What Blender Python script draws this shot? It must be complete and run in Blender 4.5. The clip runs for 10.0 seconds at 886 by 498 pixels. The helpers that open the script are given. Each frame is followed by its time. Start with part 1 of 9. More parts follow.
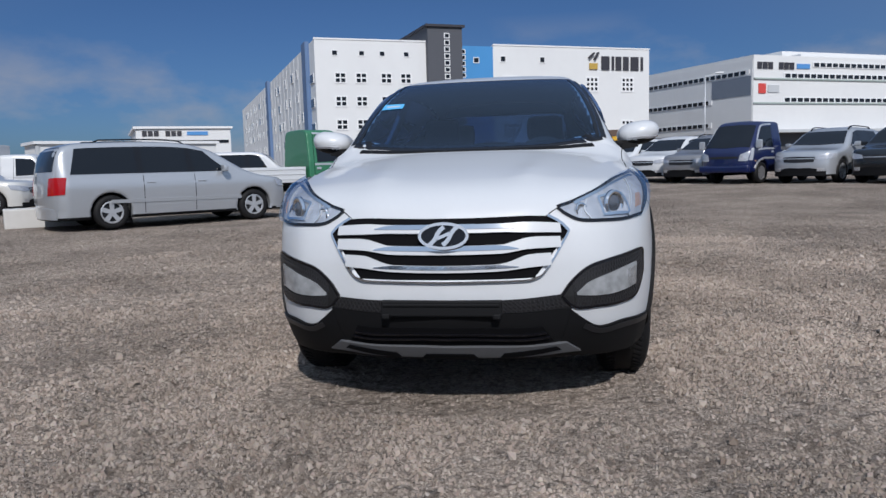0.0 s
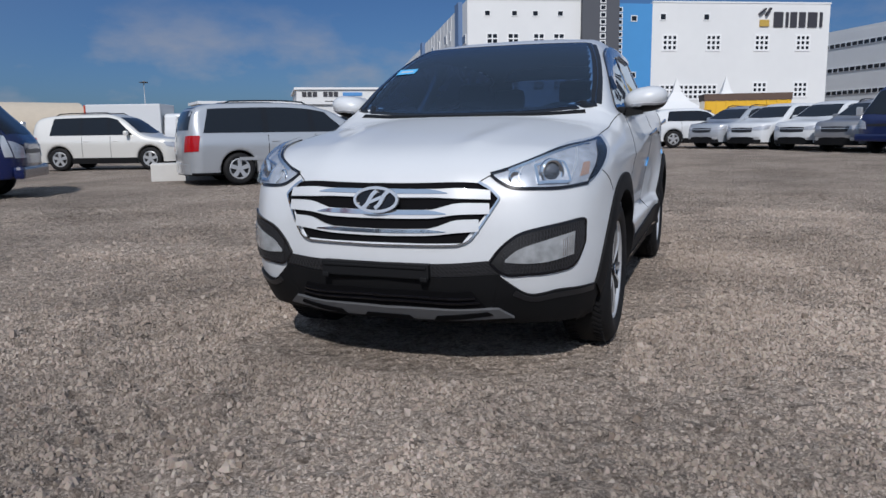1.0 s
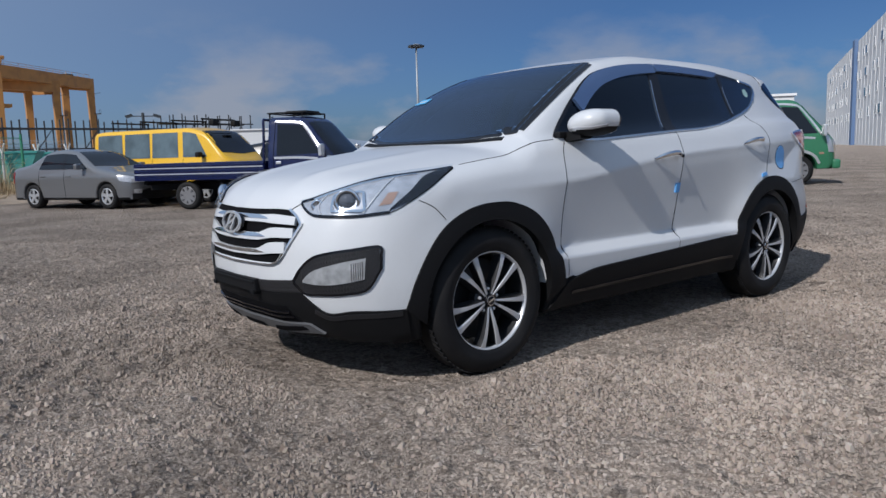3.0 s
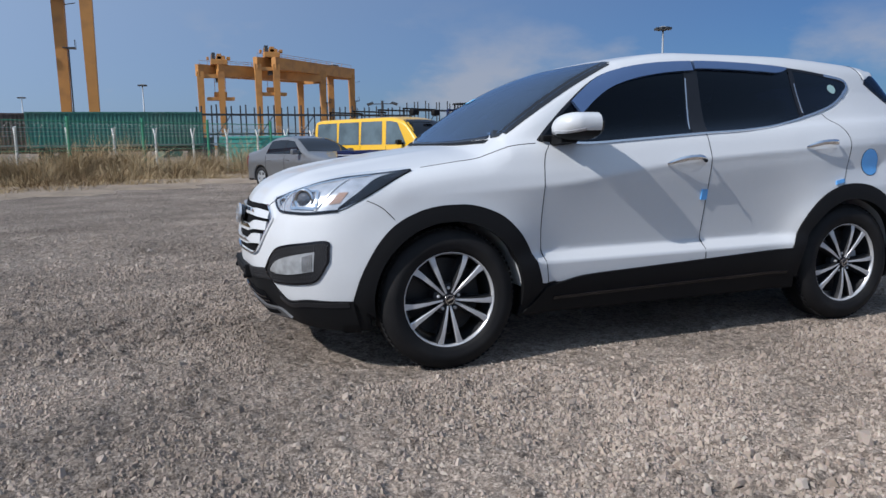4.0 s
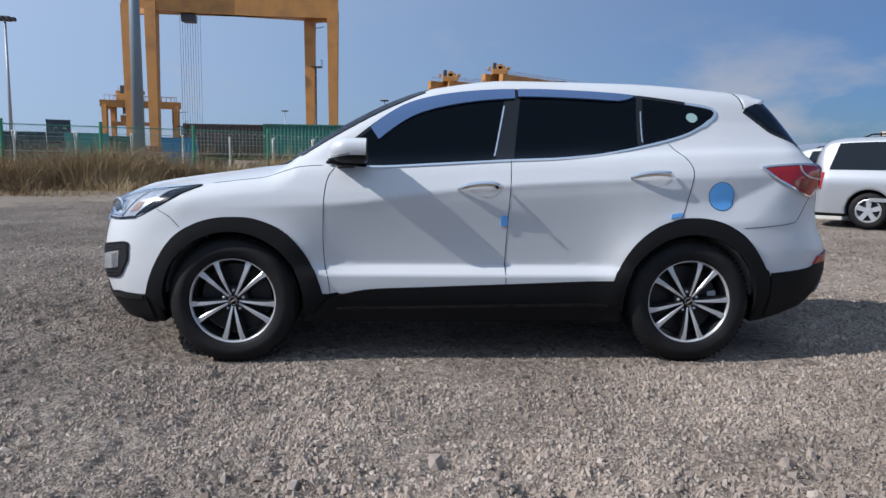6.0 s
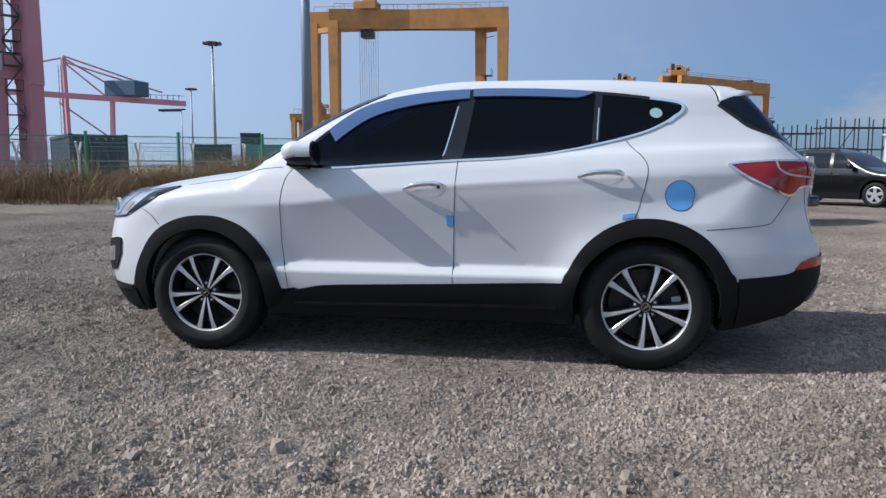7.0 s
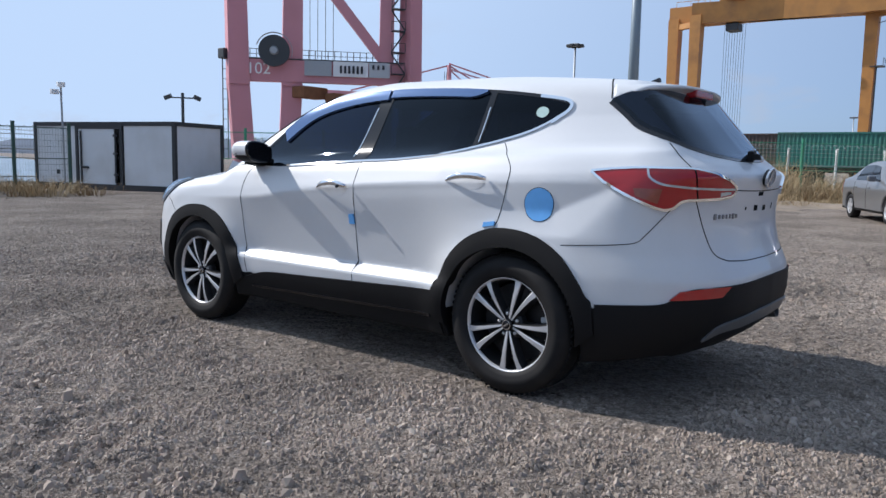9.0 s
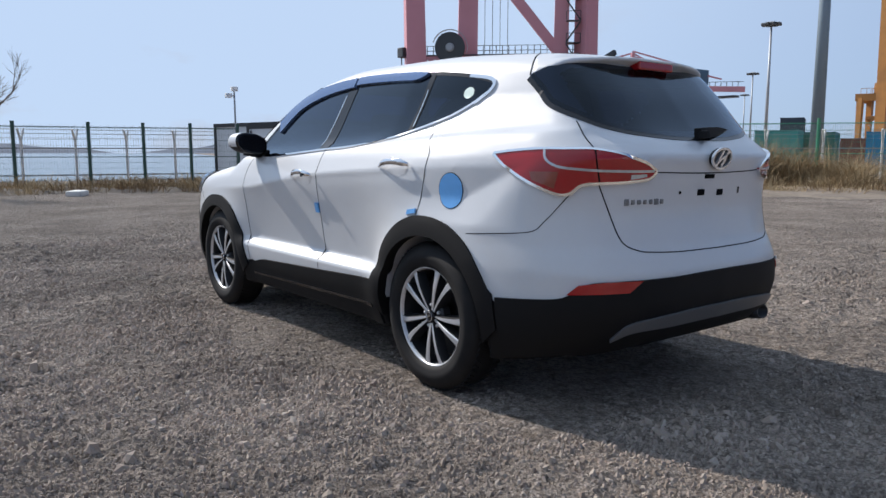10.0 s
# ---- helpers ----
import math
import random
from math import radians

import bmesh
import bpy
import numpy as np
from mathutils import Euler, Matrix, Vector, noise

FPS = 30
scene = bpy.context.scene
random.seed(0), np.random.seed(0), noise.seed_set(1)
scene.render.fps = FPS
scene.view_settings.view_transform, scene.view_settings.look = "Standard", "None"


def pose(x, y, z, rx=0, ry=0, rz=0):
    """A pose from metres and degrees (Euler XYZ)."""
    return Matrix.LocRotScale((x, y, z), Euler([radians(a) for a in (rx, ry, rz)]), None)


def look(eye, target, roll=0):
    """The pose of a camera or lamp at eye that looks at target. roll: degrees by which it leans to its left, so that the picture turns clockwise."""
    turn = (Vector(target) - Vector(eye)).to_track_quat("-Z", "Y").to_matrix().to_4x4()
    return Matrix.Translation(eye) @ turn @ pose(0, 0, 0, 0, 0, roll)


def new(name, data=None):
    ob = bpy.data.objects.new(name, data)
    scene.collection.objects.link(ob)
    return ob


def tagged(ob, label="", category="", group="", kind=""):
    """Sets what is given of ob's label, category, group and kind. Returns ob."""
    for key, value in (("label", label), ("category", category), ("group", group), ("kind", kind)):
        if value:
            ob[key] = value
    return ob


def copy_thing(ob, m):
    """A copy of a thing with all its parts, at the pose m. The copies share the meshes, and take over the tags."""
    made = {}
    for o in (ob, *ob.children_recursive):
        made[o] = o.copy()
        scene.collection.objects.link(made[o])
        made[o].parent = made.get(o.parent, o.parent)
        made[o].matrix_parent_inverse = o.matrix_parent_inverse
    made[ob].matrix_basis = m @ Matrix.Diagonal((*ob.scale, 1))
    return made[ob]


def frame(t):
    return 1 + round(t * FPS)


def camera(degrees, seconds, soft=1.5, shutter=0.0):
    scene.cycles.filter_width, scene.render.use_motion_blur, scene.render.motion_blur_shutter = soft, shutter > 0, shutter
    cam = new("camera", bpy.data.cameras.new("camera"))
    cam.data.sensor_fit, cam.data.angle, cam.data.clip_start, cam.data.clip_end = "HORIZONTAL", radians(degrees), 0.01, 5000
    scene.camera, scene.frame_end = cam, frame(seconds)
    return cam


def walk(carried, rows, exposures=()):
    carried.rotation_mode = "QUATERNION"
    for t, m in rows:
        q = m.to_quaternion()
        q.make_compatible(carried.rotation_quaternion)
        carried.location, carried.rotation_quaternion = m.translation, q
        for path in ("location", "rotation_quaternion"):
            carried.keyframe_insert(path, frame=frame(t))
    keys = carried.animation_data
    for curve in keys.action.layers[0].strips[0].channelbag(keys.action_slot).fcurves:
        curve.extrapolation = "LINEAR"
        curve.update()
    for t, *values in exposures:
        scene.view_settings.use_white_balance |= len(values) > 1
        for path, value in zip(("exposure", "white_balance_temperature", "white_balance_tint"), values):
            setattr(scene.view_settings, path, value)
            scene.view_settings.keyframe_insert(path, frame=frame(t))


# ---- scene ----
cam = camera(61.7, 10.0)
EXPOSURES = [(0, -0.53, 6080, 13), (2, -0.66, 6100, 13), (3.5, -0.32, 6120, 12.5), (4.5, -0.14, 6100, 12.5), (6.5, -0.06, 6120, 12.5), (7.5, 0.06, 6130, 12.5), (9, 0.14, 6180, 13), (10, 0.10, 6420, 13)]
PATH = [
    (0, (0.453, -5.266, 1.079), (0.151, -3.301, 0.856), -1.6),
    (0.5, (0.865, -5.301, 1.071), (0.348, -3.383, 0.833), -1.3),
    (1, (1.353, -5.132, 1.077), (0.664, -3.281, 0.763), -0.8),
    (1.5, (1.952, -4.929, 1.094), (0.957, -3.219, 0.801), -1.5),
    (2, (2.48, -4.59, 1.108), (1.299, -2.999, 0.837), -1.3),
    (2.2, (2.721, -4.44, 1.096), (1.495, -2.882, 0.83), -1.6),
    (3.3, (3.863, -3.495, 1.132), (2.171, -2.46, 0.875), -1.5),
    (3.5, (4.057, -3.267, 1.163), (2.283, -2.379, 0.907), -1.4),
    (4, (4.37, -2.675, 1.164), (2.512, -1.988, 0.883), -1.0),
    (4.5, (4.654, -2.079, 1.165), (2.759, -1.504, 0.885), 0.9),
    (5, (4.869, -1.496, 1.18), (2.942, -1.017, 0.939), 2.6),
    (5.2, (4.949, -1.268, 1.202), (3.022, -0.786, 0.967), 1.9),
    (6.3, (5.205, 0.027, 1.189), (3.221, -0.062, 0.952), 0.3),
    (6.5, (5.207, 0.302, 1.166), (3.23, 0.107, 0.933), 0.0),
    (7, (5.157, 0.981, 1.167), (3.203, 0.616, 0.944), -0.0),
    (7.5, (4.997, 1.623, 1.18), (3.077, 1.111, 0.955), -0.5),
    (8, (4.807, 2.304, 1.181), (3.017, 1.441, 0.95), -0.8),
    (8.5, (4.459, 2.897, 1.193), (2.72, 1.938, 0.957), 0.9),
    (9, (4.056, 3.411, 1.204), (2.492, 2.187, 0.97), 1.2),
    (9.5, (3.549, 3.829, 1.172), (2.116, 2.457, 0.915), 0.9),
    (10, (3.038, 4.251, 1.178), (1.823, 2.684, 0.921), 0.0),
]
walk(cam, [(t, look(eye, target, roll)) for t, eye, target, roll in PATH], EXPOSURES)

# ---- light ----
SUN = Vector((0.31, -1.2, 1.0)).normalized()
sun = new("sun", bpy.data.lights.new("sun", "SUN"))
sun.data.energy, sun.data.angle, sun.data.color = 5.0, radians(0.55), (1.0, 0.945, 0.855)
sun.matrix_world = look(SUN * 50, (0, 0, 0))
world = bpy.data.worlds.new("world")
scene.world = world
world.use_nodes = True
wn, wl = world.node_tree.nodes, world.node_tree.links
sky = wn.new("ShaderNodeTexSky")
sky.sky_type, sky.sun_disc = "NISHITA", False
sky.sun_elevation = math.asin(SUN.z)
sky.sun_rotation = math.atan2(SUN.x, SUN.y)
sky.air_density, sky.dust_density, sky.ozone_density, sky.altitude = 0.75, 1.0, 3.0, 10.0
wn["Background"].inputs["Strength"].default_value = 0.0735
# thin clouds low over the horizon
wco, wmap, wnoise, wramp, wsep, wband, wmul, wmix = (wn.new(k) for k in ("ShaderNodeTexCoord", "ShaderNodeMapping", "ShaderNodeTexNoise", "ShaderNodeMapRange", "ShaderNodeSeparateXYZ", "ShaderNodeMapRange", "ShaderNodeMath", "ShaderNodeMix"))
wmap.inputs["Scale"].default_value = (1.0, 1.0, 2.2)
wnoise.inputs["Scale"].default_value, wnoise.inputs["Detail"].default_value, wnoise.inputs["Roughness"].default_value = 3.4, 9, 0.55
wramp.inputs["From Min"].default_value, wramp.inputs["From Max"].default_value, wramp.inputs["To Max"].default_value = 0.52, 0.64, 0.7
wband.inputs["From Min"].default_value, wband.inputs["From Max"].default_value = 0.19, 0.09
wmul.operation = "MULTIPLY"
wmix.data_type = "RGBA"
wl.new(wco.outputs["Generated"], wmap.inputs["Vector"])
wl.new(wmap.outputs["Vector"], wnoise.inputs["Vector"])
wl.new(wnoise.outputs["Fac"], wramp.inputs["Value"])
wl.new(wco.outputs["Generated"], wsep.inputs["Vector"])
wl.new(wsep.outputs["Z"], wband.inputs["Value"])
wl.new(wramp.outputs["Result"], wmul.inputs[0])
wl.new(wband.outputs["Result"], wmul.inputs[1])
wl.new(wmul.outputs["Value"], wmix.inputs["Factor"])
# pale haze that thickens towards the sun
wdot, whaze, wpale = wn.new("ShaderNodeVectorMath"), wn.new("ShaderNodeMapRange"), wn.new("ShaderNodeMix")
wdot.operation = "DOT_PRODUCT"
wdot.inputs[1].default_value = SUN
whaze.inputs["From Min"].default_value, whaze.inputs["From Max"].default_value, whaze.inputs["To Max"].default_value = -0.6, 0.5, 0.95
wpale.data_type = "RGBA"
wpale.inputs["B"].default_value = (7.0, 9.0, 11.7, 1)
wl.new(wco.outputs["Generated"], wdot.inputs[0])
wl.new(wdot.outputs["Value"], whaze.inputs["Value"])
wl.new(whaze.outputs["Result"], wpale.inputs["Factor"])
wtint = wn.new("ShaderNodeVectorMath")
wtint.operation = "MULTIPLY"
wtint.inputs[1].default_value = (0.58, 0.80, 1.04)
wl.new(sky.outputs["Color"], wtint.inputs[0])
wl.new(wtint.outputs["Vector"], wpale.inputs["A"])
wl.new(wpale.outputs["Result"], wmix.inputs["A"])
wmix.inputs["B"].default_value = (6.3, 6.5, 7.1, 1)
wl.new(wmix.outputs["Result"], wn["Background"].inputs["Color"])

# ---- materials ----
def material(name, color, rough=0.5, metal=0.0, vary=0.0, scale=8.0, bump=0.0, coat=0.0, dirt=None, dirt_scale=1.3, dirt_amount=0.0, per_piece=0.0, spec=0.5):
    """A surface with grain and wear at two scales."""
    m = bpy.data.materials.new(name)
    m.use_nodes = True
    n, l = m.node_tree.nodes, m.node_tree.links
    p = n["Principled BSDF"]
    p.inputs["Roughness"].default_value, p.inputs["Metallic"].default_value = rough, metal
    p.inputs["Specular IOR Level"].default_value = spec
    p.inputs["Diffuse Roughness"].default_value = 1.0 if rough > 0.9 else 0.0
    p.inputs["Coat Weight"].default_value, p.inputs["Coat Roughness"].default_value = coat, 0.03
    p.inputs["Base Color"].default_value = (*color, 1)
    if vary or dirt_amount or bump or per_piece:
        co = n.new("ShaderNodeTexCoord")
        grain = n.new("ShaderNodeTexNoise")
        grain.inputs["Scale"].default_value, grain.inputs["Detail"].default_value = scale, 6
        l.new(co.outputs["Object"], grain.inputs["Vector"])
        mix = n.new("ShaderNodeMix")
        mix.data_type = "RGBA"
        mix.inputs["A"].default_value = (*[c * (1 - vary) for c in color], 1)
        mix.inputs["B"].default_value = (*[min(1, c * (1 + vary)) for c in color], 1)
        l.new(grain.outputs["Fac"], mix.inputs["Factor"])
        out = mix.outputs["Result"]
        if dirt_amount:
            broad = n.new("ShaderNodeTexNoise")
            broad.inputs["Scale"].default_value, broad.inputs["Detail"].default_value = dirt_scale, 8
            l.new(co.outputs["Object"], broad.inputs["Vector"])
            ramp = n.new("ShaderNodeMapRange")
            ramp.inputs["From Min"].default_value, ramp.inputs["From Max"].default_value = 0.45, 0.75
            ramp.inputs["To Max"].default_value = dirt_amount
            l.new(broad.outputs["Fac"], ramp.inputs["Value"])
            mix2 = n.new("ShaderNodeMix")
            mix2.data_type = "RGBA"
            mix2.inputs["B"].default_value = (*(dirt or (0.2, 0.17, 0.14)), 1)
            l.new(ramp.outputs["Result"], mix2.inputs["Factor"])
            l.new(out, mix2.inputs["A"])
            out = mix2.outputs["Result"]
        if per_piece:
            info = n.new("ShaderNodeObjectInfo")
            mul = n.new("ShaderNodeMapRange")
            mul.inputs["To Min"].default_value, mul.inputs["To Max"].default_value = 1 - per_piece, 1 + per_piece
            l.new(info.outputs["Random"], mul.inputs["Value"])
            mix3 = n.new("ShaderNodeVectorMath")
            mix3.operation = "SCALE"
            l.new(out, mix3.inputs[0])
            l.new(mul.outputs["Result"], mix3.inputs["Scale"])
            out = mix3.outputs["Vector"]
        l.new(out, p.inputs["Base Color"])
        if bump:
            b = n.new("ShaderNodeBump")
            b.inputs["Strength"].default_value, b.inputs["Distance"].default_value = min(1, bump * 20), 0.05 * bump
            l.new(grain.outputs["Fac"], b.inputs["Height"])
            l.new(b.outputs["Normal"], p.inputs["Normal"])
    return m


def pane(name, tint, ior=1.5, steep=5.0):
    """Thin tinted glass: it lets light through by its tint and mirrors at a slant."""
    m = bpy.data.materials.new(name)
    m.use_nodes = True
    n, l = m.node_tree.nodes, m.node_tree.links
    n.remove(n["Principled BSDF"])
    clear, gloss, facing, power, fres, mix = (n.new(k) for k in ("ShaderNodeBsdfTransparent", "ShaderNodeBsdfGlossy", "ShaderNodeLayerWeight", "ShaderNodeMath", "ShaderNodeMapRange", "ShaderNodeMixShader"))
    clear.inputs["Color"].default_value = (*tint, 1)
    gloss.inputs["Color"].default_value = (0.74, 0.86, 1.0, 1)
    gloss.inputs["Roughness"].default_value = 0.015
    facing.inputs["Blend"].default_value = 0.5
    power.operation, power.inputs[1].default_value = "POWER", steep
    fres.inputs["To Min"].default_value = ((ior - 1) / (ior + 1)) ** 2
    l.new(facing.outputs["Facing"], power.inputs[0])
    l.new(power.outputs["Value"], fres.inputs["Value"])
    l.new(fres.outputs["Result"], mix.inputs["Fac"])
    l.new(clear.outputs["BSDF"], mix.inputs[1])
    l.new(gloss.outputs["BSDF"], mix.inputs[2])
    l.new(mix.outputs["Shader"], n["Material Output"].inputs["Surface"])
    return m


# dark glass whose tint also carries the blue of the mirrored sky
WINDSCREEN = pane("tinted_windscreen", (0.30, 0.45, 0.64), 1.36, 3.1)
SIDEGLASS = pane("dark_side_glass", (0.010, 0.014, 0.036), 1.27, 3.3)
REARGLASS = pane("dark_rear_glass", (0.05, 0.075, 0.13), 1.45, 4.2)
CLEAR = pane("clear_lamp_cover", (0.93, 0.95, 0.97), 1.45)
FABRIC = material("dark_seat_fabric", (0.02, 0.02, 0.022), 0.85, 0, 0.15, 60, 0.01)
WHITE = material("white_car_paint", (0.57, 0.588, 0.61), 0.38, 0, 0.015, 40, 0, 0.5)
SILVER = material("silver_car_paint", (0.44, 0.46, 0.49), 0.32, 0.45, 0.04, 60, 0, 1.0)
GREYCAR = material("grey_car_paint", (0.17, 0.175, 0.185), 0.3, 0.4, 0.05, 60, 0, 0.8)
NAVY = material("navy_car_paint", (0.004, 0.009, 0.055), 0.22, 0, 0.08, 30, 0, 0.7)
BLUECAR = material("blue_car_paint", (0.005, 0.011, 0.065), 0.3, 0.1, 0.08, 30, 0, 0.8)
BLACKCAR = material("black_car_paint", (0.006, 0.007, 0.009), 0.22, 0.1, 0.1, 30, 0, 0.8)
YELLOWCAR = material("yellow_car_paint", (0.72, 0.42, 0.015), 0.35, 0, 0.06, 20, 0, 0.6)
GREENCAR = material("green_truck_paint", (0.03, 0.16, 0.08), 0.4, 0, 0.1, 20, 0, 0.4)
PLASTIC = material("black_rough_plastic", (0.0062, 0.0064, 0.0074), 0.64, 0, 0.2, 150, 0.006, spec=0.2)
GLOSSBLACK = material("gloss_black_trim", (0.006, 0.006, 0.008), 0.12, 0, 0.05, 30)
# near-black also stands for the shade inside grille, intake and slots
SEAM = material("dark_panel_gap", (0.004, 0.004, 0.005), 0.85, 0, 0.1, 60, spec=0.1)
RUBBER = material("dusty_tyre_rubber", (0.006, 0.006, 0.007), 0.7, 0, 0.2, 45, 0.01, 0, (0.04, 0.037, 0.034), 6.0, 0.25, spec=0.3)
# smoked visor; the blue of the mirrored sky is in its base colour
VISOR = material("sky_tinted_visor", (0.11, 0.18, 0.34), 0.10, 0.55, 0.05, 30, 0, 0.6)
BRIGHT = material("satin_bright_metal", (0.78, 0.79, 0.81), 0.22, 0.7, 0.03, 60)
CHROME = material("bright_chrome", (0.82, 0.83, 0.85), 0.08, 1.0, 0.02, 60)
ALLOY = material("machined_alloy", (0.56, 0.57, 0.59), 0.32, 0.45, 0.05, 90)
DARKALLOY = material("dark_painted_alloy", (0.022, 0.023, 0.026), 0.4, 0.3, 0.1, 60)
SKID = material("grey_skid_plate", (0.13, 0.135, 0.145), 0.42, 0.35, 0.08, 70)
REDLENS = material("red_lamp_lens", (0.33, 0.006, 0.009), 0.14, 0, 0.12, 25, 0, 0.4)
ORANGELENS = material("orange_lamp_lens", (0.42, 0.27, 0.20), 0.15, 0.2, 0.12, 25, 0, 0.7)
DIMLENS = material("dim_red_brown_lens", (0.24, 0.045, 0.025), 0.14, 0, 0.4, 25, 0, 0.8)
LAMP = material("lamp_reflector", (0.52, 0.53, 0.56), 0.22, 0.45, 0.5, 22)
BLUEFILM = material("blue_protective_film", (0.11, 0.34, 0.70), 0.35, 0, 0.12, 20)
STICKER = material("pale_sticker", (0.30, 0.45, 0.44), 0.5, 0, 0.1, 50)
DARKGLASS = material("dark_tinted_glass", (0.006, 0.008, 0.012), 0.04, 0, 0.1, 3)
PROJECTOR = material("grey_projector_glass", (0.10, 0.11, 0.13), 0.06, 0.3, 0.3, 30, 0, 0.8)
# opaque pane; light seen through the cabin is put into its mottled colour
VANGLASS = material("pale_opaque_pane_glass", (0.09, 0.125, 0.145), 0.05, 0, 0.7, 2.2)
FOGLENS = material("clear_ribbed_lens", (0.34, 0.355, 0.37), 0.2, 0.25, 0.6, 22, 0.01, 0.8)
LIP = material("satin_black_lip", (0.014, 0.014, 0.016), 0.4, 0, 0.1, 60)

# ---- building tools ----
def mesh_object(name, verts, faces, mat, parent=None, label="", smooth=True):
    me = bpy.data.meshes.new(name)
    me.from_pydata([tuple(v) for v in verts], [], [tuple(f) for f in faces])
    me.validate()
    me.update()
    if smooth:
        me.polygons.foreach_set("use_smooth", [True] * len(me.polygons))
    me.materials.append(mat)
    ob = new(name, me)
    ob.parent = parent
    if label:
        tagged(ob, label)
    return ob


def part(name, bm, mat, parent=None, label="", smooth=False):
    """Links a bmesh as one mesh object under a thing or under a part."""
    me = bpy.data.meshes.new(name)
    bmesh.ops.recalc_face_normals(bm, faces=bm.faces)
    bm.to_mesh(me)
    bm.free()
    if smooth:
        me.polygons.foreach_set("use_smooth", [True] * len(me.polygons))
    me.materials.append(mat)
    ob = new(name, me)
    ob.parent = parent
    if label:
        tagged(ob, label)
    return ob


def thing(name, m, label, category, group="", kind=""):
    ob = new(name)
    ob.empty_display_size = 0.2
    ob.matrix_world = m
    return tagged(ob, label, category, group, kind)


def box(bm, lo, hi, bevel=0.0):
    """A box from corner to corner, its edges rounded a little."""
    c, s = [(a + b) / 2 for a, b in zip(lo, hi)], [abs(b - a) for a, b in zip(lo, hi)]
    made = bmesh.ops.create_cube(bm, size=1, matrix=Matrix.Translation(c) @ Matrix.Diagonal((*s, 1)))["verts"]
    if bevel:
        edges = list({e for v in made for e in v.link_edges})
        bmesh.ops.bevel(bm, geom=edges, offset=min(bevel, min(s) * 0.45), segments=2, affect="EDGES", profile=0.6)
    return bm


def bar(bm, a, b, wide, deep=None, up=(0, 0, 1), taper=1.0):
    """A straight beam of box section from a to b."""
    a, b = Vector(a), Vector(b)
    d = (b - a).normalized()
    side = d.cross(Vector(up))
    if side.length < 1e-4:
        side = d.cross(Vector((1, 0, 0)))
    side.normalize()
    other = side.cross(d).normalized()
    deep = wide if deep is None else deep
    vs = []
    for p, k in ((a, 1.0), (b, taper)):
        for i, j in ((-1, -1), (1, -1), (1, 1), (-1, 1)):
            vs.append(bm.verts.new(p + side * (i * wide / 2 * k) + other * (j * deep / 2 * k)))
    for i in range(4):
        bm.faces.new((vs[i], vs[(i + 1) % 4], vs[4 + (i + 1) % 4], vs[4 + i]))
    bm.faces.new(vs[3::-1])
    bm.faces.new(vs[4:])
    return bm


def rod(bm, a, b, r, r2=None, n=10):
    """A round rod from a to b, tapering to r2."""
    a, b = Vector(a), Vector(b)
    q = Vector((0, 0, 1)).rotation_difference((b - a).normalized())
    r2 = r if r2 is None else r2
    rings = [[bm.verts.new(p + q @ Vector((k * math.cos(math.tau * i / n), k * math.sin(math.tau * i / n), 0))) for i in range(n)] for p, k in ((a, r), (b, r2))]
    for i in range(n):
        bm.faces.new((rings[0][i], rings[0][(i + 1) % n], rings[1][(i + 1) % n], rings[1][i]))
    bm.faces.new(rings[0][::-1])
    bm.faces.new(rings[1])
    return bm


def turned(bm, profile, n=32, axis="x", centre=(0, 0, 0), capped=True):
    """A turned form: (along, radius) pairs swept round an axis."""
    c = Vector(centre)
    rings = []
    for s, r in profile:
        ring = []
        for i in range(n):
            a = math.tau * i / n
            v = Vector((s, r * math.cos(a), r * math.sin(a))) if axis == "x" else Vector((r * math.cos(a), r * math.sin(a), s))
            ring.append(bm.verts.new(c + v))
        rings.append(ring)
    for p, q in zip(rings, rings[1:]):
        for i in range(n):
            bm.faces.new((p[i], p[(i + 1) % n], q[(i + 1) % n], q[i]))
    for ring in (rings[0], rings[-1]) if capped else ():
        if (ring[0].co - ring[n // 2].co).length > 1e-5:
            bm.faces.new(ring)
    return bm


def curve(*pts):
    """A smooth function through (at, value) pairs that doesn't overshoot."""
    x, y = (np.array(c, float) for c in zip(*pts))
    h, d = np.diff(x), np.diff(y) / np.diff(x)
    m = np.zeros(len(x))
    m[0], m[-1] = d[0], d[-1]
    for i in range(1, len(x) - 1):
        if d[i - 1] * d[i] > 0:
            w1, w2 = 2 * h[i] + h[i - 1], h[i] + 2 * h[i - 1]
            m[i] = (w1 + w2) / (w1 / d[i - 1] + w2 / d[i])

    def f(q):
        q = np.clip(np.asarray(q, float), x[0], x[-1])
        i = np.clip(np.searchsorted(x, q) - 1, 0, len(h) - 1)
        t = (q - x[i]) / h[i]
        return y[i] * (1 + 2 * t) * (1 - t) ** 2 + y[i + 1] * t * t * (3 - 2 * t) + h[i] * (m[i] * t * (1 - t) ** 2 + m[i + 1] * t * t * (t - 1))
    return f


def blend_max(a, b, k):
    h = np.maximum(k - np.abs(a - b), 0) / k
    return np.maximum(a, b) + h * h * k / 4


def slope(form, p, e=0.004):
    g = np.stack([form(*(p + d).T) - form(*(p - d).T) for d in np.eye(3) * e], 1)
    return g / np.maximum(np.linalg.norm(g, axis=1, keepdims=True), 1e-9)


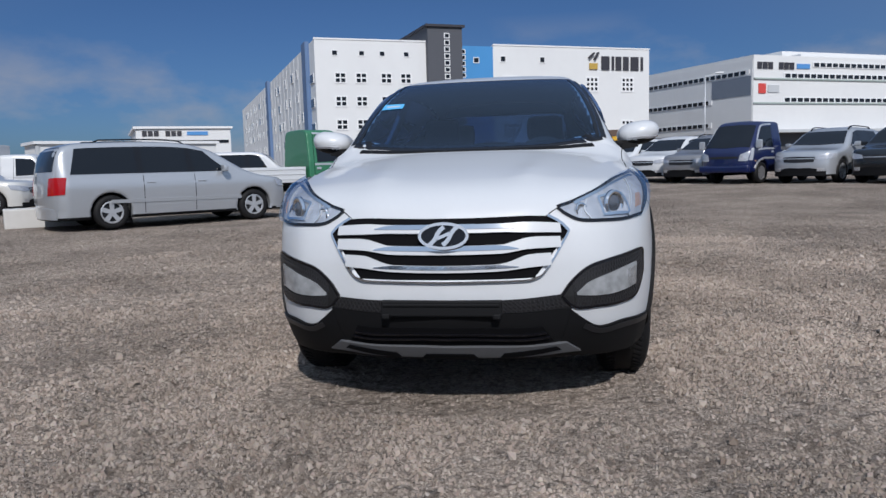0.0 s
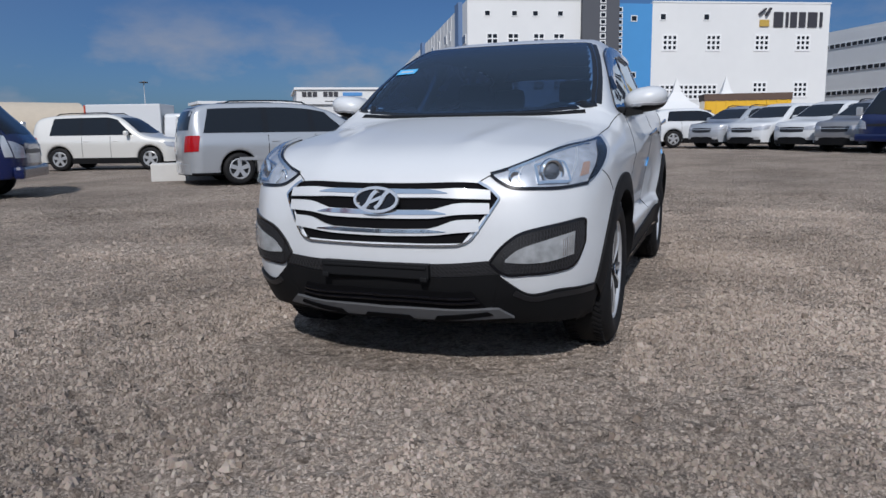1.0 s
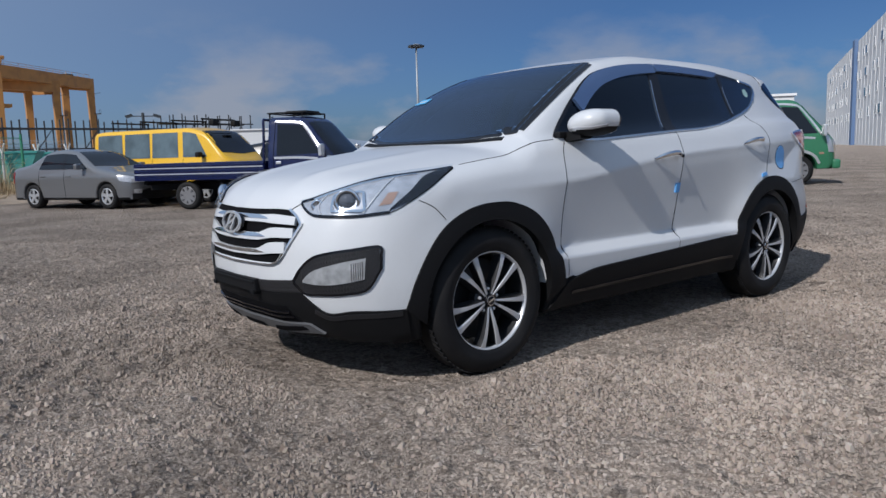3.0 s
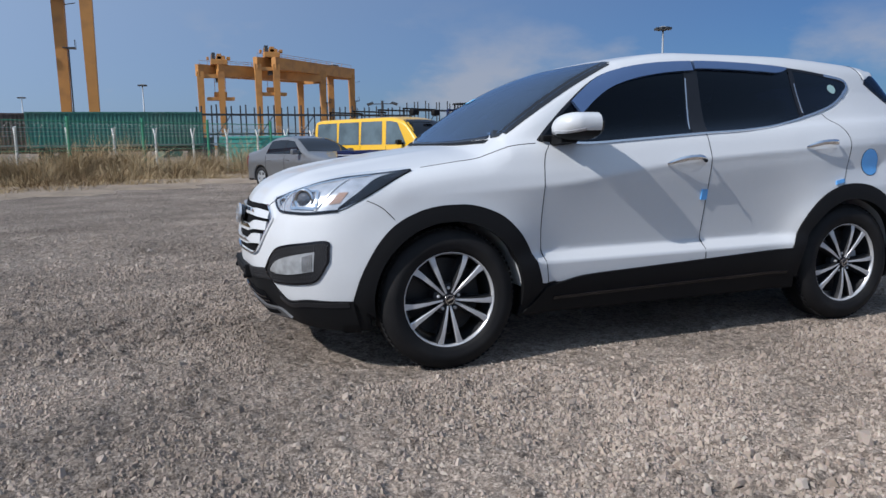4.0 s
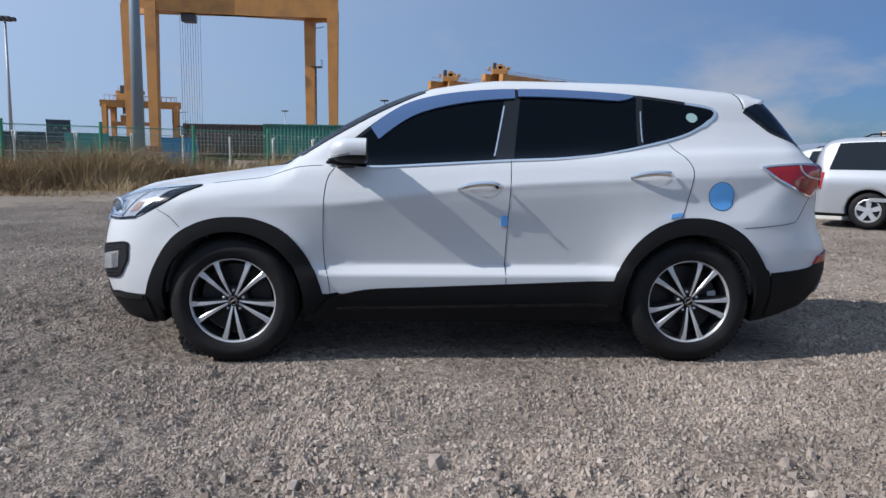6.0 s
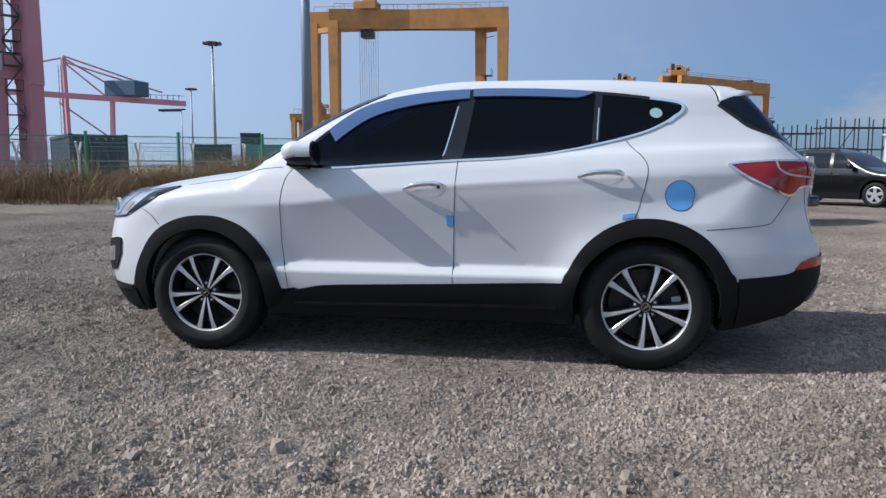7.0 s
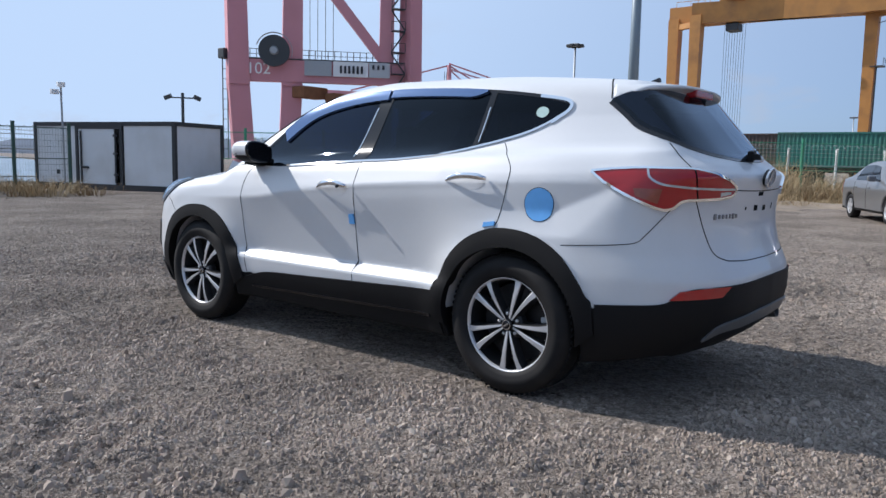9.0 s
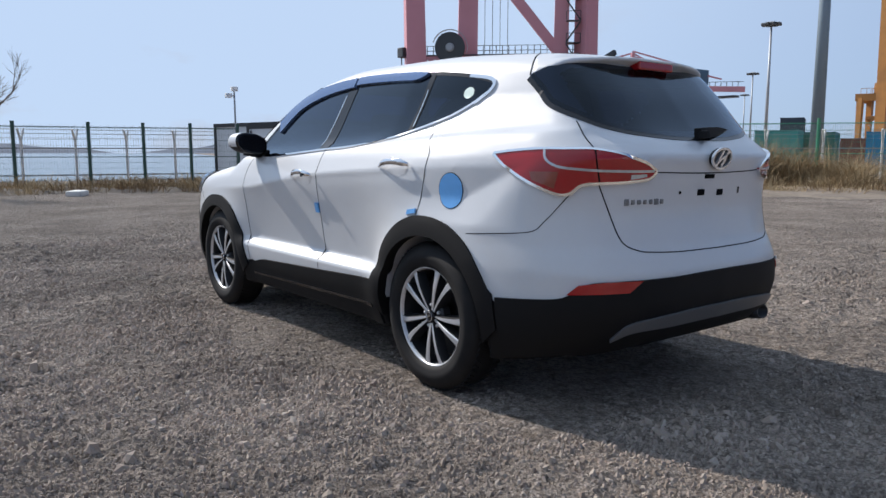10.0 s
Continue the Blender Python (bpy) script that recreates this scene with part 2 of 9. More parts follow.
def skin(form, lo, hi, h):
    """The surface where form(x, y, z) is nought, as corners and four-sided faces on a grid of step h."""
    ax = [np.arange(a, b + h, h) for a, b in zip(lo, hi)]
    gx, gy, gz = np.meshgrid(*ax, indexing="ij")
    v = form(gx.ravel(), gy.ravel(), gz.ravel()).reshape(gx.shape)
    n = np.array(v.shape)
    pos, cnt = np.zeros((*(n - 1), 3)), np.zeros(n - 1)
    crossings = []
    for a in range(3):
        b, c = (a + 1) % 3, (a + 2) % 3
        s0 = [slice(None)] * 3
        s1 = [slice(None)] * 3
        s0[a], s1[a] = slice(0, -1), slice(1, None)
        v0, v1 = v[tuple(s0)], v[tuple(s1)]
        cross = (v0 < 0) != (v1 < 0)
        t = np.where(cross, v0 / np.where(cross, v0 - v1, 1), 0)
        crossings.append((cross, v0 < 0))
        for ob in (0, 1):
            for oc in (0, 1):
                sl = [slice(None)] * 3
                sl[b] = slice(ob, n[b] - 1 + ob)
                sl[c] = slice(oc, n[c] - 1 + oc)
                m, tt = cross[tuple(sl)], t[tuple(sl)]
                off = np.zeros((*m.shape, 3))
                off[..., a], off[..., b], off[..., c] = tt, ob, oc
                pos += off * m[..., None]
                cnt += m
    live = cnt > 0
    idx = np.full(n - 1, -1)
    idx[live] = np.arange(live.sum())
    cell = np.argwhere(live)
    p = np.array([a[0] for a in ax]) + (cell + pos[live] / cnt[live][:, None]) * h
    for _ in range(3):
        f = form(*p.T)
        g = np.stack([form(*(p + d).T) - form(*(p - d).T) for d in np.eye(3) * 0.002], 1) / 0.004
        step = f[:, None] * g / np.maximum((g * g).sum(1, keepdims=True), 0.2)
        ln = np.linalg.norm(step, axis=1, keepdims=True)
        p = p - step * np.minimum(1, 0.35 * h / np.maximum(ln, 1e-9))
    quads = []
    for a in range(3):
        b, c = (a + 1) % 3, (a + 2) % 3
        cross, neg = crossings[a]
        e = np.argwhere(cross)
        e = e[(e[:, b] > 0) & (e[:, c] > 0) & (e[:, b] < n[b] - 1) & (e[:, c] < n[c] - 1)]
        q = []
        for ob, oc in ((1, 1), (0, 1), (0, 0), (1, 0)):
            k = e.copy()
            k[:, b] -= ob
            k[:, c] -= oc
            q.append(idx[tuple(k.T)])
        q = np.stack(q, 1)
        turn = ~neg[tuple(e.T)]
        q[turn] = q[turn][:, ::-1]
        quads.append(q)
    return p, np.concatenate(quads)


def line(pts, n, smooth=True):
    """n points spread evenly on a line through pts (each of two or three numbers)."""
    p = np.array(pts, float)
    if smooth and len(p) > 2:
        e = np.vstack([2 * p[0] - p[1], p, 2 * p[-1] - p[-2]])
        out = []
        for i in range(1, len(e) - 2):
            t = np.linspace(0, 1, 12, endpoint=False)[:, None]
            a, b, c, d = e[i - 1], e[i], e[i + 1], e[i + 2]
            out.append(0.5 * (2 * b + (c - a) * t + (2 * a - 5 * b + 4 * c - d) * t * t + (3 * b - a - 3 * c + d) * t ** 3))
        p = np.vstack([*out, p[-1:]])
    s = np.concatenate([[0], np.cumsum(np.linalg.norm(np.diff(p, axis=0), axis=1))])
    q = np.linspace(0, s[-1], n)
    return np.stack([np.interp(q, s, p[:, i]) for i in range(p.shape[1])], 1)


def onto(form, p):
    """Moves points the short way on to a form's surface."""
    p = np.array(p, float)
    for _ in range(10):
        g = np.stack([form(*(p + d).T) - form(*(p - d).T) for d in np.eye(3) * 0.003], 1) / 0.006
        step = form(*p.T)[:, None] * g / np.maximum((g * g).sum(1, keepdims=True), 0.25)
        p = p - step
    return p


def sheet(name, form, low, high, mat, parent, nu=24, nv=6, lift=0.004, label="", smooth=True, deep=0.02, raw=False, hem=True):
    """A panel laid on a form between two lines, lift above it, with its rim turned in to give it thickness."""
    a, b = line(low, nu, smooth), line(high, nu, smooth)
    grid = np.concatenate([a + (b - a) * t for t in np.linspace(0, 1, nv)])
    p = grid if raw else onto(form, grid)
    g = slope(form, p)
    p2 = p + g * lift
    faces = [(j * nu + i, j * nu + i + 1, (j + 1) * nu + i + 1, (j + 1) * nu + i) for j in range(nv - 1) for i in range(nu - 1)]
    verts = [*p2]
    if hem:
        rim = [*range(nu), *[j * nu + nu - 1 for j in range(1, nv)], *[(nv - 1) * nu + i for i in range(nu - 2, -1, -1)], *[j * nu for j in range(nv - 2, 0, -1)]]
        base = len(verts)
        verts += [p2[i] - g[i] * (deep + lift) for i in rim]
        for k in range(len(rim)):
            k2 = (k + 1) % len(rim)
            faces.append((rim[k2], rim[k], base + k, base + k2))
    bm = bmesh.new()
    vs = [bm.verts.new(v) for v in verts]
    for f in faces:
        try:
            bm.faces.new([vs[i] for i in f])
        except ValueError:
            pass
    bmesh.ops.remove_doubles(bm, verts=bm.verts, dist=1e-5)
    bmesh.ops.recalc_face_normals(bm, faces=bm.faces)
    top = sum((f.normal.dot(Vector(slope(form, np.array([f.calc_center_median()]))[0])) for f in bm.faces[: (nu - 1) * 2]), 0.0) if len(bm.faces) else 1
    if top < 0:
        bmesh.ops.reverse_faces(bm, faces=bm.faces)
    me = bpy.data.meshes.new(name)
    bm.to_mesh(me)
    bm.free()
    me.polygons.foreach_set("use_smooth", [True] * len(me.polygons))
    me.set_sharp_from_angle(angle=radians(40))
    me.materials.append(mat)
    ob = new(name, me)
    ob.parent = parent
    if label:
        tagged(ob, label)
    return ob


def ribbon(name, form, pts, wide, mat, parent, n=40, lift=0.003, label="", smooth=True, deep=0.006, raw=False):
    """A narrow strip laid along a line on a form: a trim, a seam, a bead."""
    p = line(pts, n, smooth)
    p = p if raw else onto(form, p)
    g = slope(form, p)
    d = np.gradient(p, axis=0)
    s = np.cross(d, g)
    s = s / np.maximum(np.linalg.norm(s, axis=1, keepdims=True), 1e-9) * wide / 2
    rows = [p - s - g * deep, p - s + g * lift, p + s + g * lift, p + s - g * deep]
    verts = np.concatenate(rows)
    faces = [(j * n + i, j * n + i + 1, (j + 1) * n + i + 1, (j + 1) * n + i) for j in range(3) for i in range(n - 1)]
    bm = bmesh.new()
    vs = [bm.verts.new(v) for v in verts]
    for f in faces:
        bm.faces.new([vs[i] for i in f])
    bm.faces.new([vs[j * n] for j in range(4)])
    bm.faces.new([vs[j * n + n - 1] for j in range(3, -1, -1)])
    return part(name, bm, mat, parent, label)


def mirrored(pts):
    return [(-p[0], *p[1:]) for p in pts]

# ---- ground ----
def ground_material():
    m = bpy.data.materials.new("grey_brown_gravel")
    m.use_nodes = True
    n, l = m.node_tree.nodes, m.node_tree.links
    p = n["Principled BSDF"]
    p.inputs["Roughness"].default_value, p.inputs["Specular IOR Level"].default_value, p.inputs["Diffuse Roughness"].default_value = 0.92, 0.25, 0.6
    co = n.new("ShaderNodeTexCoord")
    def noise_at(scale, detail=6):
        t = n.new("ShaderNodeTexNoise")
        t.inputs["Scale"].default_value, t.inputs["Detail"].default_value = scale, detail
        l.new(co.outputs["Object"], t.inputs["Vector"])
        return t
    broad, mid, fine = noise_at(0.25, 5), noise_at(2.5, 6), noise_at(120, 3)
    wob = n.new("ShaderNodeVectorMath")
    wob.operation = "MULTIPLY_ADD"
    wob.inputs[1].default_value = (0.012, 0.012, 0.012)
    l.new(fine.outputs["Color"], wob.inputs[0])
    l.new(co.outputs["Object"], wob.inputs[2])
    def cells(scale):
        v = n.new("ShaderNodeTexVoronoi")
        v.inputs["Scale"].default_value = scale
        l.new(wob.outputs["Vector"], v.inputs["Vector"])
        return v
    grit, pebbles = cells(150), cells(62)
    def mixed(fac, a, b):
        x = n.new("ShaderNodeMix")
        x.data_type = "RGBA"
        for key, val in (("A", a), ("B", b)):
            if isinstance(val, tuple):
                x.inputs[key].default_value = (*val, 1)
            else:
                l.new(val, x.inputs[key])
        l.new(fac, x.inputs["Factor"])
        return x.outputs["Result"]
    def ramp(src, a, b, lo=0.0, hi=1.0):
        r = n.new("ShaderNodeMapRange")
        r.inputs["From Min"].default_value, r.inputs["From Max"].default_value = a, b
        r.inputs["To Min"].default_value, r.inputs["To Max"].default_value = lo, hi
        l.new(src, r.inputs["Value"])
        return r.outputs["Result"]
    base = mixed(ramp(broad.outputs["Fac"], 0.38, 0.62), (0.455, 0.375, 0.314), (0.53, 0.45, 0.385))
    base = mixed(ramp(mid.outputs["Fac"], 0.42, 0.68, 0, 0.5), base, (0.32, 0.257, 0.21))
    small = mixed(ramp(grit.outputs["Color"], 0.15, 0.9), (0.19, 0.153, 0.125), (0.58, 0.502, 0.435))
    base = mixed(ramp(fine.outputs["Fac"], 0.3, 0.6, 0.35, 0.8), base, small)
    large = mixed(ramp(pebbles.outputs["Color"], 0.1, 0.95), (0.21, 0.17, 0.138), (0.58, 0.502, 0.435))
    strewn = noise_at(7, 5)
    base = mixed(ramp(strewn.outputs["Fac"], 0.46, 0.56, 0.1, 0.75), base, large)
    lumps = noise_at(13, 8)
    # dark mottling: shadows of clods put into the base colour
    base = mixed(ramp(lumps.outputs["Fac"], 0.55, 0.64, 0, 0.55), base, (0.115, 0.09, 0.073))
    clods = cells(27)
    # crevice shade between pebbles and clods, mixed in as dark colour
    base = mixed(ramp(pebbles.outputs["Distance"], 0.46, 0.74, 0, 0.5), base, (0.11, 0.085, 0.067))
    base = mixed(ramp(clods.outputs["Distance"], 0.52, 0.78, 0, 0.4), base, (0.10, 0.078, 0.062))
    patch = n.new("ShaderNodeTexNoise")
    patch.inputs["Scale"].default_value, patch.inputs["Detail"].default_value, patch.inputs["Roughness"].default_value = 0.62, 7, 0.62
    l.new(co.outputs["Object"], patch.inputs["Vector"])
    amount = n.new("ShaderNodeMapRange")
    amount.inputs["From Min"].default_value, amount.inputs["From Max"].default_value = 0.40, 0.60
    amount.inputs["To Min"].default_value, amount.inputs["To Max"].default_value = 0.82, 1.22
    l.new(patch.outputs["Fac"], amount.inputs["Value"])
    tone = n.new("ShaderNodeVectorMath")
    tone.operation = "SCALE"
    l.new(base, tone.inputs[0])
    l.new(amount.outputs["Result"], tone.inputs["Scale"])
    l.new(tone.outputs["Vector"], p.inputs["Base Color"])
    normal = None
    for src, rise_by in ((ramp(clods.outputs["Distance"], 0.0, 0.7, 1.0, 0.0), 0.020), (ramp(pebbles.outputs["Distance"], 0.0, 0.7, 1.0, 0.0), 0.015), (ramp(grit.outputs["Distance"], 0.0, 0.7, 1.0, 0.0), 0.008), (lumps.outputs["Fac"], 0.055), (strewn.outputs["Fac"], 0.07)):
        b = n.new("ShaderNodeBump")
        b.inputs["Strength"].default_value, b.inputs["Distance"].default_value = 1.0, rise_by
        l.new(src, b.inputs["Height"])
        if normal:
            l.new(normal, b.inputs["Normal"])
        normal = b.outputs["Normal"]
    l.new(normal, p.inputs["Normal"])
    return m


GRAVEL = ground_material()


def plateau(x, y):
    """The far side of the lot lies a little higher."""
    ease = lambda v: np.clip(v, 0, 1) ** 2 * (3 - 2 * np.clip(v, 0, 1))
    return 0.25 * ease((y - 9.0) / 8.0) * ease((x + 5.0) / 5.0) * (1 - ease((y - 30.0) / 12.0))


def value_noise(x, y, wave, seed):
    """Smooth noise from -1 to 1 with bumps about one wave wide."""
    u, v = np.asarray(x, float) / wave + 37.3 * seed, np.asarray(y, float) / wave - 11.9 * seed
    i, j = np.floor(u), np.floor(v)
    fu, fv = u - i, v - j
    fu, fv = fu * fu * (3 - 2 * fu), fv * fv * (3 - 2 * fv)
    h = lambda a, b: np.modf(np.abs(np.sin(a * 127.1 + b * 311.7 + seed * 74.7)) * 43758.5453)[0]
    low = h(i, j) * (1 - fu) + h(i + 1, j) * fu
    high = h(i, j + 1) * (1 - fu) + h(i + 1, j + 1) * fu
    return (low * (1 - fv) + high * fv) * 2 - 1


def lumpy(x, y):
    """Small dips, heaps and clods, a finger to a hand wide."""
    near = np.clip((9.2 - np.abs(x)) / 1.5, 0, 1) * np.clip((9.2 - np.abs(y)) / 1.5, 0, 1)
    rough = np.clip(0.75 + 0.8 * value_noise(x, y, 1.1, 5), 0.25, 1.5)
    s = 0.016 * value_noise(x, y, 0.62, 1) + 0.010 * value_noise(x, y, 0.27, 2)
    return near * (s + rough * (0.017 * value_noise(x, y, 0.13, 3) + 0.0175 * value_noise(x, y, 0.066, 4)))


def rise(x, y):
    """Height of the lot's uneven surface."""
    return plateau(x, y) + lumpy(x, y) * np.clip((np.hypot(x / 1.12, y / 2.3) - 1) * 5, 0, 1) + 0.02 * np.sin(x * 0.9 + 1.3 * np.sin(y * 0.5)) * np.sin(y * 0.8 + 0.7) * np.clip((np.hypot(x / 1.4, y / 2.6) - 1) * 0.6, 0, 1)


def ground_sheet():
    side = np.array([10, 11, 12, 13, 14, 15, 16, 17, 18, 19, 20, 22, 24, 27, 30, 33, 36, 39, 42, 46, 60, 80, 160, 400, 1200, 4000])
    ax = np.concatenate([-side[::-1], np.arange(-9, -1.6, 0.08), np.arange(-1.6, 4.4, 0.026), np.arange(4.4, 9.01, 0.08), side])
    ay = np.concatenate([-side[::-1], np.arange(-9, -5.0, 0.07), np.arange(-5.0, 3.8, 0.026), np.arange(3.8, 9.01, 0.07), side])
    gx, gy = np.meshgrid(ax, ay, indexing="ij")
    z = np.where(np.hypot(gx, gy) < 58, rise(gx, gy), 0.0)
    n = len(ay)
    verts = np.stack([gx.ravel(), gy.ravel(), z.ravel()], 1)
    i, j = np.meshgrid(np.arange(len(ax) - 1), np.arange(n - 1), indexing="ij")
    k = (i * n + j).ravel()
    faces = np.stack([k, k + n, k + n + 1, k + 1], 1)
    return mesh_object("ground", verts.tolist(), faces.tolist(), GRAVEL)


tagged(ground_sheet(), "grey brown gravel lot with scattered stones", "ground", kind="structure")

# ---- the white suv: its form ----
TOP = curve((-2.32, 0.80), (-2.24, 0.935), (-2.0, 1.015), (-1.6, 1.092), (-1.3, 1.138), (-1.16, 1.157), (-1.12, 1.172), (-0.7, 1.432), (-0.4, 1.578), (-0.15, 1.655), (0.3, 1.705), (1.0, 1.70), (1.6, 1.665), (2.0, 1.625), (2.5, 1.56))
SIDE = curve((0.15, 0.80), (0.3, 0.85), (0.45, 0.892), (0.6, 0.903), (0.8, 0.907), (0.95, 0.911), (1.03, 0.902), (1.09, 0.884), (1.18, 0.842), (1.225, 0.792), (1.3, 0.752), (1.5, 0.668), (1.6, 0.622), (1.72, 0.555))
LIFT = curve((-2.3, -0.06), (-1.2, -0.05), (0.0, 0.0), (1.0, 0.06), (1.8, 0.13), (2.4, 0.15))
CREASE = curve((-2.3, 0.90), (-1.2, 0.922), (-0.75, 0.94), (-0.3, 0.995), (0.2, 1.05), (0.65, 1.078), (1.1, 1.097), (1.8, 1.122), (2.4, 1.13))
CREASE_END = curve((-1.5, 0.0), (-0.9, 0.6), (-0.4, 1.0), (1.5, 1.0), (2.0, 0.3), (2.3, 0.0))
TAPER = curve((-2.4, 0.955), (-1.9, 0.97), (-1.35, 0.99), (-0.5, 1.0), (0.8, 1.0), (1.5, 0.99), (2.0, 0.955), (2.5, 0.90))
TUCK = curve((0.9, 0.0), (1.2, 0.011), (1.5, 0.029), (1.8, 0.055), (2.1, 0.085), (2.4, 0.13))
BELLY = curve((-2.4, 0.25), (-1.9, 0.235), (1.7, 0.235), (2.1, 0.30), (2.3, 0.36), (2.5, 0.45))
NOSE = curve((0.15, -2.05), (0.3, -2.2), (0.42, -2.265), (0.55, -2.29), (0.66, -2.285), (0.78, -2.262), (0.88, -2.22), (0.95, -2.165), (1.05, -2.02), (1.2, -1.6))
NOSE_ROUND = curve((0.0, 0.0), (0.3, 0.022), (0.5, 0.085), (0.65, 0.14), (0.78, 0.265), (0.86, 0.41), (0.93, 0.65), (1.2, 1.5))
TAIL = curve((0.15, 2.0), (0.3, 2.24), (0.42, 2.36), (0.55, 2.405), (0.66, 2.405), (0.72, 2.385), (0.8, 2.35), (0.95, 2.325), (1.08, 2.335), (1.16, 2.345), (1.2, 2.31), (1.26, 2.235), (1.45, 2.07), (1.58, 1.96), (1.72, 1.86))
TAIL_ROUND = curve((0.0, 0.0), (0.3, 0.012), (0.5, 0.045), (0.65, 0.118), (0.76, 0.242), (0.85, 0.43), (0.93, 0.73), (1.2, 1.6))
AXLES, HUB = (-1.35, 1.35), 0.37


def suv_side(a, y, z):
    side = SIDE(z - LIFT(y) * np.clip((1.45 - z) / 0.3, 0, 1) * np.clip((z - 0.6) / 0.3, 0, 1)) * TAPER(y) - TUCK(y) * np.clip((z - 0.85) / (0.12 + 0.18 * np.clip((y - 1.6) / 0.4, 0, 1)), 0, 1)
    u = np.clip((CREASE(y) - z) / (CREASE(y) - 0.60), 0, 1)
    side = side - 0.066 * u * np.clip((z - 0.53) / 0.05, 0, 1) * np.exp(-(((y - 0.02) / 0.93) ** 8))
    dz = z - CREASE(y)
    side = side + 0.009 * CREASE_END(y) * np.where(dz > 0, np.exp(-np.clip(dz, 0, 1) / 0.06), np.exp(np.clip(dz, -1, 0) / 0.03))
    for c in AXLES:
        r = np.hypot(y - c, z - HUB)
        side = side + 0.022 * np.exp(-(((r - 0.44) / 0.10) ** 2)) * np.clip((0.98 - z) / 0.3, 0, 1)
    return a - side


def suv_form(x, y, z):
    a = np.abs(x)
    side = suv_side(a, y, z)
    crown = np.where(y < -1.0, 0.055, 0.045) * (a / 0.75) ** 2.6
    ridge = 0.012 * np.exp(-(((a - 0.42 - 0.12 * np.clip(-1.2 - y, -1, 1) * -1) / 0.07) ** 2)) * np.clip((-1.2 - y) / 0.6, 0, 1) * np.clip((y + 2.25) / 0.3, 0, 1)
    roof = (z - TOP(y) + crown - ridge) * np.where((y > -1.15) & (y < -0.2), 0.86, 1.0)
    front = (NOSE(z) + NOSE_ROUND(a) - y) * 0.8
    rear = (y - TAIL(z) + TAIL_ROUND(a)) * 0.85
    f = blend_max(side, roof, 0.085)
    f = blend_max(f, front, 0.07)
    f = blend_max(f, rear, 0.07)
    return np.maximum(f, BELLY(y) - z)


def suv_wells(x, y, z):
    f = suv_form(x, y, z)
    for c in AXLES:
        f = np.maximum(f, -np.maximum(np.hypot(y - c, z - HUB) - 0.415, 0.50 - np.abs(x)))
    return f

# ---- the white suv ----
suv = thing("suv", pose(0, 0, 0), "glossy white family suv with dark tinted windows parked on gravel", "car")

# window lines on its left side: along the belt, and round the top
BELT = [(0.83, -0.80, 1.178), (0.845, -0.546, 1.153), (0.846, -0.242, 1.167), (0.842, 0.254, 1.198), (0.84, 0.579, 1.216), (0.82, 0.90, 1.268), (0.774, 1.225, 1.346), (0.735, 1.39, 1.401), (0.674, 1.535, 1.485)]
CANT = [(0.826, -0.81, 1.182), (0.756, -0.631, 1.332), (0.675, -0.436, 1.467), (0.632, -0.268, 1.537), (0.612, 0.0, 1.59), (0.604, 0.322, 1.613), (0.607, 0.65, 1.611), (0.62, 1.051, 1.592), (0.636, 1.375, 1.561), (0.655, 1.545, 1.53)]
SCREEN_LOW = [(-0.70, -0.955, 1.19), (-0.36, -1.085, 1.172), (0, -1.115, 1.172), (0.36, -1.085, 1.172), (0.70, -0.955, 1.19)]
SCREEN_TOP = [(-0.55, -0.235, 1.578), (-0.3, -0.275, 1.592), (0, -0.285, 1.60), (0.3, -0.275, 1.592), (0.55, -0.235, 1.578)]
HALF_LOW = [(0.588, 1.75, 1.525), (0.60, 1.84, 1.455), (0.607, 1.91, 1.39), (0.60, 2.01, 1.335), (0.55, 2.11, 1.288), (0.42, 2.19, 1.262), (0.22, 2.24, 1.25)]
HALF_TOP = [(0.588, 1.746, 1.532), (0.56, 1.80, 1.55), (0.5, 1.87, 1.565), (0.25, 1.95, 1.58)]
GATE_LOW = [*[(-x, y, z) for x, y, z in HALF_LOW], (0, 2.25, 1.245), *HALF_LOW[::-1]]
GATE_TOP = [*[(-x, y, z) for x, y, z in HALF_TOP], (0, 1.965, 1.585), *HALF_TOP[::-1]]


def within(pts, loop, shrink=0.0):
    """Which points of a plane lie inside a loop, drawn in a little about its middle."""
    loop = np.array(loop)
    c = loop.mean(0)
    d = loop - c
    loop = c + d * (1 - shrink / np.maximum(np.linalg.norm(d, axis=1, keepdims=True), 0.05))
    x, y = pts.T
    inside = np.zeros(len(pts), bool)
    for (x0, y0), (x1, y1) in zip(loop, np.roll(loop, -1, 0)):
        hit = (y0 > y) != (y1 > y)
        inside ^= hit & (x < (x1 - x0) * (y - y0) / (y1 - y0 + 1e-12) + x0)
    return inside


sp, sq = skin(suv_wells, (-1.0, -2.36, 0.2), (1.0, 2.46, 1.75), 0.016)
sc = sp[sq].mean(1)
rad = np.min([np.hypot(sc[:, 1] - c, sc[:, 2] - HUB) for c in AXLES], 0)
under = (rad < 0.412) | (sc[:, 2] < 0.30) | ((rad < 0.50) & (sc[:, 2] < 0.40)) | ((sc[:, 2] < 0.42) & (np.abs(sc[:, 1]) < 0.85)) | ((sc[:, 1] > 1.8) & (sc[:, 2] < 0.52))
side_loop = np.vstack([line(BELT, 40)[:, 1:], line(CANT, 40)[::-1, 1:]])
screen_loop = np.vstack([line(SCREEN_LOW, 30)[:, :2], line(SCREEN_TOP, 30)[::-1, :2]])
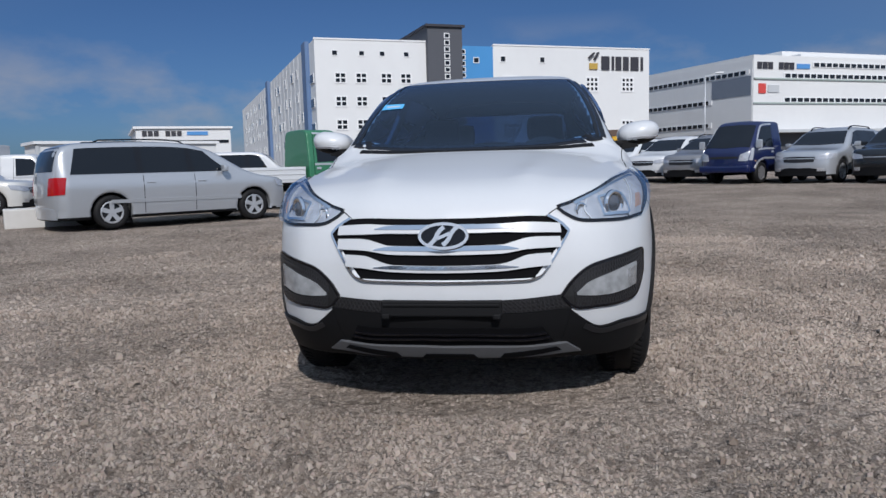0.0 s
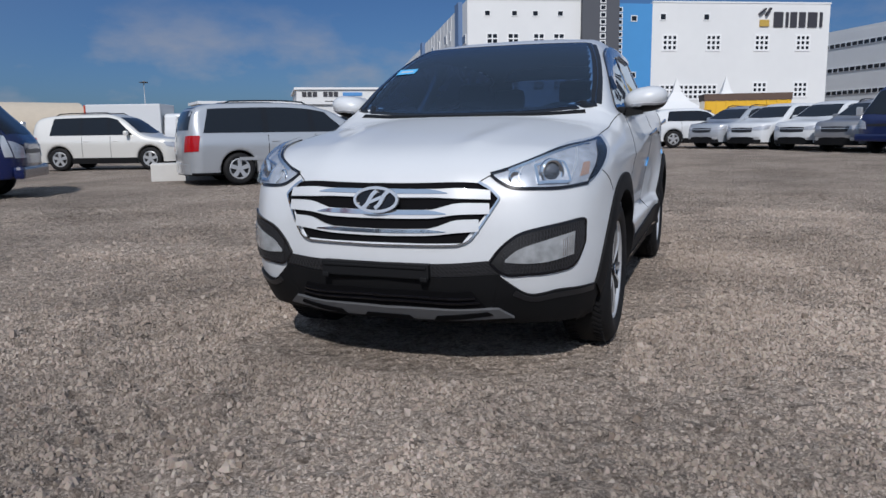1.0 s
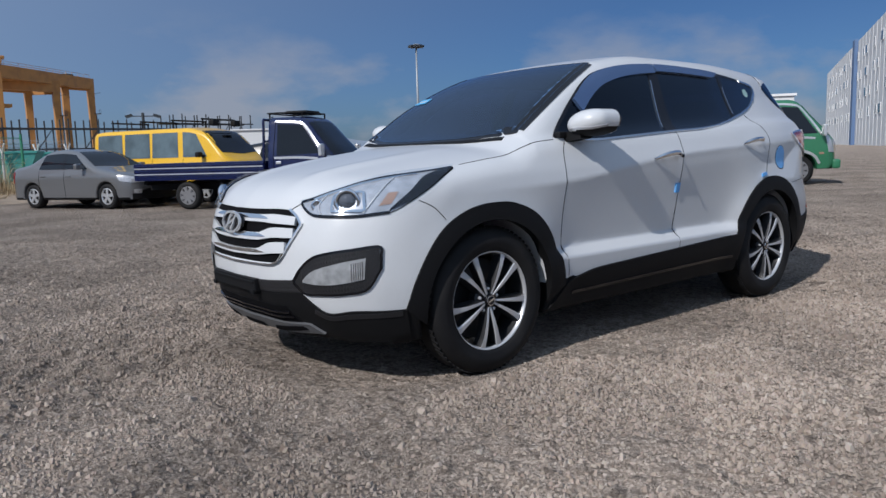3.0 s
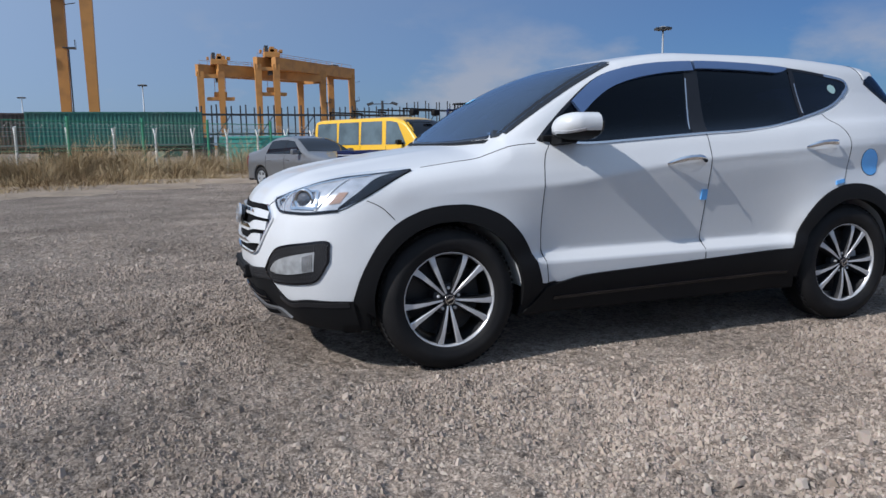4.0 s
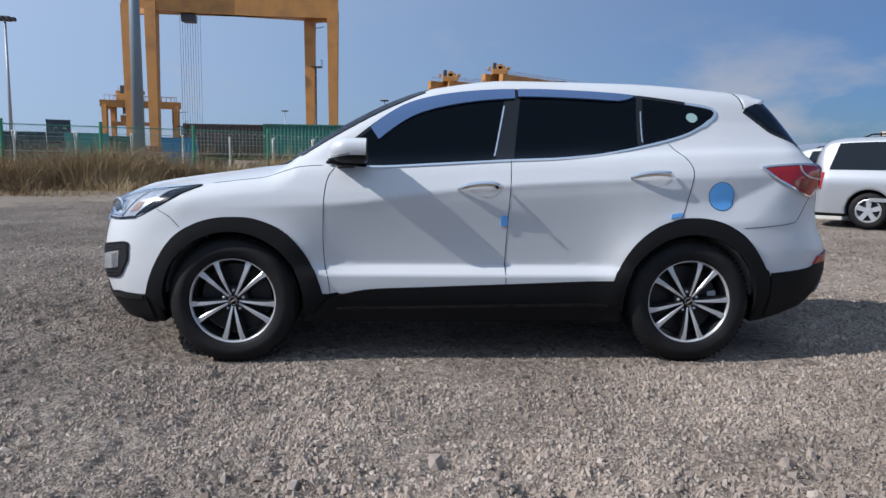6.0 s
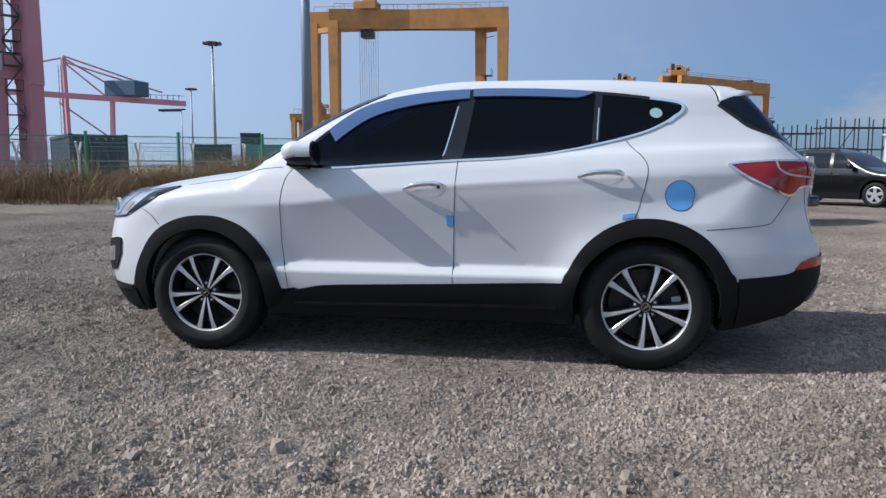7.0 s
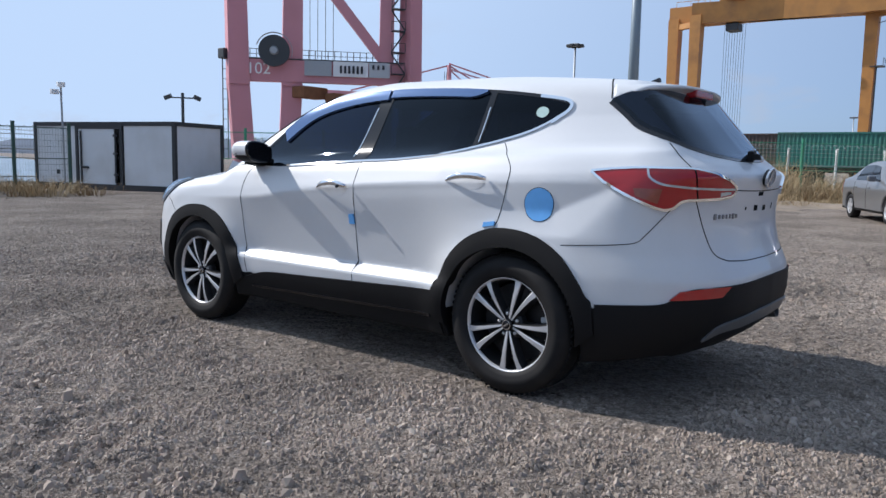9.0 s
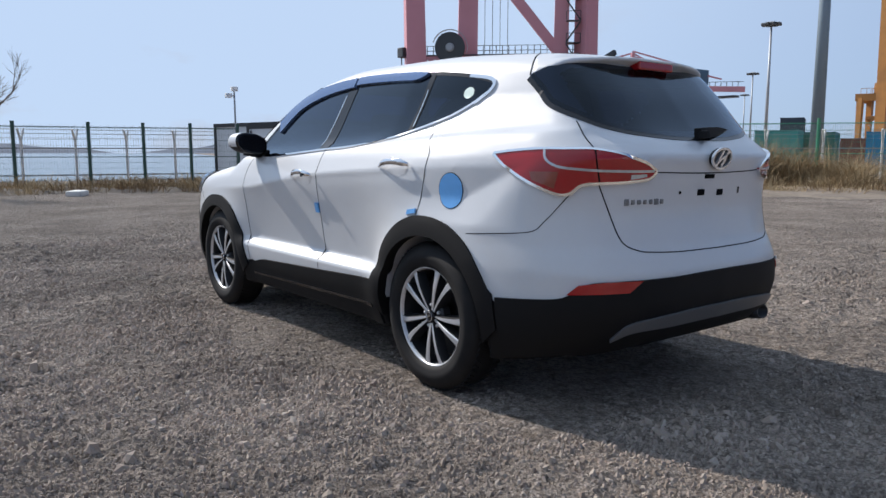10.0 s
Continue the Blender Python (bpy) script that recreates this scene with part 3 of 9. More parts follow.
gate_loop = np.vstack([line(GATE_LOW, 30)[:, [0, 2]], line(GATE_TOP, 30)[::-1, [0, 2]]])
hole = within(sc[:, 1:], side_loop, 0.03) & (np.abs(sc[:, 0]) > 0.55) & (sc[:, 1] < 1.5)
hole |= within(sc[:, :2], screen_loop, 0.02) & (sc[:, 2] > 1.1)
hole |= within(sc[:, [0, 2]], gate_loop, 0.03) & (sc[:, 1] > 1.75)


def split(name, keep, mat, label="", shift=0.0):
    f = sq[keep]
    used, inv = np.unique(f, return_inverse=True)
    p = sp[used]
    if shift:
        p = p - slope(suv_form, p) * shift
    return mesh_object(name, p.tolist(), inv.reshape(f.shape).tolist(), mat, suv, label)


split("body", ~under & ~hole, WHITE, "glossy white painted body shell")
split("underbody", under, PLASTIC, "black wheel wells and underbody")
cabin = ~under & ~hole & (sc[:, 1] > -1.1) & (sc[:, 1] < 2.25) & (sc[:, 2] > 0.95)
split("cabin_lining", cabin, FABRIC, "dark cabin lining", 0.03)

# glass
sheet("windscreen", suv_form, SCREEN_LOW, SCREEN_TOP, WINDSCREEN, suv, 36, 20, 0.004, label="tinted windscreen", hem=False)
sheet("rear_window", suv_form, GATE_LOW, GATE_TOP, REARGLASS, suv, 80, 16, 0.004, label="dark tinted rear window", hem=False)
for pts, n in ((SCREEN_LOW, 40), (SCREEN_TOP, 40), ([SCREEN_LOW[0], (-0.66, -0.70, 1.36), (-0.62, -0.5, 1.47), SCREEN_TOP[0]], 30), ([SCREEN_LOW[-1], (0.66, -0.70, 1.36), (0.62, -0.5, 1.47), SCREEN_TOP[-1]], 30), (GATE_LOW, 90)):
    ribbon("glass_border", suv_form, pts, 0.045 if n == 90 else 0.06, GLOSSBLACK, suv, n, 0.003, label="black printed glass border")


def both(make):
    """Makes a part on the left side and again, turned over, on the right."""
    for side in (1, -1):
        make(lambda pts: [(p[0] * side, *p[1:]) for p in pts], side)


def at_belt(y0, y1, pts, n=14):
    p = line(pts, 200)
    ys = np.linspace(y0, y1, n)
    return [(float(np.interp(y, p[:, 1], p[:, 0])), float(y), float(np.interp(y, p[:, 1], p[:, 2]))) for y in ys]


def side_windows(m, side):
    for lo, hi, name in (((-0.80, 0.18), (-0.81, 0.262), "front_door_glass"), ((0.265, 1.045), (0.33, 1.06), "rear_door_glass"), ((1.065, 1.535), (1.08, 1.545), "quarter_glass")):
        sheet(name, suv_form, m(at_belt(*lo, BELT)), m(at_belt(*hi, CANT)), SIDEGLASS, suv, 26, 10, 0.004, label="very dark tinted side glass", hem=False)
    sheet("pillar_cover", suv_form, m(at_belt(0.17, 0.28, BELT, 3)), m(at_belt(0.25, 0.345, CANT, 3)), GLOSSBLACK, suv, 4, 10, 0.007, label="gloss black pillar cover")
    # chrome strips added on both pillars to stand for an edge highlight
    ribbon("pillar_strip", suv_form, m([(0.80, 0.168, 1.205), (0.725, 0.203, 1.36), (0.66, 0.238, 1.52)]), 0.008, CHROME, suv, 12, 0.010, label="thin bright pillar strip")
    sheet("pillar_cover", suv_form, m(at_belt(1.03, 1.07, BELT, 3)), m(at_belt(1.05, 1.09, CANT, 3)), GLOSSBLACK, suv, 4, 10, 0.007, label="gloss black pillar cover")
    ribbon("pillar_strip", suv_form, m([(0.735, 1.06, 1.30), (0.695, 1.064, 1.40), (0.658, 1.069, 1.50)]), 0.006, CHROME, suv, 10, 0.009, label="thin bright pillar strip")
    ribbon("belt_trim", suv_form, m(at_belt(-0.79, 1.53, BELT, 30)), 0.013, CHROME, suv, 60, 0.008, label="chrome belt trim")
    ribbon("window_trim", suv_form, m(at_belt(-0.81, 1.545, CANT, 30)), 0.020, GLOSSBLACK, suv, 60, 0.006, label="black upper window trim")
    ribbon("window_trim", suv_form, m([(0.636, 1.36, 1.565), (0.645, 1.50, 1.548), (0.655, 1.548, 1.525), (0.676, 1.535, 1.485), (0.71, 1.46, 1.43)]), 0.018, CHROME, suv, 24, 0.008, label="chrome window trim")
    for a, b, c in ((-0.56, 0.305, 10), (0.325, 1.03, 10)):
        hi = at_belt(a, b, CANT, 14)
        drop = [0.055 if a < 0 else 0.045] * 14
        if a > 0:
            drop[-1], drop[-2] = 0.012, 0.035
        lo = [(x + d * 0.42, y + (0.05 if a < 0 else 0) * (1 - k / 13), z - d - (0.02 if a < 0 else 0) * (1 - k / 13)) for k, ((x, y, z), d) in enumerate(zip(hi, drop))]
        sheet("rain_visor", suv_form, m(lo), m(hi), VISOR, suv, 26, 4, 0.022, label="bright smoked rain visor", deep=0.012)


both(side_windows)


def seams(m, side):
    gap = lambda pts, w=0.006, n=40: ribbon("panel_gap", suv_form, m(pts), w * 0.6, SEAM, suv, n, 0.0012, deep=0.004)
    gap([(0.841, -0.759, 1.150), (0.868, -0.798, 1.09), (0.905, -0.817, 0.991), (0.915, -0.823, 0.85), (0.903, -0.823, 0.70), (0.901, -0.805, 0.552), (0.885, -0.785, 0.40)])
    gap([(0.843, 0.264, 1.196), (0.915, 0.254, 0.996), (0.907, 0.246, 0.80), (0.895, 0.239, 0.633), (0.894, 0.24, 0.476)])
    gap([(0.784, 1.226, 1.329), (0.828, 1.285, 1.254), (0.865, 1.334, 1.184), (0.897, 1.34, 1.127), (0.914, 1.324, 1.032), (0.914, 1.297, 0.937), (0.916, 1.274, 0.874)])
    gap([(0.83, -0.83, 1.168), (0.82, -1.0, 1.14), (0.812, -1.25, 1.093), (0.80, -1.47, 1.05)], 0.007)
    gap([(0.885, -1.775, 0.90), (0.89, -1.70, 0.86), (0.90, -1.64, 0.80)], 0.006, 12)
    gap([(0.905, 1.66, 0.815), (0.884, 1.784, 0.823), (0.827, 1.992, 0.844), (0.799, 2.047, 0.886), (0.735, 2.138, 1.006)], 0.006, 24)
    gap([(0.47, -2.15, 0.905), (0.44, -2.175, 0.885), (0.42, -2.19, 0.87)], 0.007, 8)
    gap([(0.633, 2.074, 1.319), (0.655, 2.15, 1.25), (0.655, 2.203, 1.19)], 0.008, 12)
    gap([(0.645, 2.215, 1.047), (0.609, 2.235, 0.948), (0.574, 2.27, 0.83), (0.546, 2.293, 0.79), (0.50, 2.32, 0.772), (0.445, 2.333, 0.762), (0.282, 2.359, 0.754), (0.0, 2.369, 0.751)], 0.008, 50)
    gap([(0.30, 1.66, 1.655), (0.48, 1.70, 1.63), (0.56, 1.735, 1.58), (0.588, 1.745, 1.535)], 0.012, 16)
    gap([(0.42, 2.31, 1.098), (0.2, 2.335, 1.09), (0.0, 2.338, 1.088)], 0.008, 16)


both(seams)
ribbon("panel_gap", suv_form, [(-0.66, -1.035, 1.155), (-0.4, -1.125, 1.16), (0, -1.155, 1.16), (0.4, -1.125, 1.16), (0.66, -1.035, 1.155)], 0.035, PLASTIC, suv, 40, 0.004, label="black cowl strip")

# black cladding round the arches, along the sills and under the bumpers
FRONT_ARCH = [(0.862, -1.855, 0.40), (0.885, -1.811, 0.535), (0.902, -1.732, 0.678), (0.909, -1.647, 0.769), (0.913, -1.536, 0.828), (0.917, -1.429, 0.856), (0.918, -1.323, 0.862), (0.919, -1.218, 0.853), (0.919, -1.081, 0.802), (0.917, -0.981, 0.718), (0.912, -0.898, 0.603), (0.907, -0.85, 0.484), (0.885, -0.825, 0.385)]
REAR_ARCH = [(0.905, 0.875, 0.49), (0.919, 0.937, 0.629), (0.92, 1.013, 0.73), (0.919, 1.12, 0.815), (0.916, 1.243, 0.865), (0.914, 1.336, 0.876), (0.912, 1.445, 0.868), (0.91, 1.555, 0.834), (0.905, 1.667, 0.761), (0.902, 1.75, 0.66), (0.891, 1.804, 0.572), (0.885, 1.828, 0.545)]


def ring(axle, start, end, r=0.408, n=13):
    return [(0.91, axle + r * math.cos(radians(a)), HUB + r * math.sin(radians(a))) for a in np.linspace(start, end, n)]


def cladding(m, side):
    sheet("arch_cladding", suv_form, m(ring(-1.35, 190, -10)), m(FRONT_ARCH), PLASTIC, suv, 50, 5, 0.012, label="black plastic wheel arch cladding", deep=0.05)
    sheet("arch_cladding", suv_form, m(ring(1.35, 190, -10)), m([(0.885, 0.868, 0.36), *REAR_ARCH, (0.87, 1.84, 0.40)]), PLASTIC, suv, 50, 5, 0.012, label="black plastic wheel arch cladding", deep=0.05)
    sheet("sill_cladding", suv_form, m([(0.83, -0.93, 0.27), (0.835, 0.0, 0.255), (0.835, 0.93, 0.265)]), m([(0.882, -0.80, 0.392), (0.886, -0.683, 0.422), (0.891, -0.545, 0.445), (0.892, -0.238, 0.458), (0.894, 0.24, 0.476), (0.896, 0.59, 0.49), (0.905, 0.88, 0.50)]), PLASTIC, suv, 50, 6, 0.012, label="black plastic sill cladding", deep=0.03)
    ribbon("sill_trim", suv_form, m([(0.865, -0.75, 0.33), (0.866, 0.0, 0.345), (0.868, 0.86, 0.36)]), 0.02, GLOSSBLACK, suv, 30, 0.018, label="gloss black sill trim")


both(cladding)
FL = [(0.862, -1.855, 0.40), (0.80, -1.985, 0.402), (0.726, -2.067, 0.404), (0.628, -2.128, 0.392), (0.57, -2.165, 0.425), (0.51, -2.20, 0.475)]
FLOOR_F = [(0.80, -1.80, 0.26), (0.74, -1.93, 0.255), (0.66, -2.02, 0.255), (0.56, -2.07, 0.255), (0.50, -2.10, 0.255), (0.44, -2.12, 0.255)]
for sgn in (1, -1):
    k = lambda pts: [(p[0] * sgn, *p[1:]) for p in pts]
    sheet("lower_bumper", suv_form, k(FLOOR_F), k(FL), PLASTIC, suv, 40, 8, 0.010, label="black plastic lower bumper corner", deep=0.03)
    ribbon("bumper_lip", suv_form, k([(0.85, -1.87, 0.385), (0.79, -1.99, 0.382), (0.715, -2.07, 0.38), (0.63, -2.12, 0.372), (0.565, -2.16, 0.40)]), 0.024, LIP, suv, 30, 0.014, label="satin black bumper edge")
sheet("lower_bumper", suv_form, [(-0.45, -2.115, 0.255), (0, -2.16, 0.245), (0.45, -2.115, 0.255)], [(-0.515, -2.20, 0.48), (-0.25, -2.26, 0.47), (0, -2.275, 0.468), (0.25, -2.26, 0.47), (0.515, -2.20, 0.48)], PLASTIC, suv, 40, 8, 0.008, label="black plastic lower bumper")
MESHBAND = material("black_honeycomb_mesh", (0.012, 0.012, 0.013), 0.5, 0, 0.5, 120, 0.03)
sheet("mesh_band", suv_form, [(-0.515, -2.20, 0.48), (-0.25, -2.262, 0.472), (0, -2.277, 0.47), (0.25, -2.262, 0.472), (0.515, -2.20, 0.48)], [(-0.50, -2.212, 0.532), (-0.214, -2.274, 0.525), (0, -2.287, 0.524), (0.214, -2.274, 0.526), (0.47, -2.225, 0.54)], MESHBAND, suv, 40, 4, 0.004, label="black mesh band of the bumper")
LATTICE = material("mesh_insert", (0.028, 0.028, 0.031), 0.4, 0.1, 0.2, 60)


def lattice(name, low, high, parent, cols, rows, lift=0.008):
    """Slanting strands laid over a panel, as a honeycomb mesh."""
    a, b = line(low, cols * 4 + 1), line(high, cols * 4 + 1)
    verts, faces = [], []
    for c in range(-rows, cols):
        for lean in (1, -1):
            for r in range(rows):
                ends = []
                for v, u in ((r / rows, c + r * 0.5), ((r + 1) / rows, c + (r + 1) * 0.5)):
                    u = u if lean == 1 else cols - u - 1
                    if u < 0 or u > cols:
                        break
                    i = u * 4
                    k = min(int(i), len(a) - 2)
                    p = a[k] + (a[k + 1] - a[k]) * (i - k)
                    q = b[k] + (b[k + 1] - b[k]) * (i - k)
                    ends.append(p + (q - p) * v)
                if len(ends) == 2:
                    verts.append(ends)
    seg = np.array(verts).reshape(-1, 3)
    seg = onto(suv_form, seg)
    g = slope(suv_form, seg)
    seg = (seg + g * lift).reshape(-1, 2, 3)
    g = g.reshape(-1, 2, 3)
    vs, fs = [], []
    for (p, q), (gp, gq) in zip(seg, g):
        s = np.cross(q - p, gp)
        s = s / max(np.linalg.norm(s), 1e-9) * 0.0022
        n = len(vs)
        vs += [p - s - gp * 0.004, p - s, p + s, p + s - gp * 0.004, q - s - gq * 0.004, q - s, q + s, q + s - gq * 0.004]
        fs += [(n, n + 1, n + 5, n + 4), (n + 1, n + 2, n + 6, n + 5), (n + 2, n + 3, n + 7, n + 6)]
    return mesh_object(name, [tuple(v) for v in vs], fs, LATTICE, parent, smooth=False)


BAND_LOW = [(-0.50, -2.205, 0.484), (-0.25, -2.262, 0.474), (0, -2.277, 0.472), (0.25, -2.262, 0.474), (0.50, -2.205, 0.484)]
BAND_TOP = [(-0.49, -2.214, 0.530), (-0.214, -2.274, 0.523), (0, -2.287, 0.522), (0.214, -2.274, 0.524), (0.46, -2.228, 0.537)]
lattice("mesh_insert", BAND_LOW, BAND_TOP, suv, 52, 3)
# plate carrier
bm = bmesh.new()
box(bm, (-0.272, -2.303, 0.462), (0.232, -2.252, 0.528), 0.006)
box(bm, (-0.262, -2.310, 0.505), (0.222, -2.295, 0.516), 0.003)
box(bm, (-0.268, -2.312, 0.452), (-0.235, -2.255, 0.475), 0.006)
box(bm, (0.195, -2.312, 0.452), (0.228, -2.255, 0.475), 0.006)
part("plate_carrier", bm, PLASTIC, suv, "empty black number plate carrier")
# lower intake with slats, skid plate
sheet("lower_intake", suv_form, [(-0.44, -2.165, 0.335), (0, -2.225, 0.33), (0.44, -2.165, 0.335)], [(-0.39, -2.215, 0.412), (0, -2.26, 0.41), (0.39, -2.215, 0.412)], SEAM, suv, 30, 4, 0.012, label="dark lower air intake")
for z, w in ((0.36, 0.42), (0.388, 0.40)):
    ribbon("intake_slat", suv_form, [(-w, -2.19, z), (0, -2.24, z), (w, -2.19, z)], 0.009, GLOSSBLACK, suv, 30, 0.02)
sheet("skid_plate", suv_form, [(-0.55, -2.10, 0.283), (-0.3, -2.155, 0.280), (0, -2.175, 0.278), (0.3, -2.155, 0.280), (0.55, -2.10, 0.283)], [(-0.49, -2.145, 0.330), (-0.3, -2.185, 0.333), (0, -2.205, 0.333), (0.3, -2.185, 0.333), (0.49, -2.145, 0.330)], SKID, suv, 40, 5, 0.022, label="grey skid plate")
for x0, w in ((-0.34, 0.13), (0.0, 0.12), (0.34, 0.13)):
    sheet("skid_slot", suv_form, [(x0 - w, -2.15, 0.291), (x0, -2.16, 0.288), (x0 + w, -2.15, 0.291)], [(x0 - w + 0.02, -2.17, 0.308), (x0, -2.18, 0.308), (x0 + w - 0.02, -2.17, 0.308)], SEAM, suv, 14, 3, 0.026, label="dark slot")

# grille
GR_TOP = [(-0.42, -2.19, 0.868), (-0.2, -2.225, 0.866), (0, -2.24, 0.866), (0.2, -2.225, 0.866), (0.42, -2.19, 0.868)]
GR_MID = [(-0.505, -2.18, 0.80), (-0.2, -2.25, 0.79), (0, -2.262, 0.788), (0.2, -2.25, 0.79), (0.505, -2.18, 0.80)]
GR_LOW = [(-0.365, -2.252, 0.616), (-0.2, -2.275, 0.612), (0, -2.285, 0.612), (0.2, -2.275, 0.612), (0.365, -2.252, 0.616)]
# flat sheets without depth; the recess shade is put into their black
sheet("grille_backing", suv_form, GR_MID, GR_TOP, SEAM, suv, 40, 6, 0.002, label="black grille backing", hem=False)
sheet("grille_backing", suv_form, GR_LOW, GR_MID, SEAM, suv, 40, 10, 0.002, label="black grille backing", hem=False)
ribbon("grille_frame", suv_form, [GR_TOP[0], (-0.47, -2.18, 0.835), GR_MID[0]], 0.012, CHROME, suv, 10, 0.014, label="chrome grille frame")
ribbon("grille_frame", suv_form, [GR_TOP[-1], (0.47, -2.18, 0.835), GR_MID[-1]], 0.012, CHROME, suv, 10, 0.014, label="chrome grille frame")
ribbon("grille_frame", suv_form, [GR_MID[0], (-0.455, -2.215, 0.715), (-0.40, -2.24, 0.635), (-0.365, -2.252, 0.614), (-0.31, -2.262, 0.606), (0, -2.286, 0.602), (0.31, -2.262, 0.606), (0.365, -2.252, 0.614), (0.40, -2.24, 0.635), (0.455, -2.215, 0.715), GR_MID[-1]], 0.008, CHROME, suv, 70, 0.014, label="chrome grille frame")


def slat(end, zc0, zc1, ze0, ze1, y):
    """A grille slat: white, with a bright chrome face let into its middle."""
    xs = np.linspace(-end, end, 25)
    ease = lambda x: float(np.clip((abs(x) - 0.24) / 0.10, 0, 1))
    tilt = lambda x: 0.020 * (x / 0.45) ** 2
    lo = [(float(x), y, zc0 + tilt(x) + (ze0 - zc0 - 0.020) * ease(x)) for x in xs]
    hi = [(float(x), y, zc1 + tilt(x) + (ze1 - zc1 - 0.020) * ease(x)) for x in xs]
    s = sheet("grille_slat", suv_form, lo, hi, WHITE, suv, 60, 4, 0.016, label="white grille slat", smooth=False)
    xs = np.linspace(-0.30, 0.30, 15)
    mid = zc0 + (zc1 - zc0) * 0.42
    lo = [(float(x), y, mid + tilt(x)) for x in xs]
    hi = [(float(x), y, max(mid + 0.003, zc1 - 0.001 - 0.02 * float(np.clip((abs(x) - 0.24) / 0.06, 0, 1))) + tilt(x)) for x in xs]
    sheet("slat_face", suv_form, lo, hi, CHROME, s, 30, 3, 0.019, label="chrome slat face", smooth=False, deep=0.004)


slat(0.488, 0.794, 0.832, 0.808, 0.858, -2.24)
slat(0.486, 0.708, 0.744, 0.742, 0.792, -2.25)
slat(0.442, 0.640, 0.668, 0.668, 0.722, -2.26)
# oval front emblem
emblem = bmesh.new()
N = 40
for i in range(N):
    a, b = math.tau * i / N, math.tau * (i + 1) / N
    bar(emblem, (0.098 * math.cos(a), 0, 0.05 * math.sin(a)), (0.098 * math.cos(b), 0, 0.05 * math.sin(b)), 0.012, 0.012, (0, 1, 0))
for x0 in (-0.028, 0.028):
    for k in range(6):
        f = lambda t: (x0 + 0.034 * (t - 0.5) + 0.014 * (t - 0.5) ** 3 * 8, 0, -0.037 + 0.074 * t)
        bar(emblem, f(k / 6), f((k + 1) / 6), 0.017, 0.012, (0, 1, 0))
bar(emblem, (-0.026, 0, -0.011), (0.026, 0, 0.011), 0.013, 0.012, (0, 1, 0))
e = part("emblem", emblem, BRIGHT, suv, "oval chrome emblem")
e.matrix_local = pose(0.0, -2.300, 0.795, -8, 0, 0)
bm = bmesh.new()
turned(bm, [(-0.010, 0.094), (0.012, 0.096)], 32)
e2 = part("emblem_back", bm, GLOSSBLACK, e, "gloss black emblem ground")
e2.matrix_local = pose(0, 0.014, 0, 0, 0, 90) @ Matrix.Diagonal((1, 1, 0.52, 1))


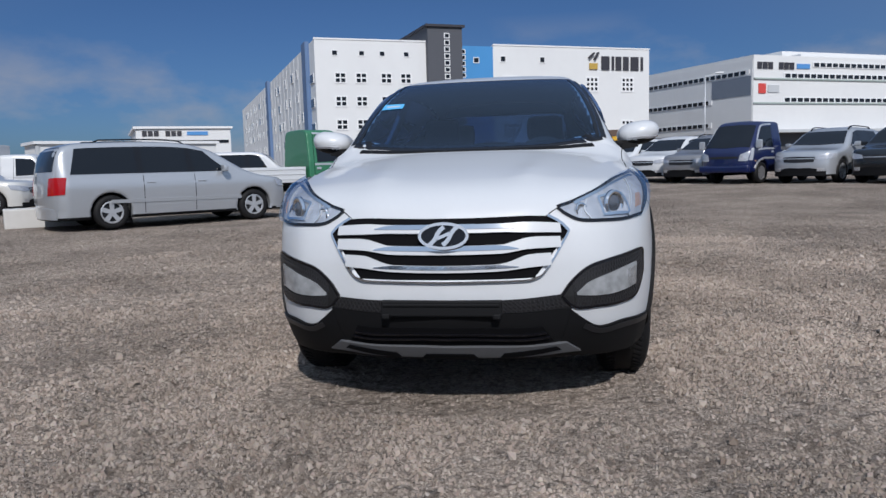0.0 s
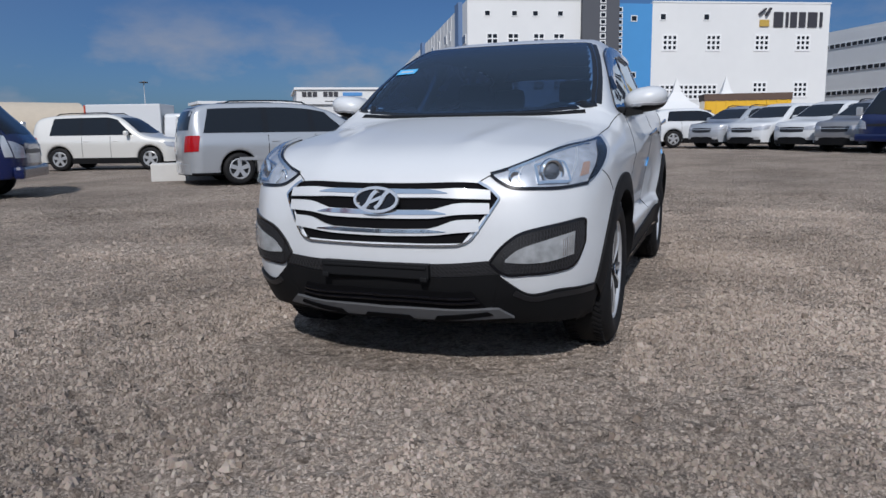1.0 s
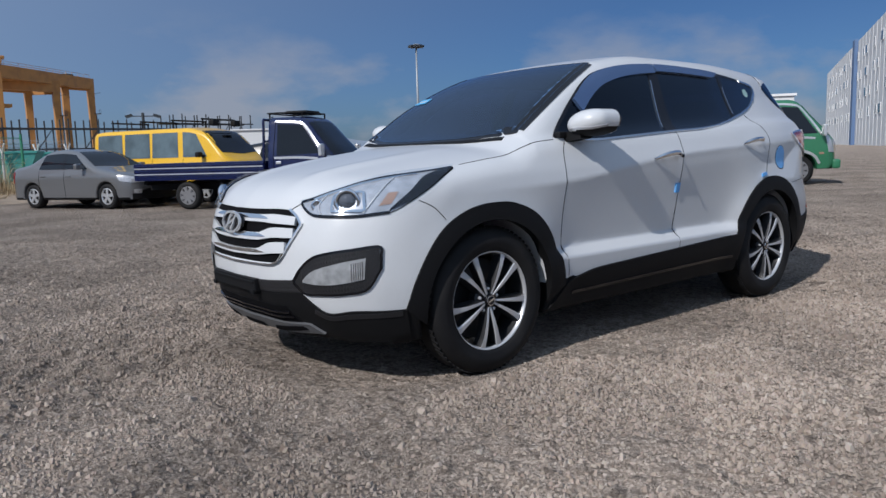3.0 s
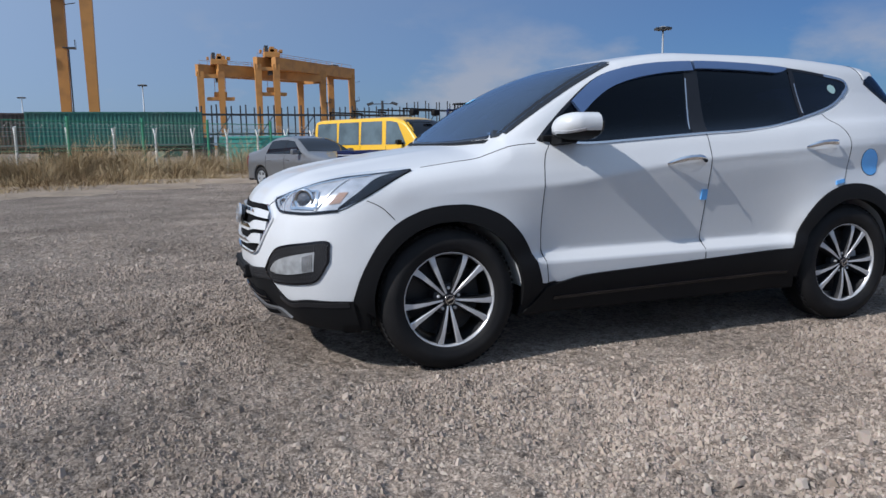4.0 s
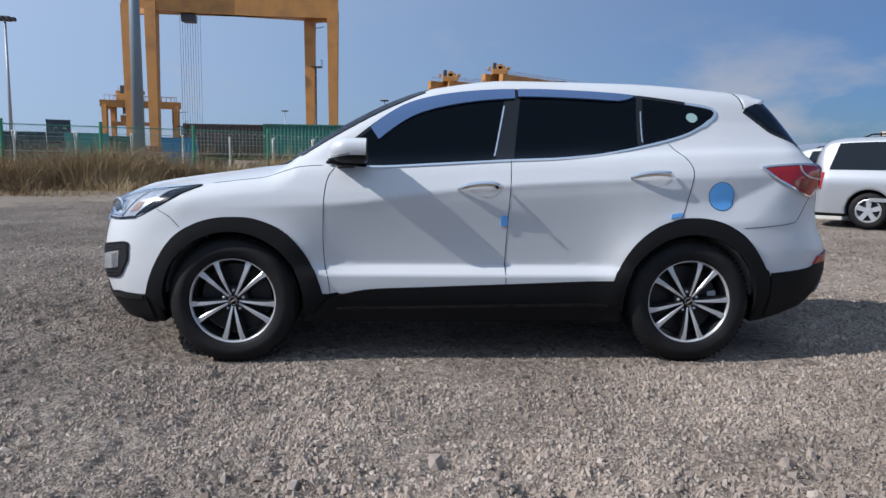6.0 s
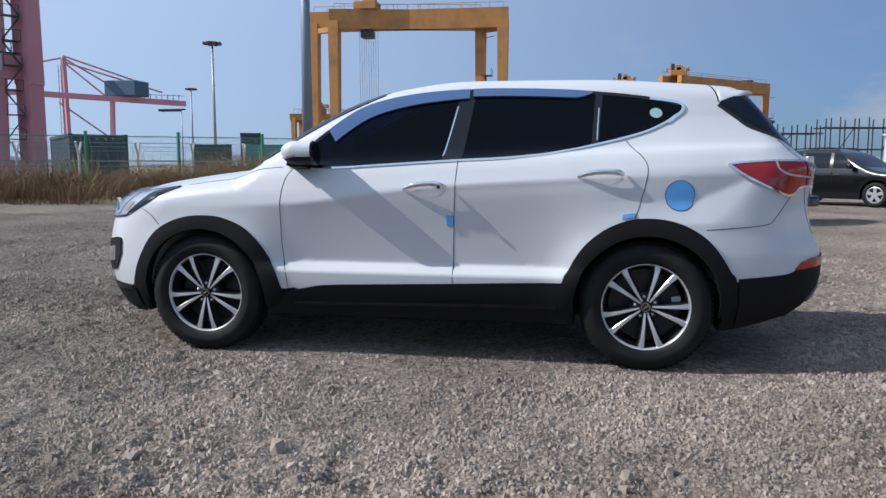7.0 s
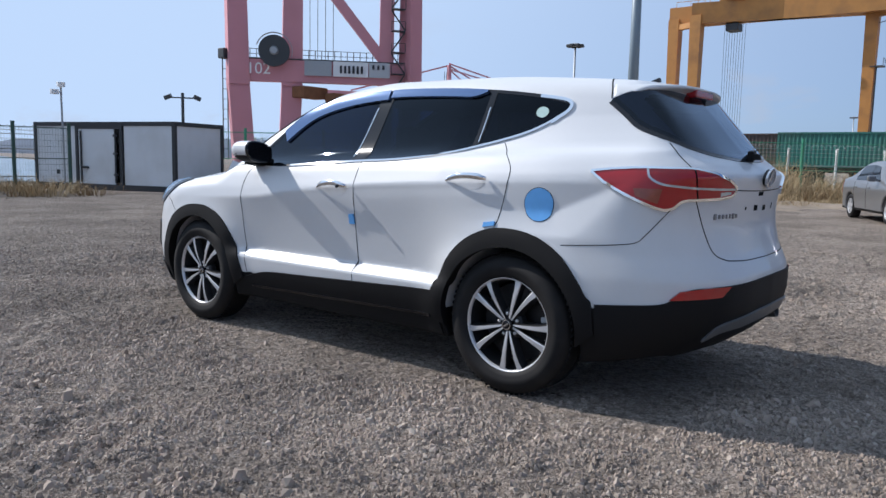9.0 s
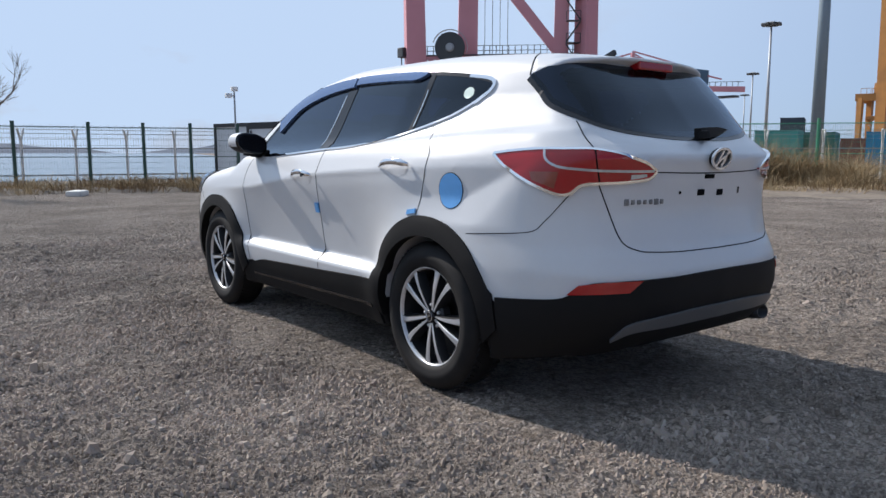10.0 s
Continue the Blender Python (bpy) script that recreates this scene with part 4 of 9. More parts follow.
# headlamps, fog lamps
def lamps(m, side):
    top = [(0.463, -2.155, 0.905), (0.538, -2.109, 0.931), (0.637, -2.003, 0.968), (0.724, -1.82, 1.006), (0.79, -1.65, 1.028), (0.815, -1.525, 1.04)]
    low = [(0.463, -2.155, 0.900), (0.50, -2.16, 0.872), (0.56, -2.145, 0.842), (0.66, -2.10, 0.836), (0.755, -2.03, 0.84), (0.835, -1.91, 0.852), (0.872, -1.80, 0.905), (0.865, -1.66, 0.975), (0.82, -1.525, 1.035)]
    lamp = sheet("headlamp", suv_form, m(low), m(top), LAMP, suv, 44, 12, 0.004, label="clear headlamp with bright reflector", hem=False)
    sheet("lamp_bezel", suv_form, m([(0.835, -1.91, 0.855), (0.872, -1.80, 0.905), (0.865, -1.66, 0.975), (0.82, -1.525, 1.035)]), m([(0.832, -1.905, 0.868), (0.85, -1.80, 0.945), (0.825, -1.69, 1.012), (0.805, -1.535, 1.047)]), GLOSSBLACK, lamp, 20, 4, 0.007, label="gloss black lamp tail")
    ribbon("lamp_bezel", suv_form, m(low[:6]), 0.013, GLOSSBLACK, lamp, 30, 0.007, label="dark lamp edge")
    ribbon("lamp_bezel", suv_form, m(top), 0.014, GLOSSBLACK, lamp, 40, 0.008, label="dark lamp edge")
    ribbon("lamp_strip", suv_form, m([(0.53, -2.12, 0.912), (0.63, -2.02, 0.945), (0.72, -1.87, 0.975), (0.79, -1.72, 0.99)]), 0.014, CHROME, lamp, 24, 0.010, label="bright lamp strip")
    ribbon("lamp_divider", suv_form, m([(0.585, -2.09, 0.935), (0.575, -2.13, 0.89), (0.60, -2.13, 0.845)]), 0.006, ALLOY, lamp, 12, 0.010)
    ribbon("lamp_divider", suv_form, m([(0.76, -1.83, 1.0), (0.775, -1.93, 0.93), (0.765, -2.01, 0.85)]), 0.006, ALLOY, lamp, 12, 0.010)
    sheet("turn_signal", suv_form, m([(0.815, -1.955, 0.885), (0.838, -1.90, 0.890)]), m([(0.80, -1.89, 0.935), (0.825, -1.85, 0.94)]), ORANGELENS, lamp, 6, 6, 0.007, label="pale amber turn signal")
    c = onto(suv_form, m([(0.69, -2.04, 0.90)]))[0]
    for name, rs, mat in (("projector_ring", [(0.0, 0.060), (0.016, 0.058), (0.018, 0.046), (0.004, 0.043)], CHROME), ("projector_lens", [(0.0, 0.043), (0.014, 0.036), (0.022, 0.022), (0.025, 0.0)], PROJECTOR)):
        bm = bmesh.new()
        turned(bm, rs, 28)
        o = part(name, bm, mat, lamp, smooth=True)
        o.matrix_local = pose(c[0], c[1], c[2], 0, 0, -90 + side * 48)
    fr = onto(suv_form, m([(0.69 + dx, -2.04 + dy, 0.90 + dz) for dx, dy, dz in ((-0.052, -0.045, 0.050), (0.055, 0.05, 0.060), (0.058, 0.055, -0.048), (-0.05, -0.04, -0.052), (-0.052, -0.045, 0.050))]))
    ribbon("projector_frame", suv_form, [tuple(q) for q in fr], 0.012, CHROME, lamp, 24, 0.014, label="bright square lens frame", smooth=False)
    for (x, y, z, r) in ((0.555, -2.12, 0.885, 0.030),):
        c = onto(suv_form, m([(x, y, z)]))[0]
        bm = bmesh.new()
        turned(bm, [(0.0, r), (0.010, r * 0.95), (0.004, r * 0.6), (0.001, 0.0)], 20)
        o = part("reflector_bowl", bm, CHROME, lamp, smooth=True)
        o.matrix_local = pose(c[0], c[1], c[2], 0, 0, -90 + side * 38)
    sheet("lamp_cover", suv_form, m(low), m(top), CLEAR, lamp, 44, 10, 0.022, label="clear lamp cover", hem=False)
    ribbon("lamp_gap", suv_form, m(low), 0.007, SEAM, lamp, 44, 0.003)
    # fog lamp in its mesh bezel
    ftop = [(0.475, -2.222, 0.535), (0.52, -2.208, 0.595), (0.585, -2.178, 0.648), (0.66, -2.135, 0.672), (0.745, -2.072, 0.688), (0.826, -1.968, 0.700)]
    flow = [(0.475, -2.222, 0.530), (0.535, -2.195, 0.480), (0.627, -2.154, 0.483), (0.724, -2.091, 0.488), (0.797, -2.022, 0.508), (0.830, -1.965, 0.60)]
    fog = sheet("fog_lamp", suv_form, m(flow), m(ftop), MESHBAND, suv, 36, 10, 0.004, label="fog lamp in a black mesh bezel")
    lattice("mesh_insert", m(flow[1:]), m(ftop[1:]), fog, 30, 9, 0.008)
    ribbon("fog_rim", suv_form, m([*ftop, (0.832, -1.962, 0.66), flow[-1]]), 0.012, GLOSSBLACK, fog, 50, 0.009)
    ribbon("fog_rim", suv_form, m(flow), 0.010, GLOSSBLACK, fog, 40, 0.009)
    ltop = [(0.535, -2.20, 0.545), (0.592, -2.179, 0.590), (0.70, -2.112, 0.628), (0.792, -2.02, 0.652)]
    llow = [(0.535, -2.20, 0.535), (0.61, -2.165, 0.53), (0.70, -2.112, 0.535), (0.79, -2.03, 0.555)]
    lens = sheet("fog_lens", suv_form, m(llow), m(ltop), FOGLENS, fog, 24, 8, 0.012, label="clear fog lamp lens")
    for t in np.linspace(0.80, 0.97, 6):
        a = [p0 + (p1 - p0) * t for p0, p1 in zip((0.535, -2.20, 0.535), (0.79, -2.03, 0.555))]
        ribbon("lens_rib", suv_form, m([tuple(a), (a[0] + 0.002, a[1], a[2] + 0.035 + 0.05 * t)]), 0.003, CHROME, lens, 4, 0.015) if side == 1 or t > 0.9 else None


both(lamps)


# mirrors
def mirror(m, side):
    def shape(x, y, z):
        a = x * side
        ax, az = (a - 0.942) / 0.118, (z - 1.243 - 0.12 * (a - 0.955)) / 0.069
        front = ((np.abs(ax) ** 2.6 + np.abs(az) ** 2.4) ** (1 / 2.5) - 1) * 0.075
        bulge = -0.665 - 0.115 * np.sqrt(np.clip(1 - ax ** 2 * 0.8 - az ** 2 * 0.75, 0, 1))
        f = blend_max(front, bulge - y, 0.03)
        return np.maximum(f, y + 0.585 - 0.12 * (a - 0.82))
    p, q = skin(shape, (min(side * 0.8, side * 1.13), -0.84, 1.12), (max(side * 0.8, side * 1.13), -0.5, 1.37), 0.012)
    c = p[q].mean(1)
    zc = 1.205 + 0.12 * (np.abs(c[:, 0]) - 0.955)
    back = c[:, 1] > -0.598 + 0.12 * (np.abs(c[:, 0]) - 0.82)
    mir = None
    for name, keep, mat, lab in (("door_mirror", (c[:, 2] > zc) & ~back, WHITE, "white door mirror with a black underside"), ("mirror_base", (c[:, 2] <= zc) & ~back, PLASTIC, "black mirror underside"), ("mirror_glass", back, GLOSSBLACK, "dark mirror glass side")):
        f = q[keep]
        used, inv = np.unique(f, return_inverse=True)
        o = mesh_object(name, p[used].tolist(), inv.reshape(f.shape).tolist(), mat, mir or suv, lab)
        mir = mir or o
    ribbon("mirror_signal", shape, m([(0.87, -0.765, 1.20), (0.95, -0.775, 1.21), (1.03, -0.72, 1.22), (1.06, -0.66, 1.225)]), 0.014, LAMP, mir, 20, 0.003, label="thin side signal")
    bm = bmesh.new()
    bar(bm, (side * 0.80, -0.70, 1.165), (side * 0.93, -0.69, 1.185), 0.10, 0.05)
    box(bm, (side * 0.80, -0.80, 1.165), (side * 0.845, -0.60, 1.20), 0.01)
    part("mirror_arm", bm, PLASTIC, mir, "black mirror arm")


both(mirror)


# door handles with their recesses
def handles(m, side):
    for (y0, z0), (y1, z1) in (((-0.055, 1.03), (0.21, 1.048)), ((0.955, 1.106), (1.215, 1.124))):
        ym, zm = (y0 + y1) / 2 + 0.03, (z0 + z1) / 2 - 0.012
        bowl = [(0.91, ym + 0.085 * math.cos(t), zm + 0.036 * math.sin(t)) for t in np.linspace(math.pi, 0, 9)]
        bowl2 = [(0.91, ym + 0.085 * math.cos(t), zm - 0.042 * math.sin(t)) for t in np.linspace(math.pi, 0, 9)]
        h = sheet("door_handle", suv_form, m(bowl2), m(bowl), WHITE, suv, 18, 6, 0.001, label="chrome door handle over a white recess", hem=False)
        pts = onto(suv_form, m([(0.91, y0 + (y1 - y0) * t, z0 + (z1 - z0) * t + 0.010 * math.sin(t * math.pi)) for t in np.linspace(0, 1, 9)]))
        g = slope(suv_form, pts)
        out = np.array([0.006, 0.022, 0.034, 0.040, 0.042, 0.042, 0.040, 0.034, 0.012])
        rad = np.array([0.006, 0.013, 0.015, 0.016, 0.016, 0.016, 0.017, 0.018, 0.010])
        verts, faces = [], []
        for i, (p, n, o, r) in enumerate(zip(pts, g, out, rad)):
            for j in range(10):
                a = math.tau * j / 10
                verts.append(p + n * (o + 0.55 * r * math.sin(a)) + np.array([0, 0, 1]) * r * math.cos(a))
        for i in range(8):
            for j in range(10):
                faces.append((i * 10 + j, i * 10 + (j + 1) % 10, (i + 1) * 10 + (j + 1) % 10, (i + 1) * 10 + j))
        faces += [tuple(range(10)), tuple(range(80, 90))]
        mesh_object("handle_grip", verts, faces, CHROME, h, "chrome grip")
        if y0 < 0:
            c = onto(suv_form, m([(0.9, 0.17, 1.046)]))[0]
            bm = bmesh.new()
            turned(bm, [(0.045, 0.010), (0.054, 0.010), (0.055, 0.0)], 14)
            o = part("lock_button", bm, GLOSSBLACK, h)
            o.matrix_local = pose(c[0], c[1], c[2], 0, 0, 0 if side > 0 else 180)


both(handles)

# fuel flap under blue film, and the blue film tabs
c0 = np.array((0.905, 1.52, 1.005))
ang = np.linspace(math.pi, 0, 15)
up = [(0.905, 1.52 + 0.079 * math.cos(t), 1.005 + 0.079 * math.sin(t)) for t in ang]
dn = [(0.905, 1.52 + 0.079 * math.cos(t), 1.005 - 0.079 * math.sin(t)) for t in ang]
flap = sheet("fuel_flap", suv_form, dn, up, BLUEFILM, suv, 30, 12, 0.003, label="round fuel flap under blue film")
ribbon("panel_gap", suv_form, [*up, *dn[::-1][1:]], 0.006, SEAM, flap, 60, 0.002)
sheet("film_tab", suv_form, [(0.905, 0.205, 0.815), (0.905, 0.245, 0.815)], [(0.905, 0.205, 0.875), (0.905, 0.245, 0.875)], BLUEFILM, suv, 4, 4, 0.010, label="blue film tab on the door edge")
sheet("film_tab", suv_form, [(0.915, 1.205, 0.872), (0.915, 1.275, 0.885)], [(0.915, 1.21, 0.897), (0.915, 1.275, 0.908)], BLUEFILM, suv, 4, 4, 0.008, label="blue film tab over the rear arch")
stk = [(0.686, 1.395 + 0.036 * math.cos(t), 1.482 + 0.034 * math.sin(t)) for t in ang]
stk2 = [(0.686, 1.395 + 0.036 * math.cos(t), 1.482 - 0.034 * math.sin(t)) for t in ang]
sheet("round_sticker", suv_form, stk2, stk, STICKER, suv, 16, 6, 0.006, label="pale green round window sticker", hem=False)
SKYSTICK = material("light_blue_sticker", (0.10, 0.42, 0.75), 0.4, 0, 0.15, 30)
sheet("screen_sticker", suv_form, [(-0.61, -0.645, 1.40), (-0.48, -0.66, 1.41)], [(-0.60, -0.575, 1.435), (-0.475, -0.60, 1.44)], SKYSTICK, suv, 6, 4, 0.008, label="light blue windscreen sticker", hem=False)
ribbon("screen_sticker", suv_form, [(-0.585, -0.615, 1.415), (-0.50, -0.63, 1.425)], 0.016, WHITE, suv, 6, 0.010, label="white bar on the sticker")


# tail lamps
def tail(m, side):
    top = [(0.842, 1.775, 1.182), (0.82, 1.87, 1.192), (0.775, 2.03, 1.197), (0.735, 2.115, 1.195), (0.66, 2.20, 1.187), (0.572, 2.27, 1.169), (0.469, 2.306, 1.139), (0.405, 2.318, 1.105)]
    low = [(0.842, 1.775, 1.178), (0.845, 1.86, 1.118), (0.82, 1.98, 1.055), (0.77, 2.09, 1.008), (0.735, 2.138, 1.010), (0.70, 2.17, 1.045), (0.643, 2.215, 1.053), (0.54, 2.28, 1.058), (0.441, 2.31, 1.070), (0.405, 2.318, 1.100)]
    lamp = sheet("tail_lamp", suv_form, m(low), m(top), REDLENS, suv, 60, 12, 0.010, label="red tail lamp with a chrome rim")
    ribbon("lamp_rim", suv_form, m(top), 0.012, CHROME, lamp, 50, 0.014, label="chrome rim")
    ribbon("lamp_rim", suv_form, m(low), 0.012, CHROME, lamp, 60, 0.014, label="chrome rim")
    ribbon("lamp_strip", suv_form, m([(0.775, 2.03, 1.193), (0.778, 2.045, 1.15), (0.755, 2.09, 1.122), (0.70, 2.165, 1.112), (0.56, 2.27, 1.104), (0.42, 2.318, 1.102)]), 0.010, LAMP, lamp, 40, 0.014, label="pale light strip")
    ribbon("panel_gap", suv_form, m([(0.66, 2.20, 1.188), (0.655, 2.21, 1.12), (0.643, 2.215, 1.05)]), 0.0055, SEAM, lamp, 10, 0.013)
    sheet("reverse_lamp", suv_form, m([(0.53, 2.285, 1.068), (0.455, 2.308, 1.078)]), m([(0.53, 2.285, 1.088), (0.455, 2.308, 1.09)]), LAMP, lamp, 8, 3, 0.013, label="clear reversing lamp")
    sheet("amber_lens", suv_form, m([(0.82, 1.995, 1.065), (0.775, 2.085, 1.03)]), m([(0.815, 1.98, 1.10), (0.755, 2.095, 1.10)]), DIMLENS, lamp, 8, 4, 0.012, label="dim red brown lens")
    refl = sheet("rear_reflector", suv_form, m([(0.775, 2.165, 0.590), (0.68, 2.265, 0.598), (0.575, 2.33, 0.603)]), m([(0.745, 2.205, 0.632), (0.66, 2.28, 0.648), (0.52, 2.353, 0.652)]), REDLENS, suv, 16, 4, 0.014, label="red bumper reflector")


both(tail)
RT = [(0.87, 1.84, 0.545), (0.856, 1.956, 0.553), (0.80, 2.12, 0.568), (0.765, 2.175, 0.59), (0.72, 2.235, 0.638), (0.60, 2.315, 0.651), (0.322, 2.391, 0.655), (0, 2.403, 0.66)]
RB = [(0.82, 1.84, 0.27), (0.80, 1.92, 0.285), (0.72, 2.06, 0.31), (0.66, 2.12, 0.325), (0.58, 2.18, 0.345), (0.45, 2.23, 0.355), (0.25, 2.255, 0.36), (0, 2.265, 0.365)]
sheet("rear_bumper", suv_form, [*RB, *mirrored(RB)[-2::-1]], [*RT, *mirrored(RT)[-2::-1]], PLASTIC, suv, 90, 9, 0.010, label="black plastic rear bumper")
SK_T = [(0.60, 2.25, 0.41), (0.56, 2.315, 0.468), (0.45, 2.355, 0.49), (0.25, 2.39, 0.502), (0, 2.398, 0.506)]
SK_B = [(0.595, 2.245, 0.40), (0.54, 2.30, 0.43), (0.45, 2.33, 0.44), (0.25, 2.355, 0.445), (0, 2.36, 0.45)]
sheet("rear_skid_plate", suv_form, [*SK_B, *mirrored(SK_B)[-2::-1]], [*SK_T, *mirrored(SK_T)[-2::-1]], SKID, suv, 60, 5, 0.020, label="grey rear skid plate")
bm = bmesh.new()
turned(bm, [(0.0, 0.036), (0.10, 0.036), (0.10, 0.030), (0.0, 0.028)], 20, "z")
o = part("exhaust_tip", bm, DARKALLOY, suv, "dark exhaust tip", True)
o.matrix_local = pose(-0.52, 2.22, 0.36, -80, 0, 0) @ Matrix.Diagonal((1.5, 1, 1, 1))


# roof spoiler with its brake lamp
def spoiler_form(x, y, z):
    a = np.abs(x)
    tip = 2.02 - 0.17 * (a / 0.60) ** 3
    topz = 1.672 - 0.13 * np.clip(y - 1.60, 0, 1) - 0.045 * (a / 0.58) ** 2.6
    low = 1.528 + 0.075 * np.clip((y - 1.76) / 0.24, 0, 1)
    f = blend_max(blend_max(z - topz, suv_side(a, y, z) - 0.003, 0.05), low - z, 0.012)
    f = blend_max(f, y - tip, 0.03)
    return np.maximum(f, 1.655 + 0.10 * (a / 0.6) ** 2 - y)


pp, qq = skin(spoiler_form, (-0.64, 1.6, 1.45), (0.64, 2.08, 1.72), 0.014)
spoil = mesh_object("roof_spoiler", pp.tolist(), qq.tolist(), WHITE, suv, "white roof spoiler")
bm = bmesh.new()
box(bm, (-0.13, 1.93, 1.566), (0.13, 2.006, 1.607), 0.010)
part("brake_lamp", bm, REDLENS, spoil, "red high brake lamp")
# rear wiper, badge, plate fixings
bm = bmesh.new()
for k in range(10):
    t0, t1 = k / 10, (k + 1) / 10
    f = lambda t: Vector((0.05 - 0.50 * t, 2.275 - 0.085 * t - 0.05 * t * t, 1.262 + 0.015 * math.sin(t * 3.1)))
    bar(bm, f(t0), f(t1), 0.03 - 0.012 * t0, 0.05 - 0.02 * t0)
turned(bm, [(0, 0.035), (0.03, 0.03), (0.035, 0.0)], 16, "z", (0.02, 2.285, 1.245))
part("rear_wiper", bm, PLASTIC, suv, "black rear wiper")
badge = copy_thing(e, pose(-0.01, 2.366, 1.153, 10, 0, 180) @ Matrix.Diagonal((0.72, 0.8, 0.9, 1)))
badge.parent = suv
bm = bmesh.new()
for i, (w, h) in enumerate(((0.030, 0.028), (0.024, 0.02), (0.026, 0.02), (0.022, 0.02), (0.024, 0.02), (0.030, 0.026), (0.024, 0.02))):
    q = onto(suv_form, [(0.535 - i * 0.031, 2.27 + i * 0.006, 0.972)])[0]
    box(bm, (q[0] - w / 2, q[1] - 0.004, q[2] - h / 2), (q[0] + w / 2 - 0.006, q[1] + 0.006, q[2] + h / 2), 0.003)
tagged(part("rear_lettering", bm, GREYCAR, suv, "row of small grey chrome bars"), kind="stuff")
for x0, z0, w, h in ((0.08, 1.003, 0.05, 0.028), (-0.068, 1.0, 0.05, 0.028), (0.23, 1.005, 0.014, 0.014), (-0.23, 1.005, 0.012, 0.03), (0.03, 1.075, 0.07, 0.02)):
    sheet("plate_fixing", suv_form, [(x0 - w / 2, 2.32, z0 - h / 2), (x0 + w / 2, 2.32, z0 - h / 2)], [(x0 - w / 2, 2.32, z0 + h / 2), (x0 + w / 2, 2.32, z0 + h / 2)], SEAM, suv, 4, 3, 0.002, label="dark plate fixing hole")
bm = bmesh.new()
bar(bm, (0, 1.62, 1.655), (0, 1.76, 1.655), 0.03, 0.012)
bar(bm, (0, 1.68, 1.655), (0, 1.75, 1.682), 0.02, 0.024)
part("roof_antenna", bm, GLOSSBLACK, suv, "small black fin antenna")

# cabin
bm = bmesh.new()
box(bm, (-0.70, -1.02, 0.88), (0.70, -0.55, 1.12), 0.08)
box(bm, (0.20, -0.72, 1.06), (0.58, -0.55, 1.17), 0.05)
part("dashboard", bm, FABRIC, suv, "dark dashboard")
bm = bmesh.new()
for i in range(28):
    a, b = math.tau * i / 28, math.tau * (i + 1) / 28
    bar(bm, (0.19 * math.cos(a), 0, 0.19 * math.sin(a)), (0.19 * math.cos(b), 0, 0.19 * math.sin(b)), 0.03)
bar(bm, (-0.18, 0, 0), (0.18, 0, 0), 0.05, 0.03)
bar(bm, (0, 0, -0.18), (0, 0, 0), 0.05, 0.03)
o = part("steering_wheel", bm, FABRIC, suv, "dark steering wheel")
o.matrix_local = pose(0.38, -0.42, 1.06, -25, 0, 0)
for x0, y0, w in ((0.38, 0.12, 0.27), (-0.38, 0.12, 0.27), (0.0, 1.0, 0.62)):
    bm = bmesh.new()
    box(bm, (x0 - w, y0 - 0.45, 0.55), (x0 + w, y0 + 0.1, 0.75), 0.06)
    box(bm, (x0 - w * 0.95, y0 + 0.05, 0.6), (x0 + w * 0.95, y0 + 0.20, 1.22), 0.06)
    for hx in ((x0,) if w < 0.5 else (-0.36, 0.36)):
        box(bm, (hx - 0.13, y0 + 0.10, 1.24), (hx + 0.13, y0 + 0.22, 1.42), 0.05)
        bar(bm, (hx, y0 + 0.15, 1.15), (hx, y0 + 0.15, 1.3), 0.06)
    part("seat", bm, FABRIC, suv, "dark car seat")
sheet("cabin_floor", lambda x, y, z: z - 0.5, [(-0.74, -1.0, 0.5), (-0.74, 2.0, 0.5)], [(0.74, -1.0, 0.5), (0.74, 2.0, 0.5)], FABRIC, suv, 4, 3, 0.0, label="dark cabin floor")


